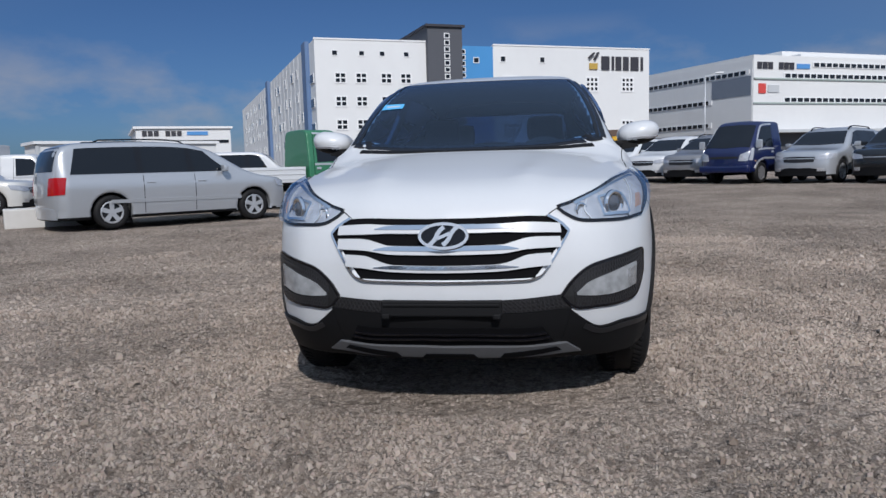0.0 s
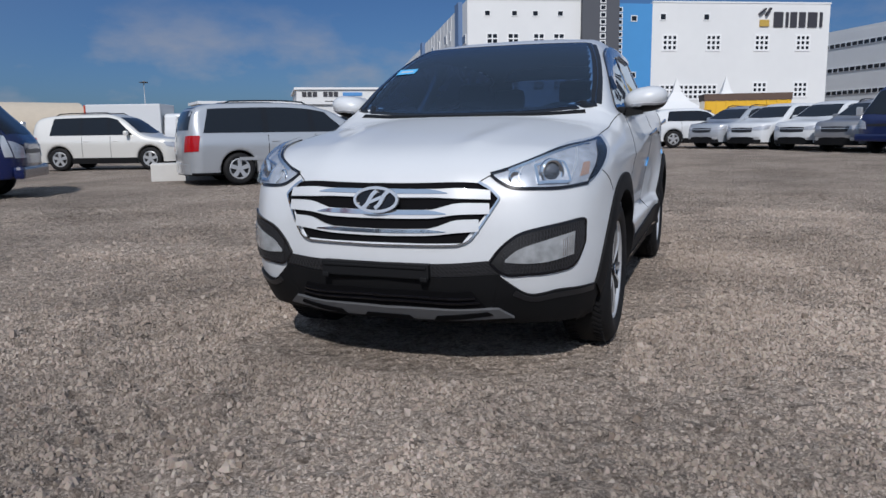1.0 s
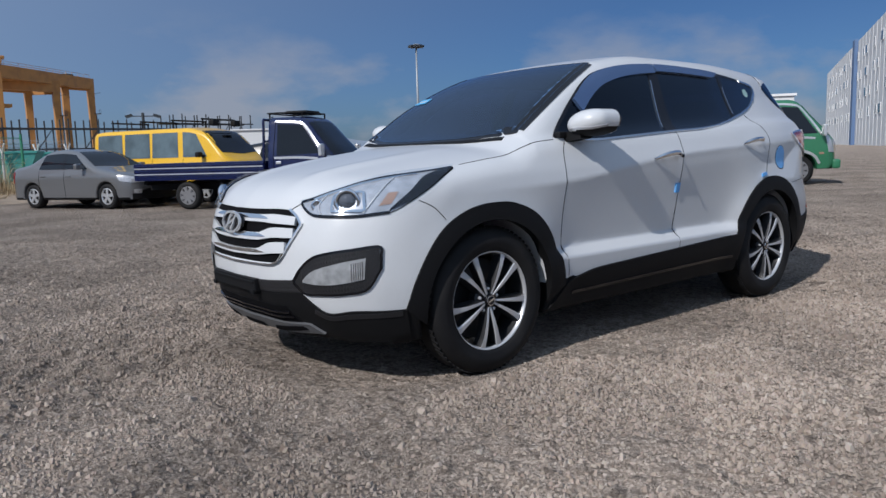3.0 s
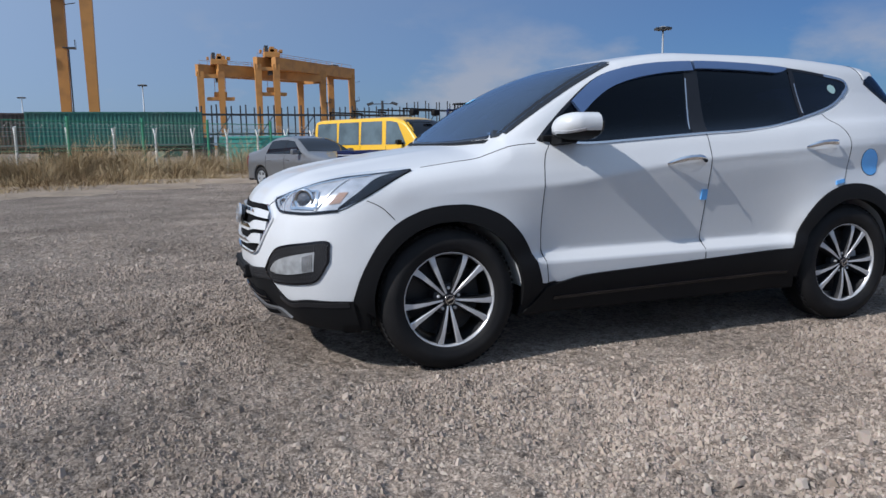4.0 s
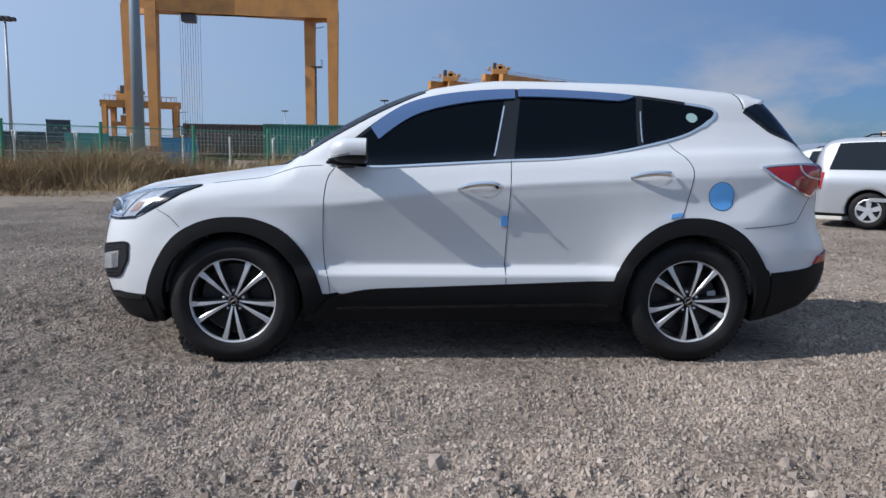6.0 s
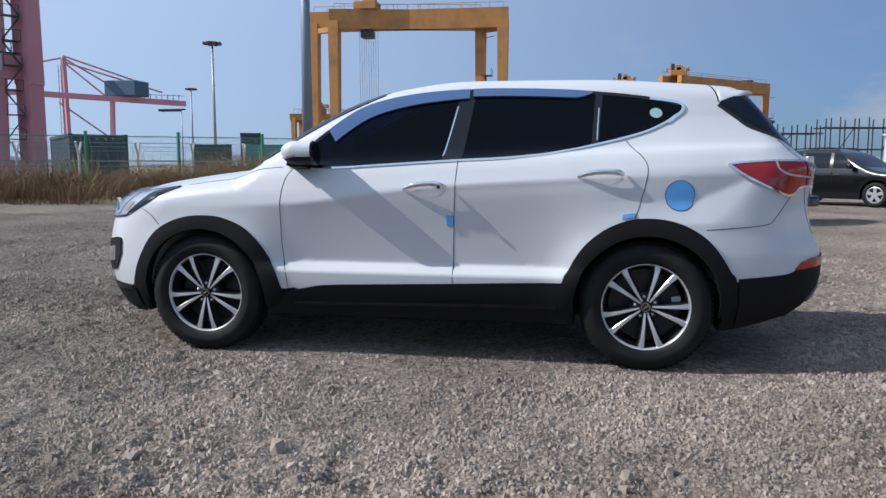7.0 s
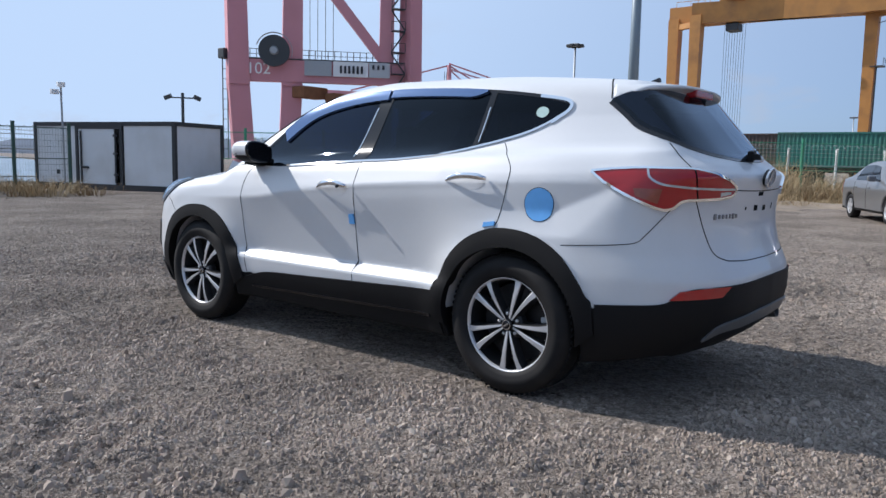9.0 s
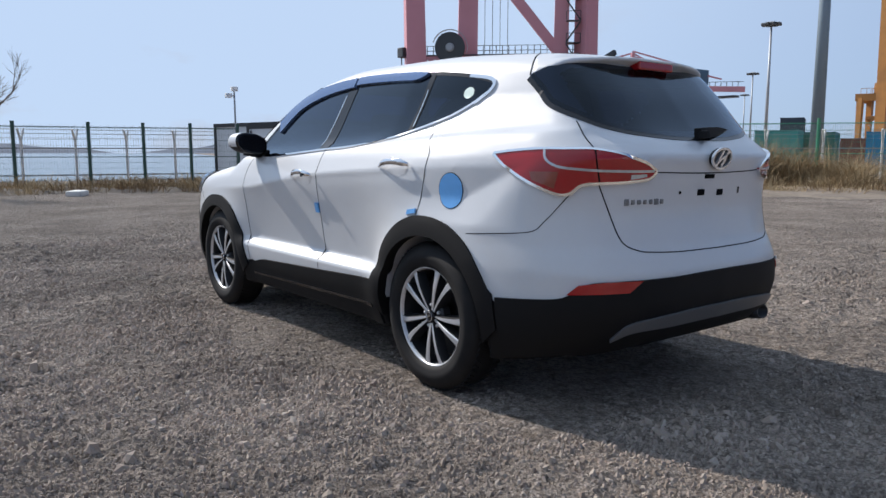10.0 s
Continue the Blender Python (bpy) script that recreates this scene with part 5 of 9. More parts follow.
# wheels
def alloy_wheel(parent, m, face):
    """A tyre with tread and an alloy of five split spokes; face +1 looks to +x."""
    bm = bmesh.new()
    prof = [(-0.095, 0.240), (-0.110, 0.252), (-0.122, 0.288), (-0.118, 0.325), (-0.104, 0.352), (-0.085, 0.364), (-0.05, 0.369), (0, 0.370), (0.05, 0.369), (0.085, 0.364), (0.104, 0.352), (0.118, 0.325), (0.1215, 0.312), (0.1235, 0.305), (0.1225, 0.288), (0.1205, 0.283), (0.1195, 0.272), (0.110, 0.252), (0.095, 0.240)]
    turned(bm, prof, 72, capped=False)
    tyre = part("tyre", bm, RUBBER, parent, "dusty black tyre", True)
    tyre.matrix_local = m
    bm = bmesh.new()
    for k in range(72):
        a = math.tau * k / 72
        for s in (-1, 1):
            mid = Vector((s * 0.062, 0.3705 * math.cos(a), 0.3705 * math.sin(a)))
            tan = Vector((0.02 * s, -0.012 * math.sin(a), 0.012 * math.cos(a)))
            bar(bm, mid - tan, mid + tan, 0.016, 0.006, mid)
    tagged(part("tread", bm, RUBBER, tyre), kind="stuff")
    bm = bmesh.new()
    turned(bm, [(0.086, 0.242), (0.102, 0.2505), (0.106, 0.2475), (0.101, 0.242), (0.085, 0.236)], 64, capped=False)
    part("rim", bm, ALLOY, tyre, "machined alloy rim", True)
    bm = bmesh.new()
    turned(bm, [(-0.10, 0.242), (-0.09, 0.234), (-0.02, 0.218), (0.06, 0.228), (0.088, 0.236)], 64, capped=False)
    part("rim_barrel", bm, DARKALLOY, tyre, "dark inner rim barrel", True)
    bm = bmesh.new()
    turned(bm, [(-0.01, 0.205), (-0.012, 0.12), (-0.012, 0.0)], 40)
    part("brake_disc", bm, DARKALLOY, tyre, "dark brake disc behind the spokes")
    mesh = {}
    for k in range(5):
        for s in (-1, 1):
            if s not in mesh:
                bm = bmesh.new()
                rows, n = [], 9
                for j in range(n + 1):
                    t = j / n
                    r, b = 0.034 + 0.209 * t, s * (0.17 + 0.035 * t)
                    x = 0.090 + 0.012 * math.sin(t * 2.6)
                    inner, outer = 0.0045 + 0.0085 * t, 0.0060 + 0.0125 * t + 0.006 * max(0, t - 0.8) / 0.2
                    c, d = math.cos(b), math.sin(b)
                    rows.append([bm.verts.new((x + dx, r * c - e * s * d * s, r * d + e * c)) for dx, e in ((-0.050, -s * (inner + 0.004)), (-0.004, -s * inner), (0.001, -s * inner * 0.5), (0.0, s * outer), (-0.012, s * (outer + 0.004)), (-0.050, s * (outer + 0.012)))])
                for p, q in zip(rows, rows[1:]):
                    for i in range(5):
                        f = bm.faces.new((p[i], p[i + 1], q[i + 1], q[i]))
                        f.material_index = 0 if i in (1, 2) else 1
                mesh[s] = part("spoke", bm, ALLOY, tyre, "bright machined spoke with dark painted flanks")
                mesh[s].data.materials.append(DARKALLOY)
                mesh[s].matrix_local = pose(0, 0, 0, -90)
                continue
            o = mesh[s].copy()
            scene.collection.objects.link(o)
            o.matrix_local = pose(0, 0, 0, -90 + 72 * k)
    bm = bmesh.new()
    turned(bm, [(0.03, 0.086), (0.066, 0.080), (0.076, 0.070), (0.078, 0.0)], 30)
    part("hub", bm, DARKALLOY, tyre, "dark painted hub")
    bm = bmesh.new()
    turned(bm, [(0.075, 0.033), (0.100, 0.031), (0.103, 0.027), (0.103, 0.0)], 24)
    part("hub_cap", bm, GLOSSBLACK, tyre, "black hub cap", True)
    bm = bmesh.new()
    bar(bm, (0.104, -0.015, -0.007), (0.104, 0.015, 0.009), 0.008, 0.004, (1, 0, 0))
    turned(bm, [(0.102, 0.026), (0.1045, 0.025), (0.1045, 0.022), (0.102, 0.021)], 24, capped=False)
    part("hub_emblem", bm, CHROME, tyre)
    nut = None
    for k in range(5):
        c = -math.pi / 2 + math.tau * (k + 0.5) / 5
        if nut is None:
            bm = bmesh.new()
            turned(bm, [(0.05, 0.0085), (0.086, 0.0085), (0.089, 0.005), (0.089, 0.0)], 8)
            nut = part("wheel_nut", bm, ALLOY, tyre)
        else:
            o = nut.copy()
            scene.collection.objects.link(o)
            nut = o
        nut.matrix_local = pose(0, 0.058 * math.cos(c), 0.058 * math.sin(c))
    return tyre


first = alloy_wheel(suv, pose(0.775, AXLES[0], HUB), 1)
for x0, y0, turn, roll in ((0.775, AXLES[1], 0, 8), (-0.775, AXLES[0], 180, 20), (-0.775, AXLES[1], 180, 33)):
    wheel = copy_thing(first, pose(x0, y0, HUB, 0, 0, turn) @ pose(0, 0, 0, roll))
    if roll == 8:
        bm = bmesh.new()
        box(bm, (0.0, 0.152, -0.018), (0.006, 0.205, 0.026), 0.002)
        part("paper_tag", bm, WHITE, wheel, "small white paper tag behind the spokes")

# ---- parked vehicles ----
STEEL = material("silver_painted_steel_wheel", (0.55, 0.56, 0.58), 0.35, 0.6, 0.08, 50)
DULLSTEEL = material("dull_grey_steel_wheel", (0.20, 0.20, 0.21), 0.5, 0.4, 0.15, 30)
GRILLE = material("dark_grille", (0.02, 0.02, 0.022), 0.4, 0.2, 0.2, 60)
SILVERTRIM = material("pale_silver_trim", (0.6, 0.61, 0.63), 0.3, 0.6, 0.05, 50)


def wheel_kit(r, wide, spokes=5, rim_mat=None):
    """Mesh data of a plain wheel: tyre, and a rim with broad spokes facing +x."""
    bm = bmesh.new()
    turned(bm, [(-wide * 0.42, r * 0.62), (-wide * 0.5, r * 0.78), (-wide * 0.42, r * 0.96), (0, r), (wide * 0.42, r * 0.96), (wide * 0.5, r * 0.78), (wide * 0.42, r * 0.62)], 32, capped=False)
    tyre = part("tyre", bm, RUBBER, smooth=True)
    bm = bmesh.new()
    turned(bm, [(wide * 0.30, r * 0.56), (wide * 0.44, r * 0.64), (wide * 0.46, r * 0.60), (wide * 0.34, r * 0.54)], 32, capped=False)
    for k in range(spokes):
        a = math.tau * k / spokes + 0.3
        bar(bm, (wide * 0.40, r * 0.08 * math.cos(a), r * 0.08 * math.sin(a)), (wide * 0.40, r * 0.58 * math.cos(a), r * 0.58 * math.sin(a)), r * 0.22, r * 0.05, (1, 0, 0), 1.25)
    turned(bm, [(wide * 0.3, r * 0.17), (wide * 0.45, r * 0.14), (wide * 0.46, 0)], 16)
    part("rim", bm, rim_mat or STEEL, tyre, "silver wheel rim" if rim_mat is None else "dull grey steel wheel rim")
    bm = bmesh.new()
    turned(bm, [(wide * 0.22, r * 0.6), (wide * 0.24, 0.0)], 24)
    part("wheel_disc", bm, DARKALLOY, tyre)
    return tyre


def car_form(L, W, top, belt, sill=0.22, rocker=0.93, roof=0.68, nose=(0.16, 0.05), tail=(0.08, 0.04), r=0.33, axles=(0, 0), bevel=0.10):
    """A car's form from its side line, its width at sill, belt and roof, and how its ends round off."""
    line_top = curve(*top)
    hi = max(z for _, z in top)
    wide = curve((0.0, W / 2 * rocker), (belt * 0.45, W / 2 * 0.985), (belt * 0.78, W / 2), (belt, W / 2 * 0.955), (hi, W / 2 * roof), (hi + 0.5, W / 2 * roof * 0.7))
    bow = curve((0, 0), (0.25 * W, 0.05), (0.4 * W, 0.16), (0.5 * W, 0.42), (W, 2))

    def f(x, y, z):
        a = np.abs(x)
        side = a - wide(z)
        up = (z - line_top(y) + 0.05 * (a / (W / 2)) ** 2.4) * 0.9
        fr = (-L / 2 + bow(a) * (1 if nose[0] else 0.4) + nose[0] * np.clip((z - 0.55) / 0.6, -0.35, 1.6) ** 2 - y) * 0.85
        re = (y - L / 2 + bow(a) * 0.7 + tail[0] * np.clip((z - 0.7) / 0.6, -0.5, 2.0) ** 2) * 0.85
        return np.maximum(blend_max(blend_max(blend_max(side, up, bevel), fr, 0.10), re, 0.10), sill - z)

    def cut(x, y, z):
        v = f(x, y, z)
        for c in axles:
            v = np.maximum(v, -np.maximum(np.hypot(y - c, z - r) - r * 1.14, W / 2 - 0.34 - np.abs(x)))
        return v
    return f, cut


def vehicle(name, label, category, at, heading, L, W, top, belt, panes, paint, axles, r=0.33, roof=0.68, nose=(0.16, 0.05), tail=(0.08, 0.04), group="", screen=None, back=None, face="car", clad=None, h=0.05, rails=False, trim=None, bevel=0.10, lamps_z=None):
    """A parked car: painted shell, glass, lamps, mirrors and wheels. It faces -y before it is turned to its heading."""
    m = pose(at[0], at[1], float(plateau(at[0], at[1])), 0, 0, math.degrees(math.atan2(heading[0], -heading[1])))
    ob = thing(name, m, label, category, group)
    f, cut = car_form(L, W, top, belt, roof=roof, nose=nose, tail=tail, r=r, axles=axles, bevel=bevel)
    hi = max(z for _, z in top)
    p, q = skin(cut, (-W / 2 - 0.1, -L / 2 - 0.1, 0.1), (W / 2 + 0.1, L / 2 + 0.1, hi + 0.12), h)
    c = p[q].mean(1)
    dark = np.min([np.hypot(c[:, 1] - a, c[:, 2] - r) for a in axles], 0) < r * 1.13
    dark |= c[:, 2] < 0.26
    for nm, keep, mat in (("body", ~dark, paint), ("underbody", dark, PLASTIC)):
        used, inv = np.unique(q[keep], return_inverse=True)
        mesh_object(nm, p[used].tolist(), inv.reshape(q[keep].shape).tolist(), mat, ob)
    tops = curve(*top)
    for s in (1, -1):
        for (a0, a1), (b0, b1) in panes:
            n = 8
            lo = [(s * W / 2 * 0.93, a0 + (a1 - a0) * k / (n - 1), belt + 0.03) for k in range(n)]
            hi_pts = []
            for k in range(n):
                y = b0 + (b1 - b0) * k / (n - 1)
                z = max(belt + 0.06, float(tops(y)) - 0.13)
                hi_pts.append((s * W / 2 * roof * 1.04, y, z))
            sheet("side_window", f, lo, hi_pts, VANGLASS if paint is YELLOWCAR else DARKGLASS, ob, 12, 6, 0.006, hem=False)
        for ((_, a1), (_, b1)), ((a2, _), (b2, _)) in zip(panes, panes[1:]):
            if paint is YELLOWCAR:
                break
            lo = [(s * W / 2 * 0.93, a1 - 0.01, belt + 0.03), (s * W / 2 * 0.93, a2 + 0.01, belt + 0.03)]
            hi_pts = [(s * W / 2 * roof * 1.04, y, max(belt + 0.06, float(tops(y)) - 0.13)) for y in (b1 - 0.01, b2 + 0.01)]
            sheet("pillar_cover", f, lo, hi_pts, GLOSSBLACK, ob, 3, 6, 0.009, hem=False)
        zl = lamps_z or belt * 0.72
        if face == "car":
            sheet("headlamp", f, [(s * W * 0.26, -L / 2, zl - 0.05), (s * W * 0.40, -L / 2 + 0.12, zl - 0.06), (s * W * 0.48, -L / 2 + 0.4, zl - 0.02)], [(s * W * 0.27, -L / 2 + 0.05, zl + 0.05), (s * W * 0.40, -L / 2 + 0.2, zl + 0.09), (s * W * 0.47, -L / 2 + 0.48, zl + 0.10)], LAMP, ob, 12, 5, 0.012, label="clear headlamp")
            sheet("fog_lamp", f, [(s * W * 0.30, -L / 2, 0.36), (s * W * 0.40, -L / 2 + 0.1, 0.36)], [(s * W * 0.30, -L / 2, 0.46), (s * W * 0.40, -L / 2 + 0.1, 0.46)], SILVERTRIM, ob, 6, 3, 0.012)
        else:
            sheet("headlamp", f, [(s * W * 0.30, -L / 2, zl - 0.12), (s * W * 0.44, -L / 2 + 0.04, zl - 0.12)], [(s * W * 0.32, -L / 2, zl + 0.10), (s * W * 0.45, -L / 2 + 0.06, zl + 0.16)], LAMP, ob, 8, 5, 0.02, label="clear headlamp")
        sheet("tail_lamp", f, [(s * W * 0.34, L / 2, belt * 0.66), (s * W * 0.49, L / 2 - 0.3, belt * 0.68)], [(s * W * 0.36, L / 2 - 0.05, belt * 0.98), (s * W * 0.48, L / 2 - 0.35, belt * 0.98)], REDLENS, ob, 8, 5, 0.012, label="red tail lamp")
        ym = panes[0][0][0] + 0.12
        bm = bmesh.new()
        box(bm, (s * (W / 2 + 0.02), ym - 0.05, belt + 0.02), (s * (W / 2 + 0.20), ym + 0.07, belt + 0.16), 0.04)
        bar(bm, (s * (W / 2 - 0.06), ym, belt + 0.04), (s * (W / 2 + 0.05), ym, belt + 0.06), 0.05)
        part("door_mirror", bm, paint if face == "car" else PLASTIC, ob)
        for ya in sorted({round(a1, 2) for (_, a1), _ in panes[:2]}):
            ribbon("panel_gap", f, [(s * W / 2, ya, belt), (s * W / 2, ya, belt * 0.6), (s * W / 2 * 0.97, ya, 0.30)], 0.012, SEAM, ob, 8, 0.002)
            bm = bmesh.new()
            q0 = onto(f, [(s * W / 2, ya - 0.15, belt * 0.86)])[0]
            box(bm, (q0[0] - 0.015, q0[1] - 0.09, q0[2] - 0.02), (q0[0] + 0.015, q0[1] + 0.09, q0[2] + 0.015), 0.01)
            part("door_handle", bm, paint, ob)
        if trim:
            ribbon("side_trim", f, [(s * W / 2, -L * 0.25, belt * 0.5), (s * W / 2, L * 0.28, belt * 0.52)], 0.07, trim, ob, 16, 0.012)
        if clad:
            sheet("sill_cladding", f, [(s * W / 2 * 0.94, axles[0] + r * 1.1, 0.24), (s * W / 2 * 0.94, axles[1] - r * 1.1, 0.24)], [(s * W / 2, axles[0] + r * 1.1, 0.40), (s * W / 2, axles[1] - r * 1.1, 0.40)], clad, ob, 10, 3, 0.01)
        if rails:
            bm = bmesh.new()
            y0, y1 = -L * 0.06, L * 0.34
            rows = []
            for k in range(10):
                ya = y0 + (y1 - y0) * k / 9
                zr = float(tops(ya)) + (0.03 if 0 < k < 9 else -0.06)
                rows.append([bm.verts.new((s * W * 0.30 + dx, ya, zr + dz)) for dx, dz in ((-0.02, -0.015), (0.02, -0.015), (0.02, 0.015), (-0.02, 0.015))])
            for p_, q_ in zip(rows, rows[1:]):
                for i in range(4):
                    bm.faces.new((p_[i], p_[(i + 1) % 4], q_[(i + 1) % 4], q_[i]))
            bm.faces.new(rows[0])
            bm.faces.new(rows[-1][::-1])
            bmesh.ops.recalc_face_normals(bm, faces=bm.faces[:])
            part("roof_rail", bm, GLOSSBLACK, ob, "dark roof rail")
    if screen:
        y0, y1 = screen
        sheet("windscreen", f, [(-W * 0.41, y0 + 0.12, float(tops(y0)) + 0.0), (0, y0, float(tops(y0))), (W * 0.41, y0 + 0.12, float(tops(y0)))], [(-W * roof * 0.46, y1, float(tops(y1)) - 0.03), (0, y1 - 0.04, float(tops(y1))), (W * roof * 0.46, y1, float(tops(y1)) - 0.03)], DARKGLASS, ob, 14, 8, 0.006, hem=False)
    if back:
        (y0, z0), (y1, z1) = back
        sheet("rear_window", f, [(-W * 0.38, y0 - 0.1, z0), (0, y0, z0), (W * 0.38, y0 - 0.1, z0)], [(-W * roof * 0.45, y1 - 0.05, z1), (0, y1, z1), (W * roof * 0.45, y1 - 0.05, z1)], DARKGLASS, ob, 12, 6, 0.006, hem=False)
    zg = (lamps_z or belt * 0.72) - (0.02 if face == "car" else 0.02)
    sheet("grille", f, [(-W * 0.24, -L / 2, zg - 0.10), (0, -L / 2, zg - 0.12), (W * 0.24, -L / 2, zg - 0.10)], [(-W * 0.26, -L / 2, zg + 0.06), (0, -L / 2, zg + 0.07), (W * 0.26, -L / 2, zg + 0.06)], GRILLE, ob, 14, 4, 0.010, label="dark grille")
    ribbon("grille_bar", f, [(-W * 0.25, -L / 2, zg + 0.01), (0, -L / 2, zg), (W * 0.25, -L / 2, zg + 0.01)], 0.02, SILVERTRIM, ob, 12, 0.018)
    sheet("lower_bumper", f, [(-W * 0.42, -L / 2 + 0.15, 0.24), (0, -L / 2, 0.24), (W * 0.42, -L / 2 + 0.15, 0.24)], [(-W * 0.42, -L / 2 + 0.15, 0.36), (-W * 0.2, -L / 2, 0.46), (0, -L / 2, 0.46), (W * 0.2, -L / 2, 0.46), (W * 0.42, -L / 2 + 0.15, 0.36)], PLASTIC, ob, 18, 4, 0.012, label="black lower bumper")
    sheet("rear_bumper", f, [(-W * 0.42, L / 2 - 0.15, 0.26), (0, L / 2, 0.26), (W * 0.42, L / 2 - 0.15, 0.26)], [(-W * 0.44, L / 2 - 0.15, 0.45), (0, L / 2, 0.47), (W * 0.44, L / 2 - 0.15, 0.45)], clad or paint, ob, 14, 3, 0.015)
    base = wheel_kit(r, 0.22)
    first = True
    for a in axles:
        for s in (1, -1):
            pm = pose(s * (W / 2 - 0.13), a, r, 0, 0, 0 if s > 0 else 180)
            if first:
                base.parent, base.matrix_local, first = ob, pm, False
            else:
                o = copy_thing(base, pm)
                o.parent = ob
    return ob


def suv_like(label, at, heading, paint, L=4.65, H=1.68, group="", clad=PLASTIC, rails=True, name="suv"):
    a, W = L / 2, 1.86
    top = [(-a - 0.1, 0.78), (-a + 0.15, 0.95), (-a + 0.9, 1.06), (-a + 1.12, 1.12), (-a + 1.9, H - 0.12), (-a + 2.35, H), (a - 1.2, H - 0.02), (a - 0.45, H - 0.10), (a, 1.28), (a + 0.2, 1.0)]
    panes = [((-a + 1.45, -a + 2.15), (-a + 1.95, -a + 2.2)), ((-a + 2.22, -a + 3.05), (-a + 2.27, -a + 3.05)), ((-a + 3.12, a - 0.75), (-a + 3.12, a - 0.85))]
    return vehicle(name, label, "car", at, heading, L, W, top, 1.06, panes, paint, (-a + 0.93, a - 1.02), 0.36, 0.70, group=group, screen=(-a + 1.16, -a + 1.92), back=((a - 0.12, 1.12), (a - 0.48, H - 0.16)), clad=clad, rails=rails)


def van_like(label, at, heading, paint, L=4.98, H=1.95, group="", name="van", strip=None):
    """A one-box van with its windscreen far forward."""
    a, W = L / 2, 1.76
    top = [(-a - 0.1, 0.85), (-a + 0.05, 1.0), (-a + 0.30, 1.18), (-a + 1.05, H - 0.10), (-a + 1.6, H), (a - 0.6, H - 0.01), (a - 0.1, H - 0.08), (a + 0.1, 1.5)]
    n = (a - 0.3 - (-a + 1.75)) / 3
    panes = [((-a + 0.85, -a + 1.6), (-a + 1.2, -a + 1.62))] + [((-a + 1.75 + n * k, -a + 1.68 + n * (k + 1)), (-a + 1.78 + n * k, -a + 1.68 + n * (k + 1))) for k in range(3)]
    ob = vehicle(name, label, "van", at, heading, L, W, top, 1.14, panes, paint, (-a + 0.95, a - 1.25), 0.33, 0.84, (0.05, 0), (0.02, 0), group, (-a + 0.36, -a + 1.08), ((a - 0.02, 1.22), (a - 0.06, H - 0.2)), "truck", lamps_z=0.78)
    return ob


# silver minivan
a = 5.13 / 2
vehicle("minivan", "silver minivan with dark rear windows parked on gravel", "van", (-7.98, 9.98), (0.668, 0.744), 5.13, 1.96,
        [(-a - 0.1, 0.72), (-a + 0.12, 0.90), (-a + 0.75, 1.03), (-a + 1.0, 1.10), (-a + 1.95, 1.60), (-a + 2.5, 1.73), (0.5, 1.76), (a - 0.7, 1.73), (a - 0.25, 1.62), (a - 0.02, 1.2), (a + 0.2, 0.9)], 1.07,
        [((-a + 1.55, -a + 2.3), (-a + 2.05, -a + 2.35)), ((-a + 2.42, -a + 3.35), (-a + 2.42, -a + 3.35)), ((-a + 3.45, a - 0.42), (-a + 3.45, a - 0.55))], SILVER, (-a + 0.98, a - 1.13), 0.345, 0.74,
        screen=(-a + 1.1, -a + 1.98), back=((a - 0.1, 1.15), (a - 0.32, 1.56)), rails=True, trim=SILVER, h=0.04)
# silver white off-roader behind it
suv_like("pearl white suv with black roof rails parked on gravel", (-16.9, 13.85), (0.95, 0.31), material("pearl_car_paint", (0.66, 0.65, 0.62), 0.3, 0.2, 0.04, 40, 0, 0.7), 4.82, 1.76)
# grey sedan by the fence
a = 4.37 / 2
vehicle("sedan", "dark grey compact sedan parked beside the fence", "car", (-16.6, 1.15), (0.90, 0.44), 4.37, 1.70,
        [(-a - 0.1, 0.62), (-a + 0.12, 0.80), (-a + 0.9, 0.95), (-a + 1.15, 1.0), (-a + 2.0, 1.38), (-a + 2.5, 1.45), (0.75, 1.42), (a - 0.75, 1.12), (a - 0.25, 1.02), (a - 0.02, 0.85), (a + 0.2, 0.6)], 0.93,
        [((-a + 1.45, -a + 2.25), (-a + 2.0, -a + 2.3)), ((-a + 2.33, -a + 3.15), (-a + 2.35, -a + 3.05))], GREYCAR, (-a + 0.85, a - 0.95), 0.305, 0.66,
        screen=(-a + 1.2, -a + 2.02), back=((a - 0.72, 1.1), (0.85, 1.38)), lamps_z=0.68, h=0.04)


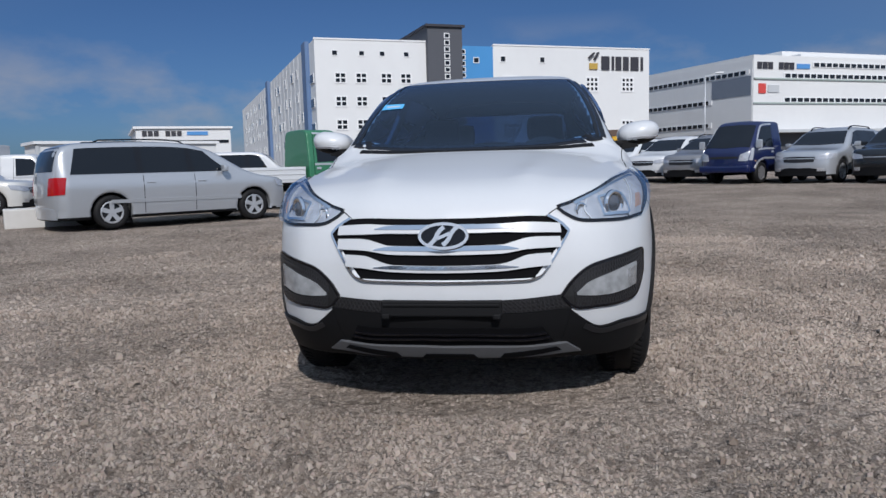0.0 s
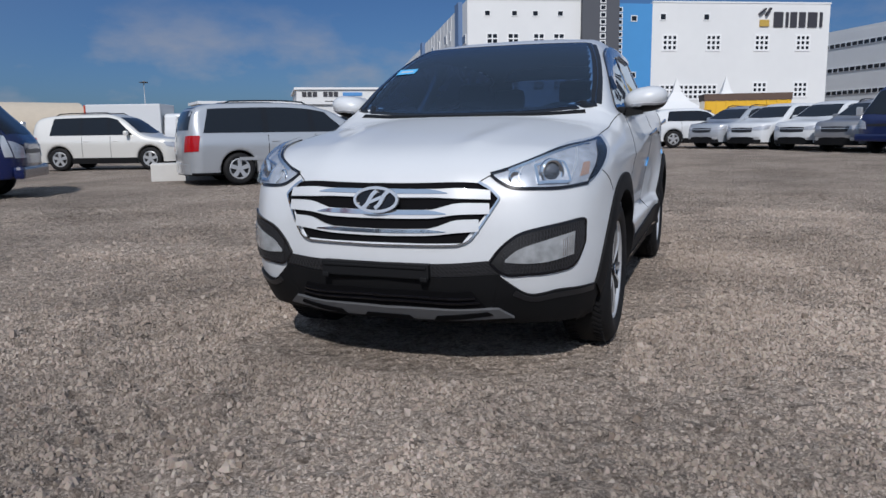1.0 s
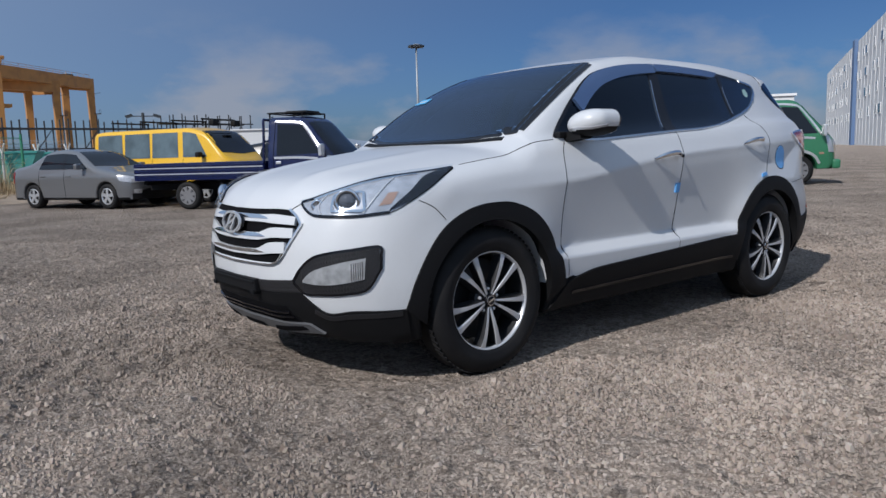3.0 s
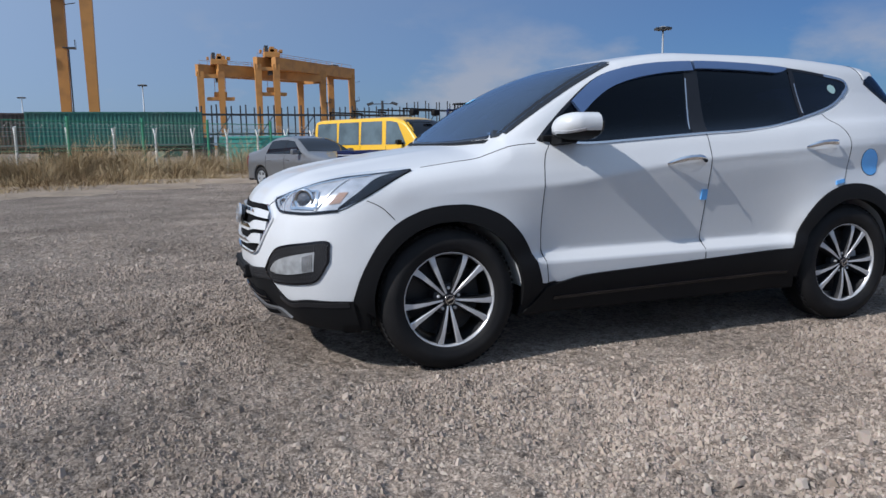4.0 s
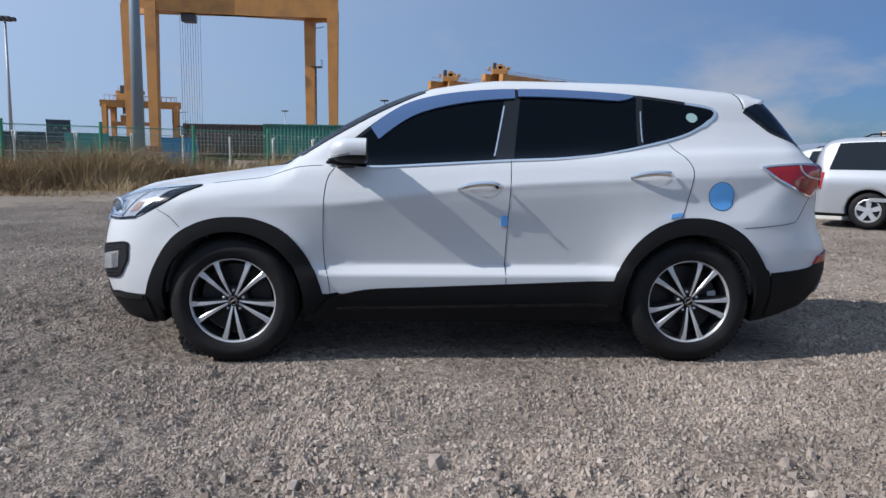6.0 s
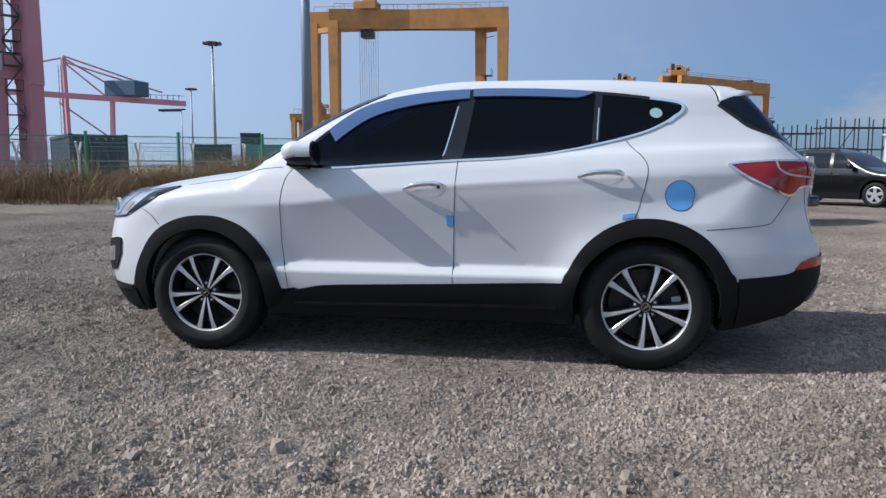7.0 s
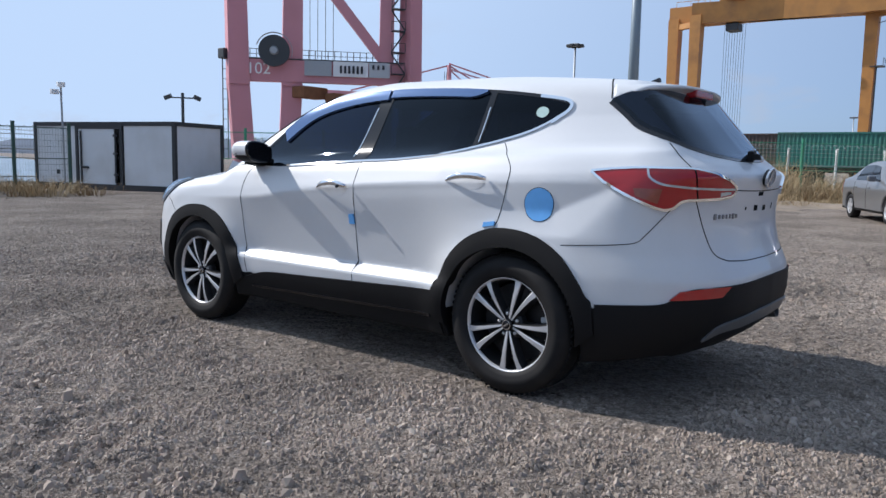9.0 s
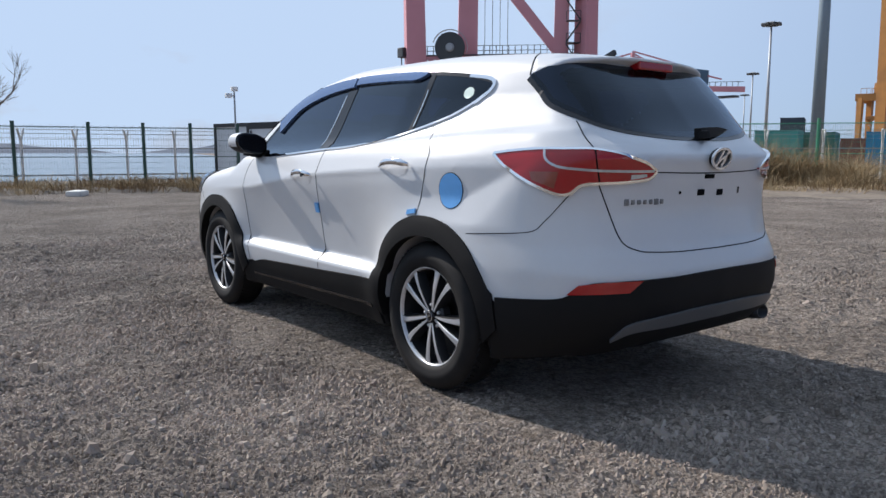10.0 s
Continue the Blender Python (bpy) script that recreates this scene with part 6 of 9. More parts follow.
# small flatbed trucks
def cargo_truck(label, at, heading, paint, rack=True, bed=None, group="", long_cab=False, closed=False):
    L, W, H = 5.1, 1.70, 1.97
    m = pose(at[0], at[1], float(plateau(at[0], at[1])), 0, 0, math.degrees(math.atan2(heading[0], -heading[1])))
    ob = thing("flatbed_truck", m, label, "truck", group)
    a = L / 2
    c1 = -a + (2.05 if long_cab else 1.72)

    def form(x, y, z):
        s = np.abs(x) - curve((0.3, 0.80), (0.8, 0.845), (1.1, 0.84), (1.5, 0.775), (1.9, 0.70), (2.2, 0.62))(z)
        fr = (curve((0.3, -a + 0.12), (0.5, -a), (0.95, -a + 0.02), (1.12, -a + 0.12), (1.55, -a + 0.52), (1.85, -a + 0.80), (2.1, -a + 1.15))(z) + 0.20 * (np.abs(x) / 0.85) ** 4 - y) * 0.8
        up = z - H + 0.04 * (x / 0.7) ** 2
        f = blend_max(blend_max(s, up, 0.12), fr, 0.10)
        return np.maximum(np.maximum(f, y - c1), 0.36 - z)

    def cut(x, y, z):
        return np.maximum(form(x, y, z), -np.maximum(np.hypot(y + a - 0.88, z - 0.34) - 0.40, 0.45 - np.abs(x)))
    p, q = skin(cut, (-0.95, -a - 0.1, 0.3), (0.95, c1 + 0.06, H + 0.1), 0.04)
    c = p[q].mean(1)
    dark = (np.hypot(c[:, 1] + a - 0.88, c[:, 2] - 0.34) < 0.395) | (c[:, 2] < 0.38)
    for nm, keep, mat in (("cab", ~dark, paint), ("wheel_arch", dark, PLASTIC)):
        used, inv = np.unique(q[keep], return_inverse=True)
        mesh_object(nm, p[used].tolist(), inv.reshape(q[keep].shape).tolist(), mat, ob)
    sheet("windscreen", form, [(-0.76, -a + 0.22, 1.14), (0, -a + 0.12, 1.12), (0.76, -a + 0.22, 1.14)], [(-0.64, -a + 0.80, 1.82), (0, -a + 0.78, 1.86), (0.64, -a + 0.80, 1.82)], DARKGLASS, ob, 14, 8, 0.006, hem=False)
    for s in (1, -1):
        sheet("side_window", form, [(s * 0.83, -a + 0.50, 1.17), (s * 0.83, -a + 1.50, 1.14)], [(s * 0.72, -a + 0.92, 1.76), (s * 0.72, -a + 1.50, 1.80)], DARKGLASS, ob, 10, 6, 0.006, hem=False)
        ribbon("window_trim", form, [(s * 0.83, -a + 0.42, 1.14), (s * 0.76, -a + 0.80, 1.70), (s * 0.72, -a + 1.0, 1.82), (s * 0.71, -a + 1.56, 1.86)], 0.05, SILVERTRIM, ob, 20, 0.010, label="pale window trim")
        ribbon("belt_trim", form, [(s * 0.84, -a + 0.55, 1.06), (s * 0.84, -a + 1.0, 1.09), (s * 0.84, -a + 1.56, 1.09)], 0.05, SILVERTRIM, ob, 10, 0.010)
        ribbon("arch_trim", form, [(s * 0.84, -a + 0.44, 0.48), (s * 0.84, -a + 0.58, 0.68), (s * 0.84, -a + 0.88, 0.79), (s * 0.84, -a + 1.25, 0.80), (s * 0.84, -a + 1.6, 0.80)], 0.06, SILVERTRIM, ob, 20, 0.014, label="pale arch trim")
        sheet("headlamp", form, [(s * 0.50, -a, 0.72), (s * 0.76, -a + 0.1, 0.72)], [(s * 0.55, -a, 0.92), (s * 0.80, -a + 0.2, 1.02)], LAMP, ob, 8, 6, 0.014, label="clear headlamp")
        sheet("corner_trim", form, [(s * 0.78, -a + 0.14, 0.74), (s * 0.83, -a + 0.26, 0.74)], [(s * 0.79, -a + 0.26, 1.10), (s * 0.83, -a + 0.34, 1.12)], SILVERTRIM, ob, 5, 6, 0.012)
        sheet("turn_signal", form, [(s * 0.845, -a + 0.36, 0.70), (s * 0.845, -a + 0.46, 0.70)], [(s * 0.845, -a + 0.36, 0.74), (s * 0.845, -a + 0.46, 0.74)], ORANGELENS, ob, 4, 3, 0.012)
        bm = bmesh.new()
        box(bm, (s * 0.88, -a + 0.36, 1.10), (s * 1.06, -a + 0.44, 1.36), 0.03)
        rod(bm, (s * 0.80, -a + 0.45, 1.15), (s * 0.95, -a + 0.40, 1.2), 0.014, n=6)
        part("door_mirror", bm, SILVERTRIM, ob)
        ribbon("panel_gap", form, [(s * 0.84, -a + 1.55, 1.85), (s * 0.84, -a + 1.58, 1.0), (s * 0.84, -a + 1.5, 0.45)], 0.012, SEAM, ob, 12, 0.002)
        bm = bmesh.new()
        box(bm, (s * 0.835, -a + 1.40, 0.96), (s * 0.865, -a + 1.52, 1.02), 0.01)
        part("door_handle", bm, SILVERTRIM, ob)
    sheet("grille", form, [(-0.48, -a, 0.80), (0, -a, 0.79), (0.48, -a, 0.80)], [(-0.48, -a, 0.86), (0, -a, 0.87), (0.48, -a, 0.86)], GRILLE, ob, 10, 3, 0.010)
    bm = bmesh.new()
    box(bm, (-0.83, -a - 0.02, 0.36), (0.83, -a + 0.16, 0.58), 0.06)
    part("front_bumper", bm, paint, ob, "front bumper")
    # chassis, bed and sides
    bm = bmesh.new()
    for s in (-0.34, 0.34):
        bar(bm, (s, -a + 0.4, 0.50), (s, a - 0.05, 0.50), 0.07, 0.14)
    for y in (c1 + 0.2, 0.4, 1.2, a - 0.2):
        bar(bm, (-0.75, y, 0.60), (0.75, y, 0.60), 0.08, 0.08)
    box(bm, (0.36, c1 + 0.35, 0.36), (0.78, c1 + 0.95, 0.58), 0.04)
    part("chassis", bm, PLASTIC, ob, "dark chassis frame")
    b0 = c1 + 0.10
    if not closed:
        bm = bmesh.new()
        box(bm, (-0.84, b0, 0.66), (0.84, a, 0.72), 0.01)
        part("bed", bm, bed or paint, ob)
        for s in (1, -1):
            bm = bmesh.new()
            box(bm, (s * 0.81, b0, 0.66), (s * 0.85, a, 1.04), 0.012)
            for z in (0.74, 0.86, 0.98):
                box(bm, (s * 0.848, b0, z - 0.012), (s * 0.862, a, z + 0.02), 0.006)
            part("side_board", bm, bed or paint, ob, "ribbed drop side")
            if paint is NAVY:
                for z in (0.80, 0.93):
                    bm = bmesh.new()
                    box(bm, (s * 0.858, b0 + 0.02, z - 0.013), (s * 0.866, a - 0.02, z + 0.013))
                    part("bed_stripe", bm, SILVERTRIM, ob, "thin silver stripe")
        for y in (b0, a - 0.04):
            bm = bmesh.new()
            box(bm, (-0.81, y, 0.72), (0.81, y + 0.04, 1.04), 0.01)
            part("end_board", bm, bed or paint, ob)
    else:
        bm = bmesh.new()
        box(bm, (-0.86, b0, 0.66), (0.86, a + 0.1, 2.35), 0.03)
        part("cargo_box", bm, bed or paint, ob, "closed cargo box")
    if rack:
        bm = bmesh.new()
        for s in (-0.78, 0.78):
            rod(bm, (s, b0 + 0.02, 1.0), (s, b0 - 0.02, 1.9), 0.03, n=8)
            rod(bm, (s * 0.5, b0 + 0.02, 1.0), (s * 0.5, b0 - 0.02, 1.98), 0.02, n=6)
        rod(bm, (-0.78, b0 - 0.02, 1.9), (0.78, b0 - 0.02, 1.9), 0.03, n=8)
        rod(bm, (-0.78, b0, 1.45), (0.78, b0, 1.45), 0.02, n=6)
        part("headboard_frame", bm, paint, ob, "tube frame behind the cab")
        bm = bmesh.new()
        for s in (-0.55, 0.55):
            rod(bm, (s, -a + 1.0, 2.04), (s, b0, 2.04), 0.02, n=6)
            for y in (-a + 1.0, b0 - 0.05):
                rod(bm, (s, y, 1.9), (s, y, 2.05), 0.018, n=6)
        for y in (-a + 1.0, -a + 1.25, -a + 1.5, b0):
            rod(bm, (-0.55, y, 2.04), (0.55, y, 2.04), 0.016, n=6)
        box(bm, (-0.35, -a + 1.0, 2.03), (0.30, -a + 1.5, 2.09), 0.02)
        part("roof_rack", bm, PLASTIC, ob, "black roof rack")
    base = wheel_kit(0.34, 0.19, 8, DULLSTEEL)
    first = True
    for y, r_k in ((-a + 0.88, 1.0), (a - 1.32, 0.93)):
        for s in (1, -1):
            pm = pose(s * 0.72, y, 0.34 * r_k, 0, 0, 0 if s > 0 else 180) @ Matrix.Diagonal((r_k, r_k, r_k, 1))
            if first:
                base.parent, base.matrix_local, first = ob, pm, False
            else:
                o = copy_thing(base, pm)
                o.parent = ob
                o.matrix_basis = pm
    return ob


cargo_truck("dark navy flatbed truck with roof rack and tube frame", (-12.3, 3.48), (0.82, 0.572), NAVY)
# yellow van behind the truck and the sedan
yv = van_like("yellow van with roof bars parked behind a navy truck", (-16.86, 3.43), (0.86, 0.51), YELLOWCAR, 4.8, 1.95)
for y in (-1.35, -0.4, 0.6, 1.6):
    bm = bmesh.new()
    for x in (-0.66, 0.66):
        rod(bm, (x, y, 1.95), (x, y, 2.14), 0.02, n=6)
    rod(bm, (-0.70, y, 2.14), (0.70, y, 2.14), 0.022, n=6)
    part("roof_bar", bm, PLASTIC, yv, "black roof bar")
for x in (-0.45, 0.45):
    bm = bmesh.new()
    box(bm, (x - 0.13, -1.62, 1.96), (x + 0.13, -1.48, 2.12), 0.04)
    part("roof_lamp", bm, PLASTIC, yv, "black roof lamp")
suv_like("black suv parked beside a navy truck", (-18.85, 8.6), (0.70, 0.71), BLACKCAR, 4.6, 1.66)
SIGNRED_CLOTH = material("red_tarpaulin", (0.45, 0.06, 0.035), 0.8, 0, 0.1, 4)
ROW = "row of parked cars facing the open lot"
AWAY = (-0.67, -0.742)
suv_like("silver suv with a dark lower bumper", (9.03, 19.82), AWAY, SILVER, 4.41, 1.68, ROW)
suv_like("black suv at the end of the row", (10.78, 18.43), AWAY, BLACKCAR, 4.6, 1.7, ROW)
cargo_truck("blue flatbed truck in a row of cars", (7.35, 21.06), AWAY, BLUECAR, False, None, ROW, True)
suv_like("grey suv half hidden between other cars", (6.11, 22.67), AWAY, material("warm_grey_car_paint", (0.26, 0.26, 0.27), 0.3, 0.4, 0.05, 50, 0, 0.7), 4.4, 1.66, ROW)
suv_like("white suv with a black grille in a row", (5.16, 24.57), AWAY, WHITE, 4.78, 1.69, ROW, rails=False)
suv_like("white suv with chrome grille bars in a row", (3.60, 25.98), AWAY, WHITE, 4.70, 1.68, ROW, rails=False)
suv_like("silver grey suv in a row of cars", (2.08, 27.35), AWAY, SILVER, 4.41, 1.65, ROW)
suv_like("white compact suv seen from behind", (0.30, 28.70), (0.93, 0.36), WHITE, 4.40, 1.64, ROW, rails=False)
van_like("yellow minibus with a row of side windows", (-4.6, 45.9), (-0.94, -0.34), YELLOWCAR, 5.0, 2.0)
cargo_truck("white box truck parked far across the lot", (-8.4, 49.5), (-0.6, -0.8), WHITE, False, None, "", False, True)
suv_like("white car parked far across the lot", (-10.6, 47.5), (-0.75, -0.66), WHITE, 4.4, 1.5, rails=False, name="car")
gt = cargo_truck("green truck cab with a white flatbed", (-7.6, 14.7), (0.75, 0.66), GREENCAR, False, WHITE)
gt.matrix_world = gt.matrix_world @ Matrix.Scale(1.12, 4)
van_like("white van with dark rear windows", (-13.2, 25.0), (0.96, 0.28), WHITE, 4.8, 1.9)
camper = cargo_truck("white camper truck with a box body and red rear flap", (-21.0, 20.6), (0.93, 0.36), WHITE, False, WHITE, "", True, True)
bm = bmesh.new()
box(bm, (-0.87, 2.66, 1.15), (0.87, 2.72, 2.33), 0.01)
vs = [bm.verts.new(v) for v in ((0.875, 2.70, 2.33), (0.875, 2.70, 1.5), (0.875, 1.6, 1.5), (0.885, 2.70, 2.33), (0.885, 2.70, 1.5), (0.885, 1.6, 1.5))]
for f_ in ((0, 1, 2), (5, 4, 3), (0, 3, 4, 1), (1, 4, 5, 2), (2, 5, 3, 0)):
    bm.faces.new([vs[k] for k in f_])
part("rear_flap", bm, SIGNRED_CLOTH, camper, "red rear flap")

# ---- buildings ----
PLASTER = material("white_render_wall", (0.66, 0.67, 0.675), 0.85, 0, 0.03, 0.6, 0, 0, (0.55, 0.56, 0.58), 0.08, 0.35)
# wall blue again, greyed to carry the flank's shade in its colour
PIER = material("shade_greyed_blue_wall_panel", (0.10, 0.17, 0.31), 0.7, 0, 0.05, 0.5)
BLUEWALL = material("blue_wall_panel", (0.055, 0.24, 0.52), 0.7, 0, 0.05, 0.5)
DARKWALL = material("dark_grey_wall_panel", (0.07, 0.075, 0.09), 0.7, 0, 0.06, 0.5)
GREYWALL = material("pale_grey_wall_panel", (0.46, 0.48, 0.50), 0.75, 0, 0.04, 0.4)
DARKSIGN = material("dark_sign_paint", (0.03, 0.03, 0.04), 0.6, 0, 0.1, 2)
GOLD = material("ochre_sign_paint", (0.45, 0.30, 0.06), 0.5, 0, 0.1, 2)
SIGNBLUE = material("blue_sign_paint", (0.08, 0.25, 0.55), 0.5, 0, 0.1, 2)
SIGNRED = material("red_sign_paint", (0.55, 0.06, 0.05), 0.5, 0, 0.1, 2)
FRAMEW = material("white_window_frame", (0.72, 0.73, 0.74), 0.6, 0, 0.03, 3)
BEIGE = material("beige_tarpaulin", (0.50, 0.43, 0.34), 0.8, 0, 0.08, 1.5)


def wall_frame(origin, turn):
    """Turns (along the wall, out from the wall, up) into a pose."""
    return pose(origin[0], origin[1], 0, 0, 0, turn)


def window(parent, u, z, w, h, cols, rows, out=-0.05, frame_mat=None):
    """A window of many panes let into a wall that faces -y: frame, bars and each dark pane."""
    bm = bmesh.new()
    t = 0.10 * min(w, h) / 1.6
    xs = [x + k * t for x in np.linspace(u - w / 2, u + w / 2, cols + 1) for k in (-1, 1)]
    zs = [y + k * t for y in np.linspace(z - h / 2, z + h / 2, rows + 1) for k in (-1, 1)]
    grid = [[bm.verts.new((x, -0.10, y)) for y in zs] for x in xs]
    for i in range(len(xs) - 1):
        for j in range(len(zs) - 1):
            if i % 2 == 0 or j % 2 == 0:
                bm.faces.new((grid[i][j], grid[i + 1][j], grid[i + 1][j + 1], grid[i][j + 1]))
    rim = bmesh.ops.extrude_face_region(bm, geom=bm.faces[:])
    bmesh.ops.translate(bm, vec=(0, 0.12, 0), verts=[v for v in rim["geom"] if isinstance(v, bmesh.types.BMVert)])
    bmesh.ops.recalc_face_normals(bm, faces=bm.faces[:])
    fr = part("window", bm, frame_mat or FRAMEW, parent)
    pw, ph = w / cols, h / rows
    for i in range(cols):
        for j in range(rows):
            x, y = u - w / 2 + pw * (i + 0.5), z - h / 2 + ph * (j + 0.5)
            key = (round(pw, 3), round(ph, 3))
            if key not in PANE_MESH:
                me = bpy.data.meshes.new("pane")
                a, b = pw / 2 - t, ph / 2 - t
                me.from_pydata([(-a, 0, -b), (a, 0, -b), (a, 0, b), (-a, 0, b), (-a, 0.03, -b), (a, 0.03, -b), (a, 0.03, b), (-a, 0.03, b)], [], [(0, 1, 2, 3), (5, 4, 7, 6), (0, 4, 5, 1), (3, 2, 6, 7)])
                me.materials.append(DARKGLASS)
                PANE_MESH[key] = me
            o = new("pane", PANE_MESH[key])
            o.parent = fr
            o.matrix_local = pose(x, -0.045, y)
    return fr


PANE_MESH = {}


def slab(name, parent, lo, hi, mat, label="", bevel=0.0):
    bm = bmesh.new()
    box(bm, lo, hi, bevel)
    return part(name, bm, mat, parent, label)


# white warehouse with a blue bay and a dark stair tower
wh = thing("warehouse", wall_frame((-37.9, 113.1), 28.0), "large white warehouse with a blue bay and dark stair tower", "building")
H = 22.0
slab("wall", wh, (0, 0, 0), (19.0, 146, H), PLASTER, "white rendered wall")
slab("wall", wh, (25.2, 0.003, 0), (31.4, 146, H - 0.4), BLUEWALL, "blue wall bay")
slab("wall", wh, (31.4, 0, 0), (63.6, 146, H - 0.2), PLASTER, "white rendered wall")
slab("stair_tower", wh, (19.0, -1.2, 0), (25.2, 20, H + 2.4), DARKWALL, "dark grey stair tower")
slab("tower_cap", wh, (18.6, -1.6, H + 2.4), (25.6, 20.4, H + 2.8), DARKSIGN)
slab("parapet", wh, (-0.1, -0.1, H), (19.0, 0.3, H + 0.25), FRAMEW)
slab("parapet", wh, (31.4, -0.1, H - 0.2), (63.7, 0.3, H + 0.05), FRAMEW)
slab("base_band", wh, (-0.06, -0.06, 0), (18.98, 0.1, 4.6), DARKWALL, "dark grey base")
slab("base_band", wh, (25.22, -0.06, 0), (31.38, 0.1, 4.4), DARKWALL, "dark grey base")
slab("base_band", wh, (31.42, -0.06, 0), (63.66, 0.1, 3.6), BLUEWALL, "blue base")
for u in (3.3, 7.8, 11.3, 15.5):
    window(wh, u, 19.9, 0.9, 0.8, 1, 1)
for z in (15.9, 12.1, 8.3):
    for u in (4.1, 7.6, 11.9, 15.3):
        window(wh, u, z, 1.8, 1.6, 2, 2)
for u in (28.2,):
    for z in (19.2, 10.0, 3.6):
        window(wh, u, z, 1.0, 0.9, 1, 1)
for u in (33.3, 41.0):
    window(wh, u, 19.5, 1.0, 1.0, 1, 1)
for u in (34.6, 42.4, 51.2, 58.8):
    window(wh, u, 15.3, 2.5, 2.5, 3, 3)
for u in (51.2, 58.8):
    window(wh, u, 7.4, 2.5, 2.5, 3, 3)
window(wh, 38.2, 7.1, 10.2, 2.4, 12, 3)
for k in range(19):
    fr = slab("tower_window", wh, (21.9, -1.28, 2.2 + k * 1.13), (22.9, -1.18, 3.1 + k * 1.13), FRAMEW)
    slab("pane", fr, (22.05, -1.31, 2.35 + k * 1.13), (22.75, -1.27, 2.95 + k * 1.13), DARKGLASS)
    fr = slab("tower_window", wh, (25.25, -0.12, 2.2 + k * 1.0), (26.2, -0.02, 3.0 + k * 1.0), FRAMEW)
    slab("pane", fr, (25.4, -0.15, 2.32 + k * 1.0), (26.05, -0.11, 2.88 + k * 1.0), DARKGLASS)
# sign of plain shapes, no letters
slab("sign", wh, (50.6, -0.25, 18.0), (52.3, -0.05, 19.1), GOLD, "plain ochre sign shape")
bm = bmesh.new()
bar(bm, (50.4, -0.2, 20.0), (51.5, -0.2, 20.9), 0.3, 0.8, (0, 1, 0))
bar(bm, (51.6, -0.2, 19.8), (52.4, -0.2, 21.0), 0.3, 0.8, (0, 1, 0))
part("sign", bm, DARKSIGN, wh, "plain dark sign shape")
for u, w in ((54.0, 1.7), (55.6, 0.5), (56.8, 1.2), (58.4, 1.2), (60.3, 1.7), (61.9, 0.5)):
    slab("sign_bar", wh, (u - w / 2, -0.2, 17.9), (u + w / 2, -0.05, 20.4), DARKSIGN, "plain dark sign bar")
# the long flank, facing -x
for y in (5.0, 62.0):
    slab("blue_pier", wh, (-0.7, y, 0), (0.0, y + 4, H + 0.4), PIER, "blue wall pier")
for k in range(26):
    slab("pilaster", wh, (-0.06, 12 + k * 5.2, 0), (0, 12.5 + k * 5.2, H), PLASTER)
for k in range(24):
    for z in (18.6, 14.4, 10.4, 6.4):
        if (k * 7 + int(z)) % 5 < 3:
            w = 2.6 if (k + int(z)) % 4 == 0 else 1.1
            fr = slab("window", wh, (-0.14, 13.6 + k * 5.2, z - 0.9), (-0.02, 13.6 + w + k * 5.2, z + 0.9), FRAMEW)
            slab("pane", fr, (-0.18, 13.75 + k * 5.2, z - 0.75), (-0.13, 13.45 + w + k * 5.2, z + 0.75), DARKGLASS)
for k, z in ((0, 16), (0, 12), (0, 8)):
    fr = slab("window", wh, (-0.14, 1.2, z - 0.8), (-0.02, 4.4, z + 0.8), FRAMEW)
    slab("pane", fr, (-0.18, 1.35, z - 0.65), (-0.13, 4.25, z + 0.65), DARKGLASS)

# pale storage building with ribbon windows
sb = thing("storage_building", wall_frame((41.0, 158.4), 30.0), "long pale storage building with dark ribbon windows", "building")
slab("wall", sb, (0, 0, 6.0), (70, 90, 22), PLASTER, "white panel wall")
# dark wall colour stands in for shade in the opening under the canopy
slab("wall", sb, (0.4, 0.4, 0), (69.6, 89.6, 6.0), DARKWALL, "dark ground floor")
slab("canopy", sb, (-0.2, -3.0, 6.0), (70, 0.0, 6.6), GREYWALL, "pale canopy")
slab("flank_panel", sb, (-0.12, 0.2, 6.4), (-0.01, 89, 21.2), PLASTER, "white flank panels")
for z in (18.6, 13.3, 8.3):
    fr = slab("ribbon_window", sb, (-0.25, 1.0 if z > 15 else 12.0, z - 0.55), (-0.12, 88, z + 0.55), FRAMEW)
    for k in range(42):
        slab("pane", fr, (-0.30, (2.0 if z > 15 else 13.0) + k * 1.8, z - 0.4), (-0.24, (3.4 if z > 15 else 14.4) + k * 1.8, z + 0.4), DARKGLASS)
slab("flank_panel", sb, (-0.2, 0.5, 13.9), (-0.11, 12.0, 17.8), material("blue_grey_wall_panel", (0.16, 0.19, 0.24), 0.7, 0, 0.05, 0.5), "blue grey wall panel")
for z, u0 in ((20.3, 16.0), (17.9, 8.0), (12.9, 8.0)):
    fr = slab("ribbon_window", sb, (u0, -0.16, z - 0.55), (69, -0.01, z + 0.55), FRAMEW)
    for k in range(int((69 - u0) / 1.8)):
        slab("pane", fr, (u0 + 0.4 + k * 1.8, -0.21, z - 0.4), (u0 + 1.8 + k * 1.8, -0.15, z + 0.4), DARKGLASS)
for z in (17.2, 12.2):
    slab("ledge", sb, (0, -0.3, z - 0.15), (70, -0.005, z + 0.15), material("green_grey_ledge", (0.32, 0.38, 0.36), 0.7, 0, 0.05, 1))
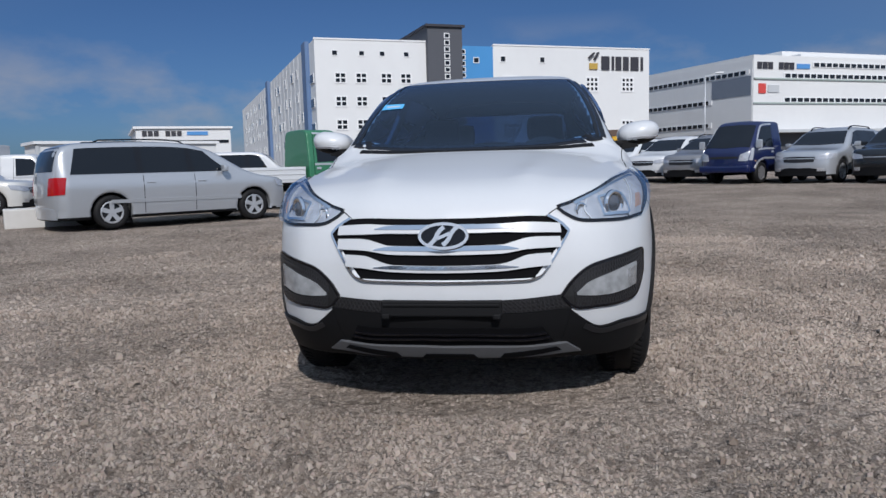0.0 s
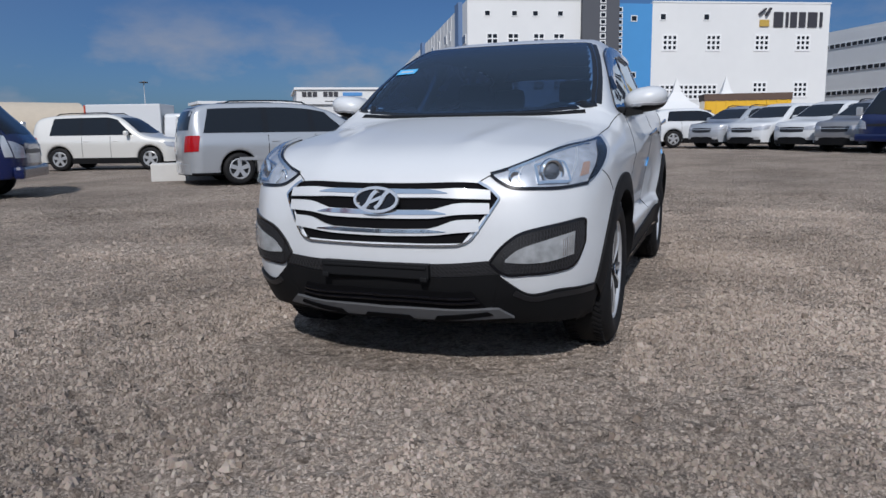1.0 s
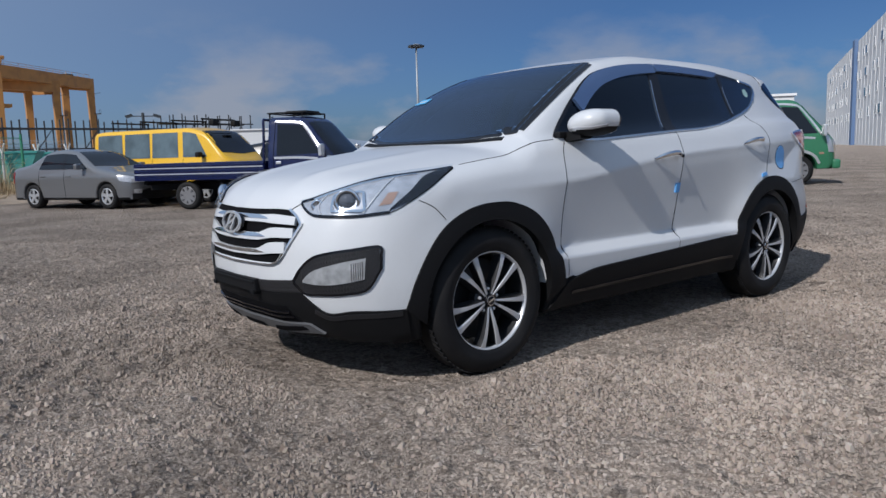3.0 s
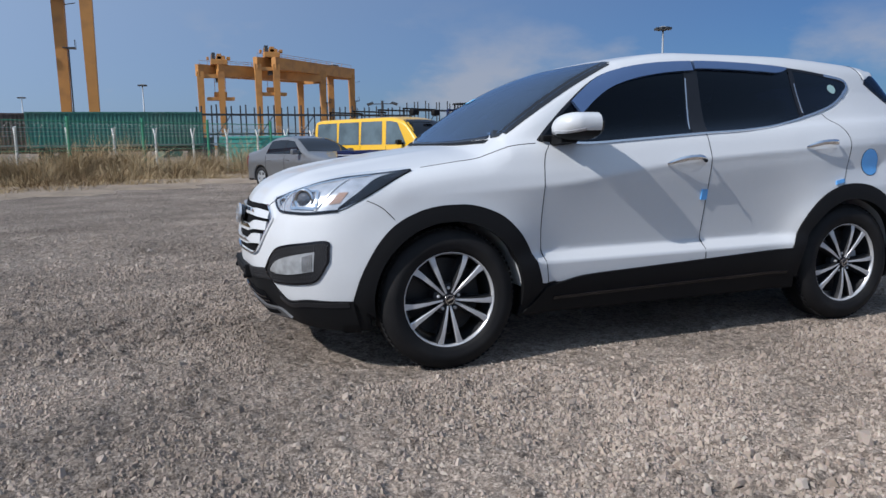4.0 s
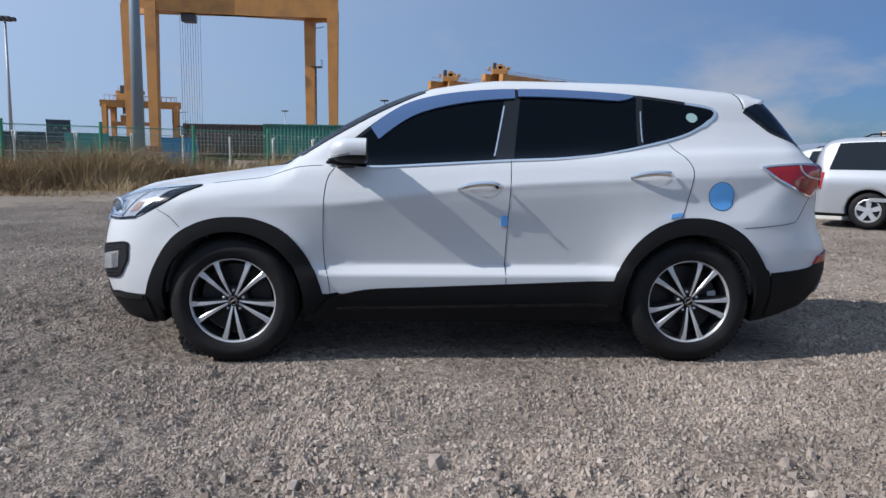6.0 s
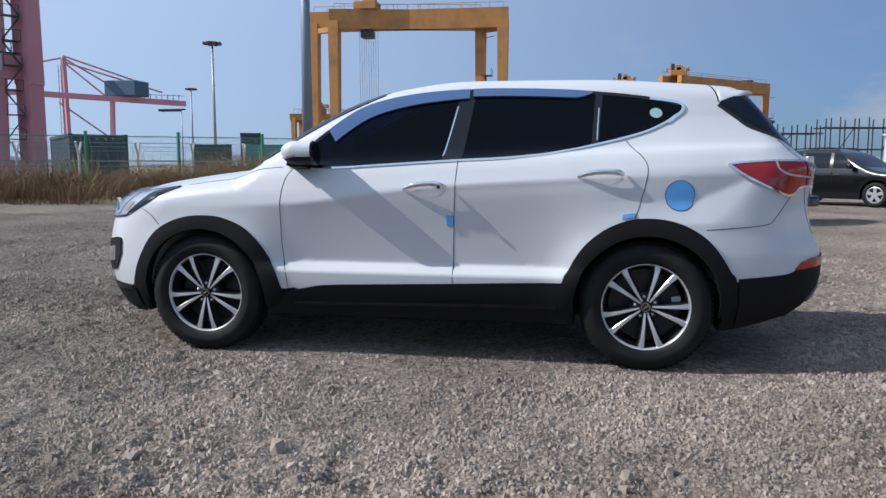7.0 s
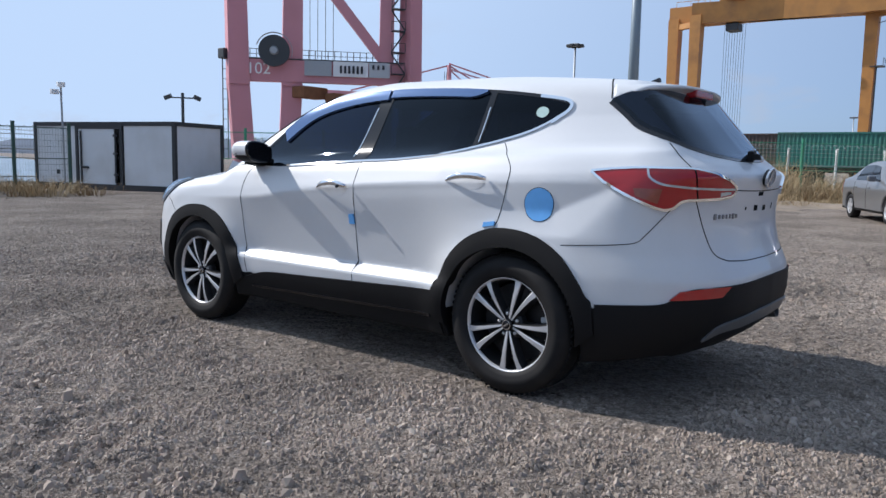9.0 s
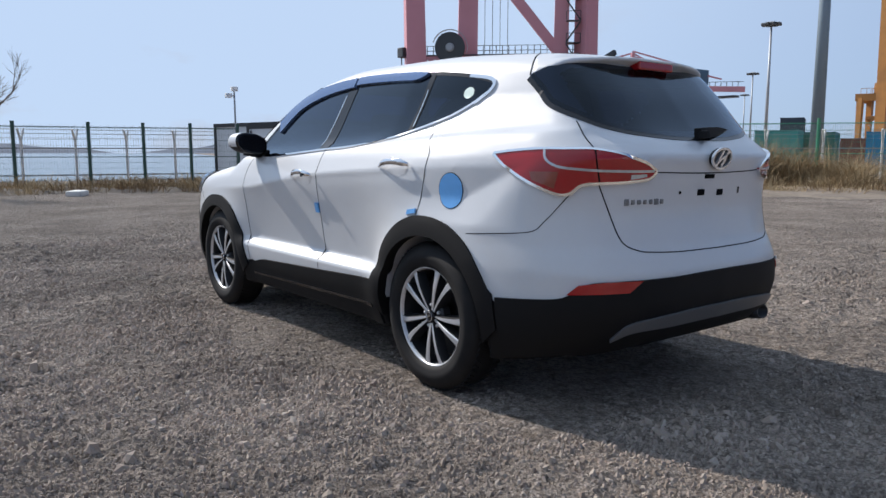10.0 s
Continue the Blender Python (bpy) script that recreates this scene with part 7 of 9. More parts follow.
for k, w in enumerate((1.2, 1.2, 1.2, 0.0, 1.2, 1.2, 1.2)):
    if w:
        slab("sign_bar", sb, (0.9 + k * 1.45, -0.2, 19.2), (0.9 + k * 1.45 + w, -0.02, 20.6), DARKSIGN, "plain dark sign bar")
slab("sign_bar", sb, (11.6, -0.2, 19.4), (15.2, -0.02, 20.4), SIGNBLUE, "plain blue sign shape")
slab("sign_bar", sb, (1.3, -0.2, 14.2), (3.2, -0.02, 16.2), SIGNRED, "plain red sign shape")
slab("sign_bar", sb, (3.8, -0.2, 14.4), (6.8, -0.02, 15.9), GREYWALL, "plain grey sign bar")
slab("roof_block", sb, (28, 20, 22), (70, 70, 26.5), PLASTER, "white roof block")
slab("roof_block", sb, (17, 4, 22), (20.5, 8, 23.2), PLASTER)

# far low buildings
far = thing("far_building", wall_frame((-55.7, 89.0), 33.0), "low white building with a dark sign strip", "building")
slab("wall", far, (0, 0, 0), (12.5, 20, 7.2), PLASTER, "white wall")
slab("roof", far, (-0.3, -0.3, 7.2), (12.8, 20.3, 7.5), FRAMEW)
for k in range(7):
    if k != 3:
        slab("sign_bar", far, (0.8 + k * 0.75, -0.1, 6.2), (1.4 + k * 0.75, -0.01, 6.9), DARKSIGN, "plain dark sign bar")
slab("sign_bar", far, (6.6, -0.1, 6.3), (9.4, -0.01, 6.8), SIGNBLUE, "plain blue sign shape")
for z in (5.4, 3.4):
    slab("ribbon_window", far, (4 if z > 5 else 6.5, -0.08, z - 0.2), (12.2, -0.01, z + 0.2), DARKGLASS)
shed = thing("site_shed", wall_frame((-25.7, 29.4), 48.0), "plain white site shed behind a minivan", "shed")
slab("wall", shed, (0, 0, 0), (9.5, 3, 2.75), PLASTER, "white panel wall")
slab("roof", shed, (-0.15, -0.15, 2.75), (9.65, 3.15, 2.9), FRAMEW)
slab("end_post", shed, (-0.06, -0.06, 0), (0.12, 0.05, 2.75), GREYWALL)

# beige arched tarpaulin hall
hall = thing("tent_hall", wall_frame((-79.0, 55.0), 60.0), "beige arched tarpaulin hall with a dark open end", "building")
bm = bmesh.new()
rings = []
for u in (0.0, 7.0, 14.0):
    rings.append([bm.verts.new((u, 5 - 5.0 * math.cos(math.pi * k / 16), 5.3 * math.sin(math.pi * k / 16) ** 0.8)) for k in range(17)])
for p_, q_ in zip(rings, rings[1:]):
    for k in range(16):
        bm.faces.new((p_[k], p_[k + 1], q_[k + 1], q_[k]))
part("cover", bm, BEIGE, hall, "beige tarpaulin cover", True)
bm = bmesh.new()
bm.faces.new([bm.verts.new((13.8, 5 - 4.9 * math.cos(math.pi * k / 16), 5.2 * math.sin(math.pi * k / 16) ** 0.8)) for k in range(17)])
bmesh.ops.solidify(bm, geom=bm.faces[:], thickness=0.2)
part("end_wall", bm, DARKWALL, hall, "dark end wall")
lowb = thing("far_building", wall_frame((-77.0, 30.8), 63.0), "low pale storage building with a grey gable", "building")
slab("wall", lowb, (0, 0, 0), (4.6, 10, 4.2), PLASTER, "white wall")
slab("wall", lowb, (4.6, 0.1, 0), (9.2, 10, 4.0), GREYWALL, "grey wall")
slab("roof", lowb, (-0.2, -0.2, 4.2), (4.7, 10.2, 4.35), FRAMEW)
slab("door", lowb, (6, 0.04, 0), (8, 0.12, 3.0), DARKWALL)

# white peaked tents and a yellow cargo box across the lot
for x, y in ((-2.2, 60.0), (1.6, 61.0)):
    t = thing("party_tent", pose(x, y, 0, 0, 0, 15), "white peaked canopy tent beside a yellow cargo box", "tent", "canopy tents")
    bm = bmesh.new()
    apex = bm.verts.new((0, 0, 5.2))
    n = 8
    ring = [[bm.verts.new((math.cos(math.tau * k / 4 + math.pi / 4) * r, math.sin(math.tau * k / 4 + math.pi / 4) * r, z)) for k in range(4)] for r, z in ((0.5, 4.0), (1.3, 3.2), (2.5, 2.6), (2.5, 2.3))]
    for k in range(4):
        bm.faces.new((apex, ring[0][k], ring[0][(k + 1) % 4]))
        for a_, b_ in zip(ring, ring[1:]):
            bm.faces.new((a_[k], b_[k], b_[(k + 1) % 4], a_[(k + 1) % 4]))
    part("canopy", bm, PLASTER, t, "white canopy")
    for sx in (-1.75, 1.75):
        for sy in (-1.75, 1.75):
            bm = bmesh.new()
            rod(bm, (sx, sy, 0), (sx, sy, 2.5), 0.04, n=6)
            part("pole", bm, FRAMEW, t)
ycont = thing("cargo_box", pose(2.9, 55.5, 0, 0, 0, 10), "yellow open-topped cargo box on the lot", "container")
slab("body", ycont, (-3.0, -1.2, 0.5), (3.0, 1.2, 3.0), YELLOWCAR, "yellow ribbed body")
slab("top_rail", ycont, (-3.05, -1.25, 3.0), (3.05, 1.25, 3.5), material("brown_cargo_rail", (0.10, 0.065, 0.05), 0.8, 0, 0.1, 3))
for k in range(9):
    slab("rib", ycont, (-2.9 + k * 0.7, -1.28, 0.5), (-2.8 + k * 0.7, -1.2, 3.0), YELLOWCAR)
slab("skid", ycont, (-2.8, -1.0, 0), (2.8, 1.0, 0.5), PLASTIC)
dump = thing("grey_container", pose(-0.5, 51.5, 0, 0, 0, -10), "small dark grey cargo container", "container")
slab("body", dump, (-1.0, -1.0, 0.1), (1.0, 1.0, 2.3), DARKWALL, "dark grey body")
for k in range(5):
    slab("rib", dump, (-0.9 + k * 0.42, -1.06, 0.1), (-0.84 + k * 0.42, -1.0, 2.3), GREYWALL)
slab("foot", dump, (-0.9, -0.9, 0), (0.9, 0.9, 0.1), PLASTIC)
blk = thing("concrete_block", pose(-10.4, 9.4, 0, 0, 0, 40), "low whitewashed concrete block on the gravel", "block")
slab("block", blk, (-0.9, -0.35, 0), (1.6, 0.35, 0.42), material("whitewashed_concrete", (0.55, 0.54, 0.52), 0.9, 0, 0.08, 6, 0.02), bevel=0.03)

STEELGREY_POLE = material("galvanised_pole", (0.50, 0.52, 0.54), 0.5, 0.4, 0.06, 2)
# tall lamp pole before the storage building
lp = thing("lamp_pole", pose(15.0, 71.5, 0), "tall pale lamp pole with a short arm", "street lamp")
bm = bmesh.new()
rod(bm, (0, 0, 0), (0, 0, 9.0), 0.11, 0.06, 10)
part("shaft", bm, STEELGREY_POLE, lp, "pale steel shaft", True)
bm = bmesh.new()
bar(bm, (0, 0, 9.0), (1.1, 0, 9.3), 0.07)
part("arm", bm, STEELGREY_POLE, lp)
bm = bmesh.new()
box(bm, (0.9, -0.14, 9.24), (1.7, 0.14, 9.38), 0.04)
part("lamp_head", bm, STEELGREY_POLE, lp)

# ---- port beyond the fence ----
CRANE = material("ochre_crane_paint", (0.46, 0.215, 0.055), 0.55, 0, 0.12, 0.8, 0, 0, (0.19, 0.09, 0.04), 0.5, 0.55)
# crane pink made paler, so that distance haze sits in the colour
PINK = material("haze_paled_pink_crane_paint", (0.56, 0.25, 0.29), 0.6, 0, 0.08, 0.6, 0, 0, (0.40, 0.18, 0.19), 0.3, 0.4)
STEELGREY = material("galvanised_steel", (0.34, 0.36, 0.38), 0.5, 0.4, 0.08, 4)
DARKSTEEL = material("dark_steel", (0.05, 0.055, 0.06), 0.5, 0.3, 0.1, 5)
ROPE = material("steel_rope", (0.16, 0.17, 0.19), 0.6, 0.3, 0.1, 10)


def ladder(bm, foot, top, wide=0.6, step=0.6):
    a, b = Vector(foot), Vector(top)
    s = Vector((wide / 2, 0, 0))
    for k in (-1, 1):
        bar(bm, a + s * k, b + s * k, 0.10)
    n = int((b - a).length / step)
    for i in range(n):
        p = a + (b - a) * (i / n)
        bar(bm, p - s, p + s, 0.06)


def gantry(label, l1, l2, r1, r2, h, leg=1.0, deep=1.9, trolley=0.3, ropes=True, group="yard gantry cranes"):
    """A yard gantry: two girders on four legs, sill beams, trolley, hoist ropes, ladder and rails."""
    ob = thing("gantry_crane", pose(l1[0], l1[1], 0), label, "crane", group)
    o = Vector((l1[0], l1[1], 0))
    pts = [Vector((*p, 0)) - o for p in (l1, l2, r1, r2)]
    for p in pts:
        bm = bmesh.new()
        bar(bm, p + Vector((0, 0, h - deep * 0.6)), p, leg, leg * 1.1, taper=0.72)
        part("leg", bm, CRANE, ob, "tall box leg")
    for a, b in ((pts[0], pts[2]), (pts[1], pts[3])):
        d = (b - a).normalized()
        bm = bmesh.new()
        up = Vector((0, 0, h - deep / 2))
        bar(bm, a - d * 0.8 + up, b + d * 0.8 + up, leg * 0.8, deep)
        part("girder", bm, CRANE, ob, "deep box girder")
        bm = bmesh.new()
        top = Vector((0, 0, h + 0.9))
        bar(bm, a + top, b + top, 0.07)
        for k in range(15):
            q = a + (b - a) * (k / 14)
            bar(bm, q + Vector((0, 0, h)), q + top, 0.06)
        part("handrail", bm, CRANE, ob)
    for a, b in ((pts[0], pts[1]), (pts[2], pts[3])):
        for z, w in ((1.2, 0.9), (h - deep, 0.8)):
            bm = bmesh.new()
            bar(bm, a + Vector((0, 0, z)), b + Vector((0, 0, z)), w, w)
            part("sill_beam", bm, CRANE, ob)
        for q in (a, b):
            bm = bmesh.new()
            for k in (-0.9, 0.9):
                d = (b - a).normalized() if (b - a).length > 0.1 else Vector((1, 0, 0))
                c = q + d * k + Vector((0, 0, 0.6))
                turned(bm, [(-0.25, 0.0), (-0.25, 0.6), (0.25, 0.6), (0.25, 0.0)], 14, "x", c)
            part("wheel_set", bm, RUBBER, ob)
    mid = [pts[0] + (pts[2] - pts[0]) * trolley, pts[1] + (pts[3] - pts[1]) * trolley]
    c = (mid[0] + mid[1]) / 2
    bm = bmesh.new()
    box(bm, (c.x - 1.6, c.y - 1.8, h), (c.x + 1.6, c.y + 1.8, h + 1.2), 0.1)
    box(bm, (c.x - 0.8, c.y - 0.6, h + 1.2), (c.x + 0.8, c.y + 1.4, h + 2.0), 0.1)
    for k in range(3):
        bar(bm, (c.x - 1.2 + k, c.y - 1.6, h + 1.2), (c.x - 1.2 + k, c.y - 1.6, h + 2.3), 0.09)
    part("trolley", bm, CRANE, ob, "hoist trolley with machinery")
    bm = bmesh.new()
    box(bm, (c.x - 1.3, c.y - 0.9, h - deep - 1.2), (c.x + 0.9, c.y + 0.9, h - deep - 0.1), 0.1)
    part("operator_cab", bm, DARKSTEEL, ob, "dark operator cab")
    if not ropes:
        bm = bmesh.new()
        z = h * 0.60
        box(bm, (c.x - 1.4, c.y - 3.0, z), (c.x + 1.4, c.y + 3.0, z + 0.7), 0.1)
        box(bm, (c.x - 0.9, c.y - 1.4, z + 0.7), (c.x + 0.9, c.y + 1.4, z + 1.9), 0.1)
        for k in (-1.2, 1.2):
            rod(bm, (c.x, c.y + k, z + 1.8), (c.x, c.y + k, h - deep), 0.06, n=5)
        part("spreader", bm, CRANE, ob, "hanging container spreader")
        for k in range(5):
            bm = bmesh.new()
            w, t = 0.5 + 0.25 * (k % 3), 0.7 + 0.3 * (k * 7 % 4)
            box(bm, (c.x - 1.4 + 0.1 * k, c.y - 2.6 + k * 1.1, h + 1.2), (c.x - 1.4 + 0.1 * k + w * 2, c.y - 2.6 + k * 1.1 + w, h + 1.2 + t), 0.05)
            part("machine_housing", bm, DARKSTEEL if k % 2 else CRANE, ob)
    if ropes:
        bm = bmesh.new()
        for i in range(9):
            rod(bm, (c.x - 1.0, c.y - 1.6 + i * 0.38, h - deep), (c.x - 1.0, c.y - 1.5 + i * 0.36, 4.2), 0.028, n=5)
        part("hoist_ropes", bm, ROPE, ob, "thin hoist ropes")
        bm = bmesh.new()
        box(bm, (c.x - 1.8, c.y - 2.4, 3.2), (c.x + 0.2, c.y + 2.2, 3.7), 0.06)
        for k in range(4):
            box(bm, (c.x - 1.3, c.y - 2.0 + k * 1.1, 3.7), (c.x - 0.6, c.y - 1.4 + k * 1.1, 4.4), 0.05)
        part("spreader", bm, DARKSTEEL, ob, "dark container spreader")
    bm = bmesh.new()
    q = pts[2] + Vector((0.2, 0.9, 0))
    ladder(bm, q + Vector((0, 0, 2.0)), q + Vector((0, 0, h * 0.60)))
    box(bm, (q.x - 0.8, q.y - 0.7, h * 0.60), (q.x + 0.8, q.y + 0.9, h * 0.60 + 0.15))
    bar(bm, q + Vector((0, -0.6, h * 0.83)), q + Vector((0, 1.3, h * 0.845)), 0.1)
    for k in (-0.8, 0.8):
        bar(bm, q + Vector((k, 0.9, h * 0.6)), q + Vector((k, 0.9, h * 0.6 + 1.1)), 0.06)
    bar(bm, q + Vector((-0.8, 0.9, h * 0.6 + 1.1)), q + Vector((0.8, 0.9, h * 0.6 + 1.1)), 0.06)
    part("ladder", bm, DARKSTEEL, ob, "steel ladder and landing")
    return ob


gantry("tall ochre yard gantry crane with hanging hoist ropes", (-108.9, -37.6), (-110.7, -41.6), (-114.0, -15.2), (-112.3, -11.5), 25.4, 1.65, 3.0, 0.26)
gantry("distant ochre yard gantry crane with rusty trolley", (-175.0, 10.5), (-175.0, 6.0), (-186, 36.0), (-190, 31.0), 19.8, 1.5, 2.6, 0.08, False)
gantry("distant ochre yard gantry crane seen over a fence", (-174.0, 22.8), (-174.2, 18.7), (-196, 45.9), (-193.0, 39.5), 21.6, 1.5, 2.6, 0.06, False)
gantry("low far ochre gantry crane behind containers", (-134.3, -54.8), (-136.3, -54.0), (-138.4, -43.2), (-140.0, -44.0), 11.3, 0.9, 1.2, 0.3, False)

# the rose-coloured quay crane
qc = thing("quay_crane", pose(-60, -67, 0), "huge faded pink quay crane with cable reel and stairs", "crane")
O = Vector((-60, -67, 0))
LA, LB, RA, RB = (Vector((*p, 0)) - O for p in ((-53.3, -72.9), (-57.4, -69.6), (-65.8, -61.3), (-68.0, -58.8)))
TOPZ = 46.0
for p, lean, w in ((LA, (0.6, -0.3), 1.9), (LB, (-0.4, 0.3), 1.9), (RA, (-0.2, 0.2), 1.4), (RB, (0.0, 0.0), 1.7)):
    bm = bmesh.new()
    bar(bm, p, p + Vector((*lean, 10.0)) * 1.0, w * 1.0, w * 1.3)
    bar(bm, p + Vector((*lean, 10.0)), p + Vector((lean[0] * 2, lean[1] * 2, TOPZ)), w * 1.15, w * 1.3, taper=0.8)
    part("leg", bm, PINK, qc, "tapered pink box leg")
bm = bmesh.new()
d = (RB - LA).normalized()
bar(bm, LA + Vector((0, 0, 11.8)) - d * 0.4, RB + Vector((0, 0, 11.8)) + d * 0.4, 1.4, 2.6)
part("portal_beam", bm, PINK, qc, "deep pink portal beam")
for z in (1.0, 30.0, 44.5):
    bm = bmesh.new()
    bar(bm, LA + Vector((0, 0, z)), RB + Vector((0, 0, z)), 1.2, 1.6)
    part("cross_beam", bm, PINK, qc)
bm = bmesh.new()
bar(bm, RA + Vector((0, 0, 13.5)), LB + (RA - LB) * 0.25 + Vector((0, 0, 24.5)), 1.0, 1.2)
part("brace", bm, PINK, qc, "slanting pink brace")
bm = bmesh.new()
bar(bm, LA + Vector((0, 0, 13.2)), RB + Vector((0, 0, 13.2)), 1.6, 0.12)
n = 26
for k in range(n + 1):
    q = LA + (RB - LA) * (k / n)
    bar(bm, q + Vector((0, 0, 13.2)), q + Vector((0, 0, 14.4)), 0.07)
for z in (13.8, 14.4):
    bar(bm, LA + Vector((0, 0, z)), RB + Vector((0, 0, z)), 0.06)
part("walkway", bm, DARKSTEEL, qc, "railed walkway")
fwd = Vector((60 + 4.8, 67 + 2.3, 0)).normalized()
for t0, t1, mat, lab in ((0.36, 0.52, STEELGREY, "pale plain sign board"), (0.53, 0.74, FRAMEW, "pale plain sign board"), (0.745, 0.87, GREYWALL, "pale plain sign board")):
    bm = bmesh.new()
    a_, b_ = LA + (RB - LA) * t0, LA + (RB - LA) * t1
    bar(bm, a_ + fwd * 0.9 + Vector((0, 0, 12.2)), b_ + fwd * 0.9 + Vector((0, 0, 12.2)), 0.2, 1.8)
    part("sign_board", bm, mat, qc, lab)
for k, t in enumerate((0.575, 0.60, 0.625, 0.65, 0.675, 0.70)):
    bm = bmesh.new()
    a_ = LA + (RB - LA) * t
    bar(bm, a_ + fwd * 1.05 + Vector((0, 0, 11.7)), a_ + fwd * 1.05 + Vector((0, 0, 12.6)), 0.35, 0.1)
    part("sign_bar", bm, DARKSIGN, qc, "plain dark sign bar")
for k, t in enumerate((0.77, 0.80, 0.83)):
    bm = bmesh.new()
    a_ = LA + (RB - LA) * t
    bar(bm, a_ + fwd * 1.05 + Vector((0, 0, 12.3)), a_ + fwd * 1.05 + Vector((0, 0, 12.8)), 0.3, 0.1)
    part("sign_bar", bm, DARKSIGN, qc, "plain dark sign bar")
num = bpy.data.curves.new("crane_number", "FONT")
num.body, num.size, num.extrude, num.align_x = "102", 1.9, 0.03, "CENTER"
num.materials.append(FRAMEW)
no = new("crane_number", num)
no.parent = qc
no.matrix_local = pose(*(LA + fwd * 1.25 + Vector((0, 0, 11.3)) + (RB - LA).normalized() * 1.9), 90, 0, math.degrees(math.atan2(fwd.y, fwd.x)) + 90)
reel = LA + (RB - LA) * 0.185 + fwd * 1.6 + Vector((0, 0, 14.0))
bm = bmesh.new()
turned(bm, [(-0.25, 0.0), (-0.25, 1.85), (0.0, 1.7), (0.25, 1.85), (0.25, 0.0)], 32)
r_ = part("cable_reel", bm, DARKSTEEL, qc, "large dark cable reel")
r_.matrix_local = Matrix.Translation(reel) @ pose(0, 0, 0, 0, 0, math.degrees(math.atan2(fwd.y, fwd.x)))
bm = bmesh.new()
turned(bm, [(0.26, 0.0), (0.26, 0.55), (0.5, 0.4), (0.5, 0.0)], 16)
part("reel_hub", bm, STEELGREY, r_)
bm = bmesh.new()
arc = [math.pi * k / 21 - 0.3 for k in range(22)]
ring = [[bm.verts.new((dx, r * math.cos(t), r * math.sin(t))) for dx, r in ((-0.25, 2.12), (0.25, 2.12), (0.25, 2.18), (-0.25, 2.18))] for t in arc]
for p_, q_ in zip(ring, ring[1:]):
    for i in range(4):
        bm.faces.new((p_[i], p_[(i + 1) % 4], q_[(i + 1) % 4], q_[i]))
bm.faces.new(ring[0])
bm.faces.new(ring[-1][::-1])
part("reel_guard", bm, STEELGREY, r_)
bm = bmesh.new()
e_ = LB + (RA - LB) * 0.25
box(bm, (e_.x - 1.6, e_.y - 1.0, 8.6), (e_.x + 2.4, e_.y + 1.2, 10.0), 0.2)
box(bm, (e_.x - 3.4, e_.y + 1.6, 8.2), (e_.x - 0.6, e_.y + 3.4, 9.3), 0.2)
part("machinery", bm, material("rusty_machinery", (0.20, 0.09, 0.04), 0.8, 0, 0.3, 1.5), qc, "rusty machinery under the beam")
bm = bmesh.new()
for k in range(16):
    z = 1.5 + k * 2.6
    a_, b_ = RA + (RB - RA) * 0.25, RA + (RB - RA) * 0.75
    p0, p1 = (a_, b_) if k % 2 else (b_, a_)
    bar(bm, p0 + fwd * 1.2 + Vector((0, 0, z)), p1 + fwd * 1.2 + Vector((0, 0, z + 2.4)), 0.7, 0.12)
    bar(bm, a_ - Vector((1.2, -1, 0)) + fwd * 1.2 + Vector((0, 0, z + 2.5)), b_ + Vector((1.2, -1, 0)) + fwd * 1.2 + Vector((0, 0, z + 2.5)), 1.0, 0.1)
    for q in (a_, b_):
        bar(bm, q + fwd * 1.7 + Vector((0, 0, z + 2.5)), q + fwd * 1.7 + Vector((0, 0, z + 3.6)), 0.06)
    bar(bm, a_ + fwd * 1.7 + Vector((0, 0, z + 3.6)), b_ + fwd * 1.7 + Vector((0, 0, z + 3.6)), 0.06)
part("stairs", bm, DARKSTEEL, qc, "zigzag steel stairs")
bm = bmesh.new()
ladder(bm, LA + Vector((1.8, -1.2, 1)), LA + Vector((1.8, -1.2, 13)), 0.7, 1.2)
box(bm, (LA.x + 1.2, LA.y - 1.8, 13.0), (LA.x + 2.4, LA.y - 0.6, 14.2), 0.1)
part("side_ladder", bm, DARKSTEEL, qc)
bm = bmesh.new()
for k in range(5):
    q = LB + (RA - LB) * (0.15 + 0.08 * k)
    rod(bm, q + Vector((0, 0, 13.4)), q + Vector((0, 0, 44)), 0.04, n=5)
part("hoist_ropes", bm, ROPE, qc)

# farther quay crane with its boom
CDARKBLUE = material("slate_blue_housing", (0.05, 0.11, 0.17), 0.6, 0, 0.1, 0.5)
q2 = thing("quay_crane", pose(-170, -132, 0), "distant pink quay crane with a long level boom", "crane")
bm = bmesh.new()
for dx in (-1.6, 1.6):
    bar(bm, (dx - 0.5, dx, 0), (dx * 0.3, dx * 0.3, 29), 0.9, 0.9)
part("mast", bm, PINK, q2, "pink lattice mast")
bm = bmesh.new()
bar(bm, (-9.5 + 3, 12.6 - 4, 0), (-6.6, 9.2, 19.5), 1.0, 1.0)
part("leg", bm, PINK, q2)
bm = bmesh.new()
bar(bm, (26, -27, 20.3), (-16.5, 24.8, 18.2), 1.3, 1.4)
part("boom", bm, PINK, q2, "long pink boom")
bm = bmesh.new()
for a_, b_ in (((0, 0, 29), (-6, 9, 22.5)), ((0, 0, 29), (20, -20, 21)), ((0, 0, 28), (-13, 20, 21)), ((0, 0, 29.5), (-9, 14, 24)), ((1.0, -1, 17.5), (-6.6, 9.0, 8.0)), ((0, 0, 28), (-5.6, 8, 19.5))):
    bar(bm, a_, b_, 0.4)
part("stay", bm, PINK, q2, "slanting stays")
bm = bmesh.new()
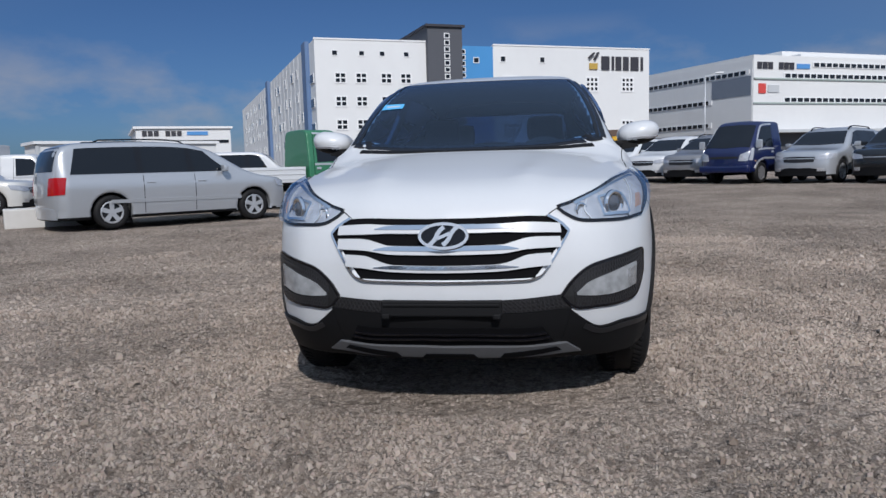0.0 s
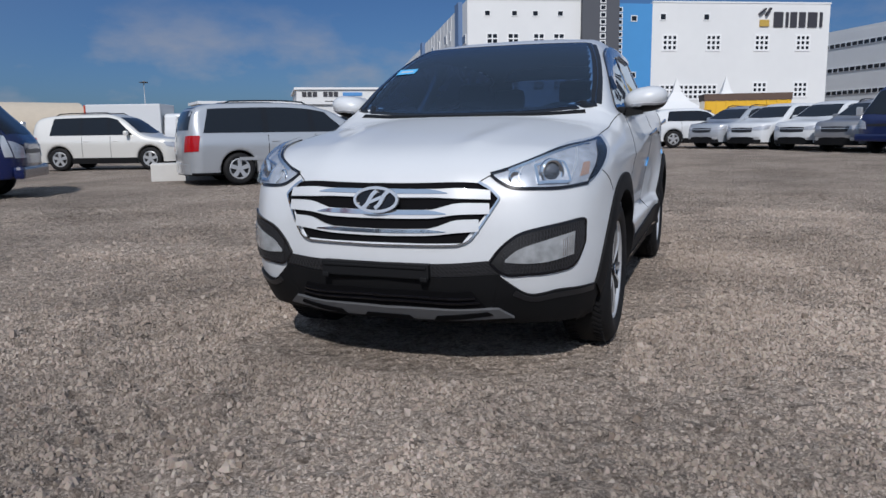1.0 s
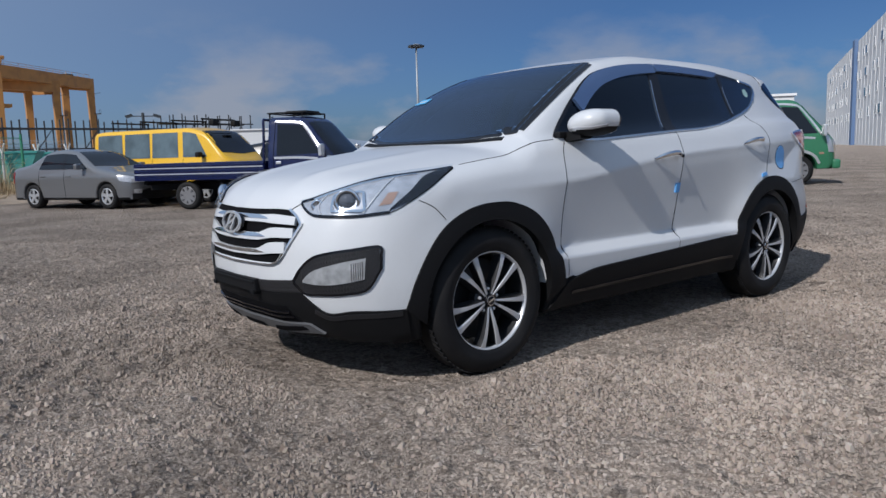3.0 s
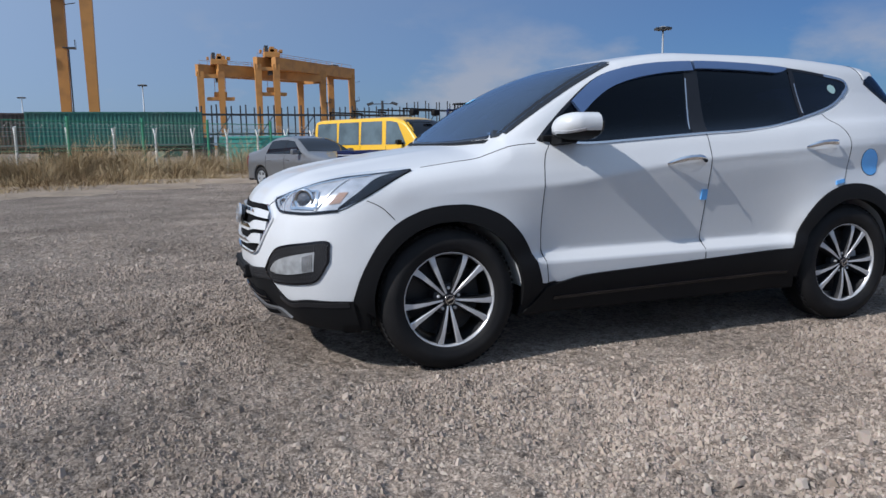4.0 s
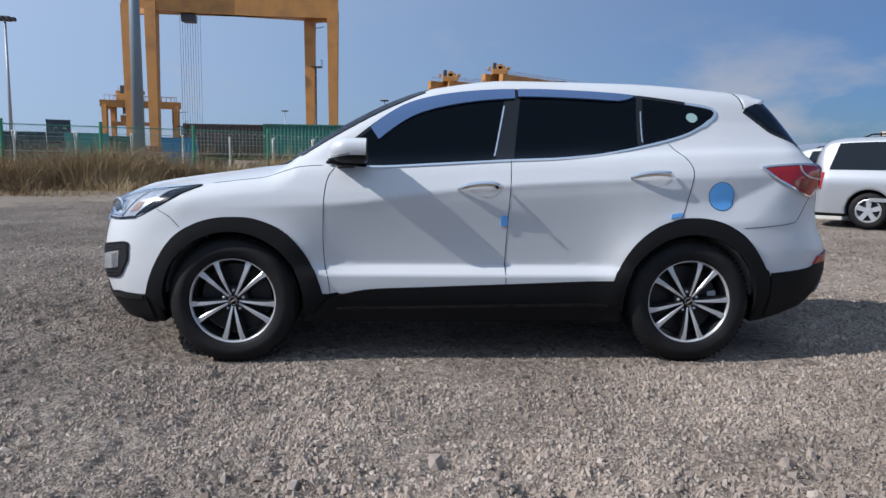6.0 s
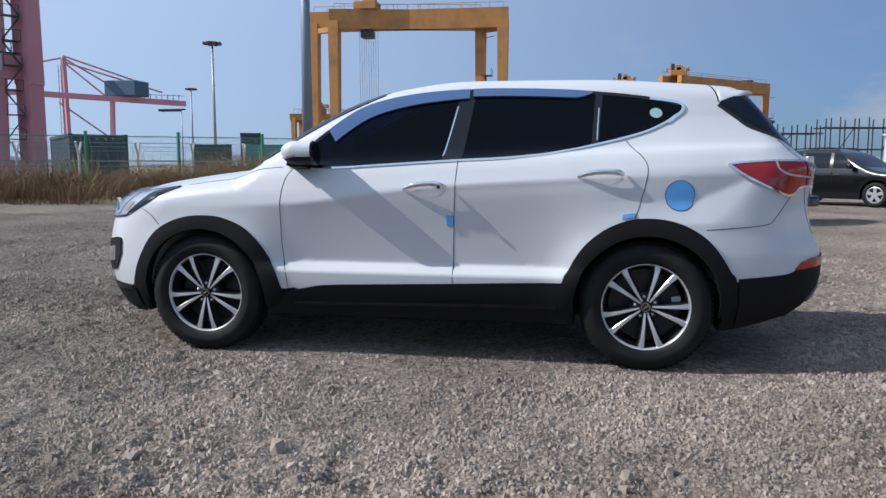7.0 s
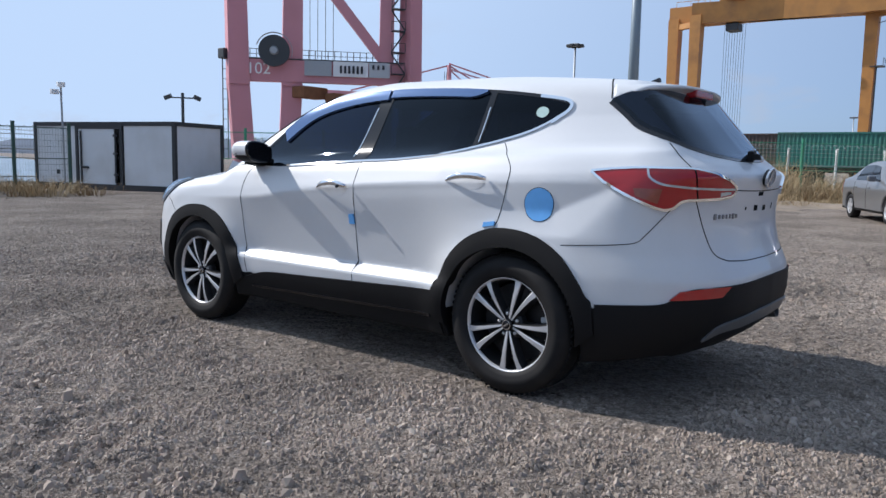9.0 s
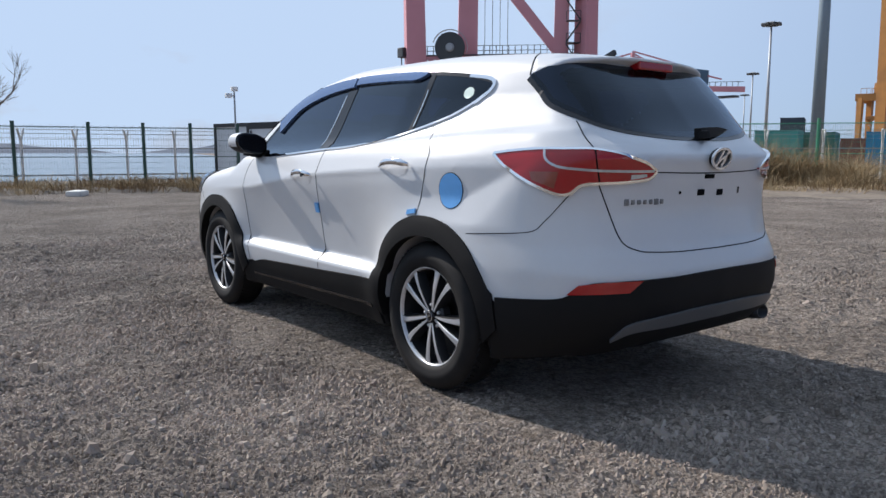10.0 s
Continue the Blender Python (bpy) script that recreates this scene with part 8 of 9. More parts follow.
box(bm, (-11.5, 8.0, 19.6), (-5.0, 17.0, 23.6), 0.2)
o_ = part("machine_house", bm, CDARKBLUE, q2, "blue machine house")
bm = bmesh.new()
for k in range(10):
    bar(bm, (-9 - k * 0.75, 12 + k * 1.25, 19), (-9 - k * 0.75, 12 + k * 1.25, 20.5), 0.12)
bar(bm, (-9, 12, 20.5), (-16.5, 24.5, 20.3), 0.12)
box(bm, (-15.5, 18.5, 16.0), (-13.0, 24.0, 16.6), 0.1)
part("handrail", bm, DARKSTEEL, q2)
ladder_bm = bmesh.new()
ladder(ladder_bm, (1.5, 0, 2), (1.5, 0, 27), 1.0, 1.4)
part("ladder", ladder_bm, DARKSTEEL, q2)

# tall floodlight masts
def mast(x, y, h=25.0):
    ob = thing("floodlight_mast", pose(x, y, 0), "tall slim floodlight mast with a round lamp head", "street lamp", "floodlight masts")
    bm = bmesh.new()
    rod(bm, (0, 0, 0), (0, 0, h - 0.6), 0.34, 0.17, 12)
    part("pole", bm, STEELGREY, ob, "tapered steel pole", True)
    bm = bmesh.new()
    turned(bm, [(h - 0.9, 0.3), (h - 0.7, 1.2), (h - 0.5, 1.2), (h - 0.2, 0.3)], 14, "z")
    part("head_ring", bm, STEELGREY, ob)
    for k in range(8):
        a_ = math.tau * k / 8
        bm = bmesh.new()
        box(bm, (1.3 * math.cos(a_) - 0.4, 1.3 * math.sin(a_) - 0.4, h - 1.0), (1.3 * math.cos(a_) + 0.4, 1.3 * math.sin(a_) + 0.4, h - 0.5), 0.1)
        part("floodlight", bm, DARKSTEEL, ob)
    return ob


first_mast = mast(-129.8, 97.0)
for x, y in ((-240, 265), (-294.5, -8.7), (-370, -59.8), (-128.8, -68.7), (-206, -116.3), (-280, -162), (-215, 45)):
    copy_thing(first_mast, pose(x, y, 0))

post = thing("steel_column", pose(-36.9, -15.0, 0), "thick grey steel column behind the fence", "pole")
bm = bmesh.new()
rod(bm, (0, 0, 0), (0, 0, 17), 0.34, 0.22, 20)
part("shaft", bm, material("blue_grey_painted_steel", (0.20, 0.25, 0.29), 0.45, 0.2, 0.06, 3), post, "blue grey shaft", True)
bm = bmesh.new()
rod(bm, (0, 0, 0), (0, 0, 0.08), 0.6, n=20)
part("base_plate", bm, STEELGREY, post)

campole = thing("camera_pole", pose(-7.9, -22.3, 0), "thin pale pole with two small cameras", "pole")
bm = bmesh.new()
rod(bm, (0, 0, 0), (0.03, 0, 3.5), 0.035, n=8)
part("shaft", bm, STEELGREY, campole)
for z, dx in ((3.5, 0.0), (3.25, 0.22)):
    bm = bmesh.new()
    box(bm, (dx - 0.10, -0.07, z - 0.08), (dx + 0.14, 0.07, z + 0.08), 0.02)
    bar(bm, (0, 0, z), (dx, 0, z), 0.04)
    part("camera", bm, FRAMEW, campole)
lamp2 = thing("twin_lamp_post", pose(-13.4, -23.8, 0, 0, 0, -30), "dark post with two angled floodlights", "street lamp")
bm = bmesh.new()
rod(bm, (0, 0, 0), (0, 0, 3.75), 0.06, n=8)
bar(bm, (-0.55, 0, 3.55), (0.55, 0, 3.55), 0.05)
part("shaft", bm, DARKSTEEL, lamp2)
for s in (-1, 1):
    bm = bmesh.new()
    bar(bm, (s * 0.42, 0, 3.62), (s * 0.70, 0, 3.50), 0.2, 0.16)
    part("floodlight", bm, DARKSTEEL, lamp2)
lamp3 = copy_thing(lamp2, pose(-50.0, 12.8, 0, 0, 0, 70) @ Matrix.Diagonal((1.6, 1.6, 1.18, 1)))

# stacked containers
CGREEN = material("green_container_paint", (0.03, 0.15, 0.12), 0.5, 0, 0.1, 0.7, 0, 0, (0.14, 0.09, 0.06), 0.3, 0.35)
CTEAL = material("teal_container_paint", (0.05, 0.30, 0.27), 0.5, 0, 0.1, 0.7, 0, 0, (0.2, 0.2, 0.18), 0.3, 0.3)
CBROWN = material("brown_container_paint", (0.085, 0.055, 0.048), 0.55, 0, 0.1, 0.7, 0, 0, (0.16, 0.10, 0.07), 0.3, 0.4)
CDARK = material("dark_blue_container_paint", (0.035, 0.05, 0.07), 0.55, 0, 0.1, 0.7, 0, 0, (0.12, 0.10, 0.09), 0.3, 0.3)
CRUST = material("rust_red_container_paint", (0.22, 0.07, 0.045), 0.6, 0, 0.1, 0.7, 0, 0, (0.12, 0.06, 0.04), 0.3, 0.4)
CBLUE = material("bright_blue_container_paint", (0.02, 0.22, 0.40), 0.5, 0, 0.1, 0.7)
CONT = {}


def container(x, y, z, turn, mat, length=12.19, group="stacked containers"):
    key = (mat.name, length)
    m = pose(x, y, z, 0, 0, turn)
    if key in CONT:
        return copy_thing(CONT[key], m)
    name = mat.name.replace("_container_paint", "").replace("_", " ")
    ob = thing("shipping_container", m, f"{name} corrugated steel shipping container in the yard", "container", group)
    a = length / 2
    for s in (-1, 1):
        verts, faces = [], []
        n = int(length / 0.28) * 4
        for k in range(n + 1):
            off = (0.0, 0.0, 0.045, 0.045)[k % 4]
            u = -a + length * k / n
            verts += [(u, s * (1.21 - off), 0.15), (u, s * (1.21 - off), 2.48)]
        faces = [(2 * k, 2 * k + 2, 2 * k + 3, 2 * k + 1) for k in range(n)]
        mesh_object("side_panel", verts, faces, mat, ob, smooth=False)
    bm = bmesh.new()
    for s in (-1, 1):
        for z0, z1 in ((0, 0.16), (2.46, 2.59)):
            box(bm, (-a, s * 1.22 - 0.04, z0), (a, s * 1.22 + 0.0, z1))
        for u in (-a, a - 0.16):
            box(bm, (u, s * 1.15 - 0.08, 0), (u + 0.16, s * 1.15 + 0.075, 2.59))
    box(bm, (-a, -1.2, 2.5), (a, 1.2, 2.57))
    box(bm, (-a, -1.2, 0.05), (a, 1.2, 0.15))
    part("frame", bm, mat, ob)
    for s in (-1, 1):
        bm = bmesh.new()
        box(bm, (s * (a - 0.06), -1.15, 0.15), (s * (a - 0.01), 1.15, 2.48))
        for k in (-0.8, -0.35, 0.35, 0.8):
            rod(bm, (s * a, k, 0.2), (s * a, k, 2.4), 0.03, n=6)
        part("door", bm, mat, ob)
    CONT[key] = ob
    return ob


TRAILER = material("dusty_black_chassis", (0.025, 0.025, 0.027), 0.7, 0.1, 0.2, 3)
for x, y, turn, mat in ((-58.2, -5.9, 93, CGREEN), (-59.8, -12.8, 95, CBROWN)):
    tr = thing("container_trailer", pose(x, y, 0, 0, 0, turn), "dark low trailer chassis under a container", "trailer", "container trailers")
    for s in (-1, 1):
        slab("chassis_beam", tr, (-6.0, s * 0.5 - 0.09, 0.95), (6.0, s * 0.5 + 0.09, 1.36), TRAILER)
        slab("landing_leg", tr, (3.4, s * 0.75 - 0.08, 0.0), (3.6, s * 0.75 + 0.08, 0.95), TRAILER)
        for u in (-5.0, -3.75):
            bm = bmesh.new()
            turned(bm, [(-0.28, 0.3), (-0.28, 0.48), (-0.2, 0.52), (0.2, 0.52), (0.28, 0.48), (0.28, 0.3)], 20)
            w_ = part("tyre", bm, RUBBER, tr)
            w_.matrix_local = pose(u, s * 0.92, 0.52, 0, 0, 90)
    for u in (-5.9, -2.0, 2.0, 5.7):
        slab("cross_beam", tr, (u, -1.1, 1.22), (u + 0.2, 1.1, 1.36), TRAILER)
    container(x, y, 1.36, turn, mat)
# single containers and small stacks standing end on
for at, dist, levels, mat in ((-125.4, 40, 1, CDARK), (-117.2, 55, 1, CDARK), (-114.7, 98, 2, CDARK), (-113.4, 54, 1, CTEAL), (-111.5, 60, 1, CGREEN), (-110.4, 85, 1, CRUST), (-107.3, 61, 1, CBLUE), (-105.6, 78, 1, CDARK)):
    a_ = radians(at)
    for q in range(levels):
        container(5.2 + dist * math.sin(a_), 0.5 + dist * math.cos(a_), q * 2.6, -at - 90 + (10 if dist == 40 else 0), mat, 6.06)
for k in range(6):
    container(-100.0 + k * 0.5, -40 + k * 3.0, 0, 8, CDARK if k % 2 else CRUST, 6.06)
    container(-104.0 + k * 0.5, -2 + k * 4.0, 0, 8, CDARK if k % 2 else CGREEN, 6.06)
# teal machine housings beyond the fence
for x, y in ((-35.6, 1.9), (-40.0, 5.0)):
    sk = thing("waste_skip", pose(x, y, 0, 0, 0, 70), "teal steel skip with sloping ends", "skip", "teal skips")
    bm = bmesh.new()
    vs = [bm.verts.new(v) for v in ((-1.0, -0.8, 0.1), (1.0, -0.8, 0.1), (1.0, 0.8, 0.1), (-1.0, 0.8, 0.1), (-1.6, -0.9, 1.6), (1.6, -0.9, 1.6), (1.6, 0.9, 1.6), (-1.6, 0.9, 1.6))]
    for f_ in ((0, 1, 2, 3), (0, 4, 5, 1), (1, 5, 6, 2), (2, 6, 7, 3), (3, 7, 4, 0), (4, 7, 6, 5)):
        bm.faces.new([vs[i] for i in f_])
    part("tub", bm, CTEAL, sk)
    bm = bmesh.new()
    box(bm, (-1.65, -0.95, 1.6), (1.65, 0.95, 1.72), 0.02)
    box(bm, (-1.0, -0.7, 0), (1.0, 0.7, 0.1))
    part("rim", bm, CTEAL, sk)

# open steel storage racks
def storage_rack(m, posts, pitch, h):
    rack = thing("steel_rack", m, "tall dark open steel storage rack", "rack")
    for k in range(posts):
        for y in (0.0, 2.4):
            bm = bmesh.new()
            rod(bm, (k * pitch, y, 0), (k * pitch, y, h + 0.2 * (k % 2)), 0.10, n=6)
            part("rack_post", bm, DARKSTEEL, rack)
    for z in (h * 0.45, h * 0.84):
        for y in (0.0, 2.4):
            bm = bmesh.new()
            bar(bm, (-0.4, y, z), ((posts - 1) * pitch + 0.4, y, z), 0.17)
            part("rack_beam", bm, DARKSTEEL, rack)
    for k in range(1, posts - 1, 3):
        bm = bmesh.new()
        bar(bm, (k * pitch, 0, h * 0.45), (k * pitch + pitch, 0, h * 0.84), 0.10)
        part("rack_brace", bm, DARKSTEEL, rack)


storage_rack(pose(-94.8, 2.0, 0, 0, 0, 101), 17, 1.88, 6.4)
storage_rack(pose(-104, 33.2, 0, 0, 0, 101), 8, 1.95, 7.5)

# ---- fence, grass, shed and shore ----
FENCE = material("green_fence_paint", (0.04, 0.26, 0.15), 0.5, 0.1, 0.1, 4, 0, 0, (0.20, 0.14, 0.08), 2.0, 0.3)
WIRE = material("thin_green_wire", (0.05, 0.24, 0.16), 0.55, 0.2, 0.1, 4)
PALEPOST = material("weathered_concrete_post", (0.62, 0.62, 0.60), 0.8, 0.1, 0.1, 8)
BARB = material("barbed_wire_steel", (0.30, 0.31, 0.32), 0.5, 0.5, 0.1, 10)

POSTS = [(-31.0, 2.0), (-28.9, -0.9), (-26.6, -3.4), (-24.9, -5.8), (-22.7, -8.1), (-20.9, -10.7), (-19.2, -13.1), (-17.6, -15.6), (-15.9, -18.2), (-14.2, -20.8), (-12.5, -23.2)]
SHORE = [(-7.0, -20.0), (-5.5, -20.3), (-4.15, -20.8), (-2.6, -21.2), (-0.57, -21.6), (1.5, -22.0), (3.6, -22.4), (5.7, -22.8)]


def fence_run(posts, label, h=2.3, paint=None, wire=None):
    ob = thing("mesh_fence", pose(posts[0][0], posts[0][1], 0), label, "fence")
    o = Vector((*posts[0], 0))
    for x, y in posts:
        bm = bmesh.new()
        p = Vector((x, y, 0)) - o
        rod(bm, p, p + Vector((0, 0, h)), 0.055, n=10)
        rod(bm, p + Vector((0, 0, h)), p + Vector((0, 0, h + 0.04)), 0.06, n=10)
        part("fence_post", bm, paint or FENCE, ob)
    for (x0, y0), (x1, y1) in zip(posts, posts[1:]):
        a, b = Vector((x0, y0, 0)) - o, Vector((x1, y1, 0)) - o
        bm = bmesh.new()
        for z in (0.18, h * 0.5, h - 0.12):
            rod(bm, a + Vector((0, 0, z)), b + Vector((0, 0, z)), 0.014, n=5)
        part("fence_rail", bm, paint or FENCE, ob)
        n = int((b - a).length / 0.075)
        verts, faces = [], []
        d = (b - a).normalized() * 0.003
        side = Vector((-d.y, d.x, 0))
        for k in range(n + 1):
            q = a + (b - a) * (k / n)
            i = len(verts)
            for z in (0.12, h - 0.08):
                verts += [q - d + Vector((0, 0, z)), q + d + Vector((0, 0, z)), q + side + Vector((0, 0, z))]
            faces += [(i, i + 1, i + 4, i + 3), (i + 1, i + 2, i + 5, i + 4), (i + 2, i, i + 3, i + 5)]
        for k in range(11):
            z = 0.15 + (h - 0.3) * k / 10
            i = len(verts)
            up = Vector((0, 0, 0.0035))
            for q in (a, b):
                verts += [q - up + Vector((0, 0, z)), q + up + Vector((0, 0, z)), q + side + Vector((0, 0, z))]
            faces += [(i, i + 1, i + 4, i + 3), (i + 1, i + 2, i + 5, i + 4), (i + 2, i, i + 3, i + 5)]
        mesh_object("fence_mesh", verts, faces, wire or WIRE, ob, "fine wire mesh panel", smooth=False)
    return ob


fence_run(POSTS, "green wire mesh fence behind tall dry grass")
OLDGREEN = material("weathered_dark_green_paint", (0.035, 0.085, 0.07), 0.6, 0.1, 0.15, 4, 0, 0, (0.12, 0.11, 0.09), 2.0, 0.3)
fence_run(SHORE, "weathered dark green mesh fence along the water", 2.1, OLDGREEN, OLDGREEN)


def y_fence(posts, label):
    """An older fence behind: pale posts that fork at the top, with barbed wire and coils."""
    ob = thing("barbed_fence", pose(posts[0][0], posts[0][1], 0), label, "fence")
    o = Vector((*posts[0], 0))
    d = (Vector((*posts[-1], 0)) - o).normalized()
    n = Vector((-d.y, d.x, 0))
    for x, y in posts:
        p = Vector((x, y, 0)) - o
        bm = bmesh.new()
        rod(bm, p, p + Vector((0, 0, 1.65)), 0.05, n=8)
        for s in (-1, 1):
            rod(bm, p + Vector((0, 0, 1.6)), p + (n * 0.6 + d * 0.25) * s * 0.42 + Vector((0, 0, 2.05)), 0.04, n=6)
        part("fork_post", bm, PALEPOST, ob, "pale post with a forked top")
    a, b = Vector((0, 0, 0)), Vector((*posts[-1], 0)) - o
    bm = bmesh.new()
    for s in (-1, 1):
        for z, w in ((1.72, 0.08), (1.88, 0.17), (2.03, 0.26)):
            rod(bm, a + n * s * w + Vector((0, 0, z)), b + n * s * w + Vector((0, 0, z)), 0.006, n=4)
    for z in (0.35, 1.35):
        rod(bm, a + Vector((0, 0, z)), b + Vector((0, 0, z)), 0.025, n=5)
    part("barbed_wire", bm, BARB, ob, "straight barbed wires")
    L = (b - a).length
    verts, faces = [], []
    turns, seg = int(L / 0.28), 12
    for k in range(turns * seg):
        t = k / seg
        ang = math.tau * t
        c = a + (b - a) * (t / turns) + n * 0.26 * math.cos(ang) + Vector((0, 0, 1.95 + 0.26 * math.sin(ang)))
        verts += [c + Vector((0, 0, 0.006)), c - Vector((0, 0, 0.006))]
        if k:
            i = 2 * k
            faces.append((i - 2, i - 1, i + 1, i))
    mesh_object("wire_coil", verts, faces, BARB, ob, "razor wire coil", smooth=False)
    return ob


y_fence([(-37.0 + 2.0 * k * 0.62, 5.0 - 2.0 * k * 0.80) for k in range(18)], "pale forked fence posts with razor wire coils")
y_fence([(-12.0 + 1.75 * k, -25.0 - 0.25 * k) for k in range(12)], "pale forked fence posts above the water")

# dry grass along the fence
def blade_material(name, dark, pale):
    m = bpy.data.materials.new(name)
    m.use_nodes = True
    n, l = m.node_tree.nodes, m.node_tree.links
    p = n["Principled BSDF"]
    p.inputs["Roughness"].default_value, p.inputs["Specular IOR Level"].default_value = 0.9, 0.2
    geo, mix, co, t, add = (n.new(k) for k in ("ShaderNodeNewGeometry", "ShaderNodeMix", "ShaderNodeTexCoord", "ShaderNodeTexNoise", "ShaderNodeMath"))
    mix.data_type = "RGBA"
    mix.inputs["A"].default_value, mix.inputs["B"].default_value = (*dark, 1), (*pale, 1)
    t.inputs["Scale"].default_value = 0.8
    add.operation, add.use_clamp = "MULTIPLY_ADD", True
    add.inputs[1].default_value = 0.6
    l.new(co.outputs["Object"], t.inputs["Vector"])
    l.new(geo.outputs["Random Per Island"], add.inputs[0])
    half = n.new("ShaderNodeMath")
    half.operation = "MULTIPLY"
    half.inputs[1].default_value = 0.55
    l.new(t.outputs["Fac"], half.inputs[0])
    l.new(half.outputs["Value"], add.inputs[2])
    l.new(add.outputs["Value"], mix.inputs["Factor"])
    l.new(mix.outputs["Result"], p.inputs["Base Color"])
    return m


STRAW = blade_material("dry_straw_grass", (0.20, 0.145, 0.08), (0.56, 0.44, 0.27))
TWIG = blade_material("dry_brown_twigs", (0.13, 0.092, 0.055), (0.44, 0.33, 0.19))
SCRUB = blade_material("brown_dead_scrub", (0.08, 0.052, 0.03), (0.26, 0.18, 0.10))


def grass(name, spots, mat, label, seed, tall=(0.45, 1.2), lean=0.42, wide=(0.004, 0.010)):
    """Thousands of bent blades in tufts round the spots (x, y, spread, how many, height)."""
    rg = np.random.default_rng(seed)
    parts_ = []
    for x, y, spread, n, scale in spots:
        p = np.stack([x + rg.normal(0, spread, n), y + rg.normal(0, spread, n)], 1)
        away = (p - (x, y)) * 0.55
        h = rg.uniform(*tall, n) * scale
        tip = rg.normal(0, lean, (n, 2)) * h[:, None] + away
        a, w = rg.uniform(0, math.tau, n), rg.uniform(*wide, n)
        d = np.stack([w * np.cos(a), w * np.sin(a)], 1)
        def at(q, z):
            return np.concatenate([q, (h * z)[:, None]], 1)
        mid = p + tip * 0.3
        parts_.append(np.stack([at(p - d, 0), at(p + d, 0), at(mid + d, 0.62), at(mid - d, 0.62), at(p + tip, 1.0)], 1))
    v = np.concatenate(parts_)
    k = np.arange(len(v)) * 5
    quads = np.stack([k, k + 1, k + 2, k + 3], 1).tolist()
    tips = np.stack([k + 3, k + 2, k + 4], 1).tolist()
    return tagged(mesh_object(name, v.reshape(-1, 3).tolist(), quads + tips, mat, smooth=False), label, "grass", kind="stuff")


rng = np.random.default_rng(3)
spots, scrub, litter = [], [], []
for (x0, y0), (x1, y1) in zip(POSTS[:-2], POSTS[1:-1]):
    for k in range(34):
        t, side = rng.uniform(), rng.uniform(-0.8, 4.2)
        if value_noise(x0 + (x1 - x0) * t, y0 + (y1 - y0) * t, 1.9, 15) < -0.12:
            continue
        spots.append((x0 + (x1 - x0) * t + side * 0.83, y0 + (y1 - y0) * t + side * 0.55, rng.uniform(0.16, 0.4), 95, rng.uniform(0.3, 1.5) * (1.2 - 0.23 * max(side, 0)) * (0.85 + 0.55 * float(value_noise(x0 + (x1 - x0) * t, y0 + (y1 - y0) * t, 1.6, 6)))))
    for k in range(14):
        t, side = rng.uniform(), rng.uniform(2.6, 4.8)
        litter.append((x0 + (x1 - x0) * t + side * 0.83, y0 + (y1 - y0) * t + side * 0.55, 0.35, 60, 1.0))
    for k in range(12):
        t, side = rng.uniform(), rng.uniform(-0.5, 4.2)
        scrub.append((x0 + (x1 - x0) * t + side * 0.83, y0 + (y1 - y0) * t + side * 0.55, 0.35, 90, rng.uniform(0.4, 0.8)))
for k in range(26):
    scrub.append((-15.4 + rng.normal(0, 1.0), -15.2 + rng.normal(0, 1.2), 0.45, 130, rng.uniform(0.8, 1.7)))
for (x0, y0), (x1, y1) in zip(SHORE, SHORE[1:]):
    for k in range(9):
        t, side = rng.uniform(), rng.uniform(-0.3, 2.2)
        spots.append((x0 + (x1 - x0) * t, y0 + (y1 - y0) * t + side, 0.3, 80, rng.uniform(0.2, 0.55)))
    for k in range(6):
        t, side = rng.uniform(), rng.uniform(-0.2, 2.0)
        scrub.append((x0 + (x1 - x0) * t, y0 + (y1 - y0) * t + side, 0.35, 80, rng.uniform(0.3, 0.7)))
for k in range(40):
    spots.append((-34 - rng.uniform(0, 10), rng.uniform(-22, 2), 0.8, 100, rng.uniform(0.5, 1.0)))
reeds = []
for (x0, y0), (x1, y1) in zip(POSTS[3:-2], POSTS[4:-1]):
    for k in range(5):
        t, side = rng.uniform(), rng.uniform(-1.2, 0.4)
        reeds.append((x0 + (x1 - x0) * t + side * 0.83, y0 + (y1 - y0) * t + side * 0.55, 0.2, 9, rng.uniform(1.4, 2.0)))
shrubs = []
for i, t, side, n, tall_ in ((4, 0.2, 0.5, 700, 1.75), (4, 0.75, 0.2, 650, 2.0), (5, 0.15, 0.7, 800, 2.1), (5, 0.55, 0.3, 700, 1.8), (5, 0.9, 0.9, 600, 1.6), (6, 0.3, 0.2, 600, 1.55), (6, 0.8, 0.8, 500, 1.3), (2, 0.4, 0.6, 500, 1.4), (3, 0.1, 0.3, 600, 1.6), (3, 0.65, 0.9, 600, 1.5), (1, 0.5, 0.7, 450, 1.3), (7, 0.4, 0.3, 450, 1.2)):
    x, y = (POSTS[i][k] + (POSTS[i + 1][k] - POSTS[i][k]) * t for k in (0, 1))
    shrubs += [(x + side * 0.83 + rng.normal(0, 0.45), y + side * 0.55 + rng.normal(0, 0.45), 0.3, n, tall_ * rng.uniform(0.6, 1.1)) for k in range(4)]
for (x0, y0), (x1, y1) in zip(POSTS[2:-2], POSTS[3:-1]):
    for k in range(16):
        t, side, tall_ = rng.uniform(), rng.uniform(-1.0, 1.6), rng.uniform(1.1, 1.9)
        x, y = x0 + (x1 - x0) * t + side * 0.83, y0 + (y1 - y0) * t + side * 0.55
        reeds.append((x, y, 0.12, 5, tall_))
grass("dry_shrubs", shrubs, TWIG, "tangled brown dry shrubs against the fence", 14, (0.25, 1.0), 0.75, (0.0025, 0.007))
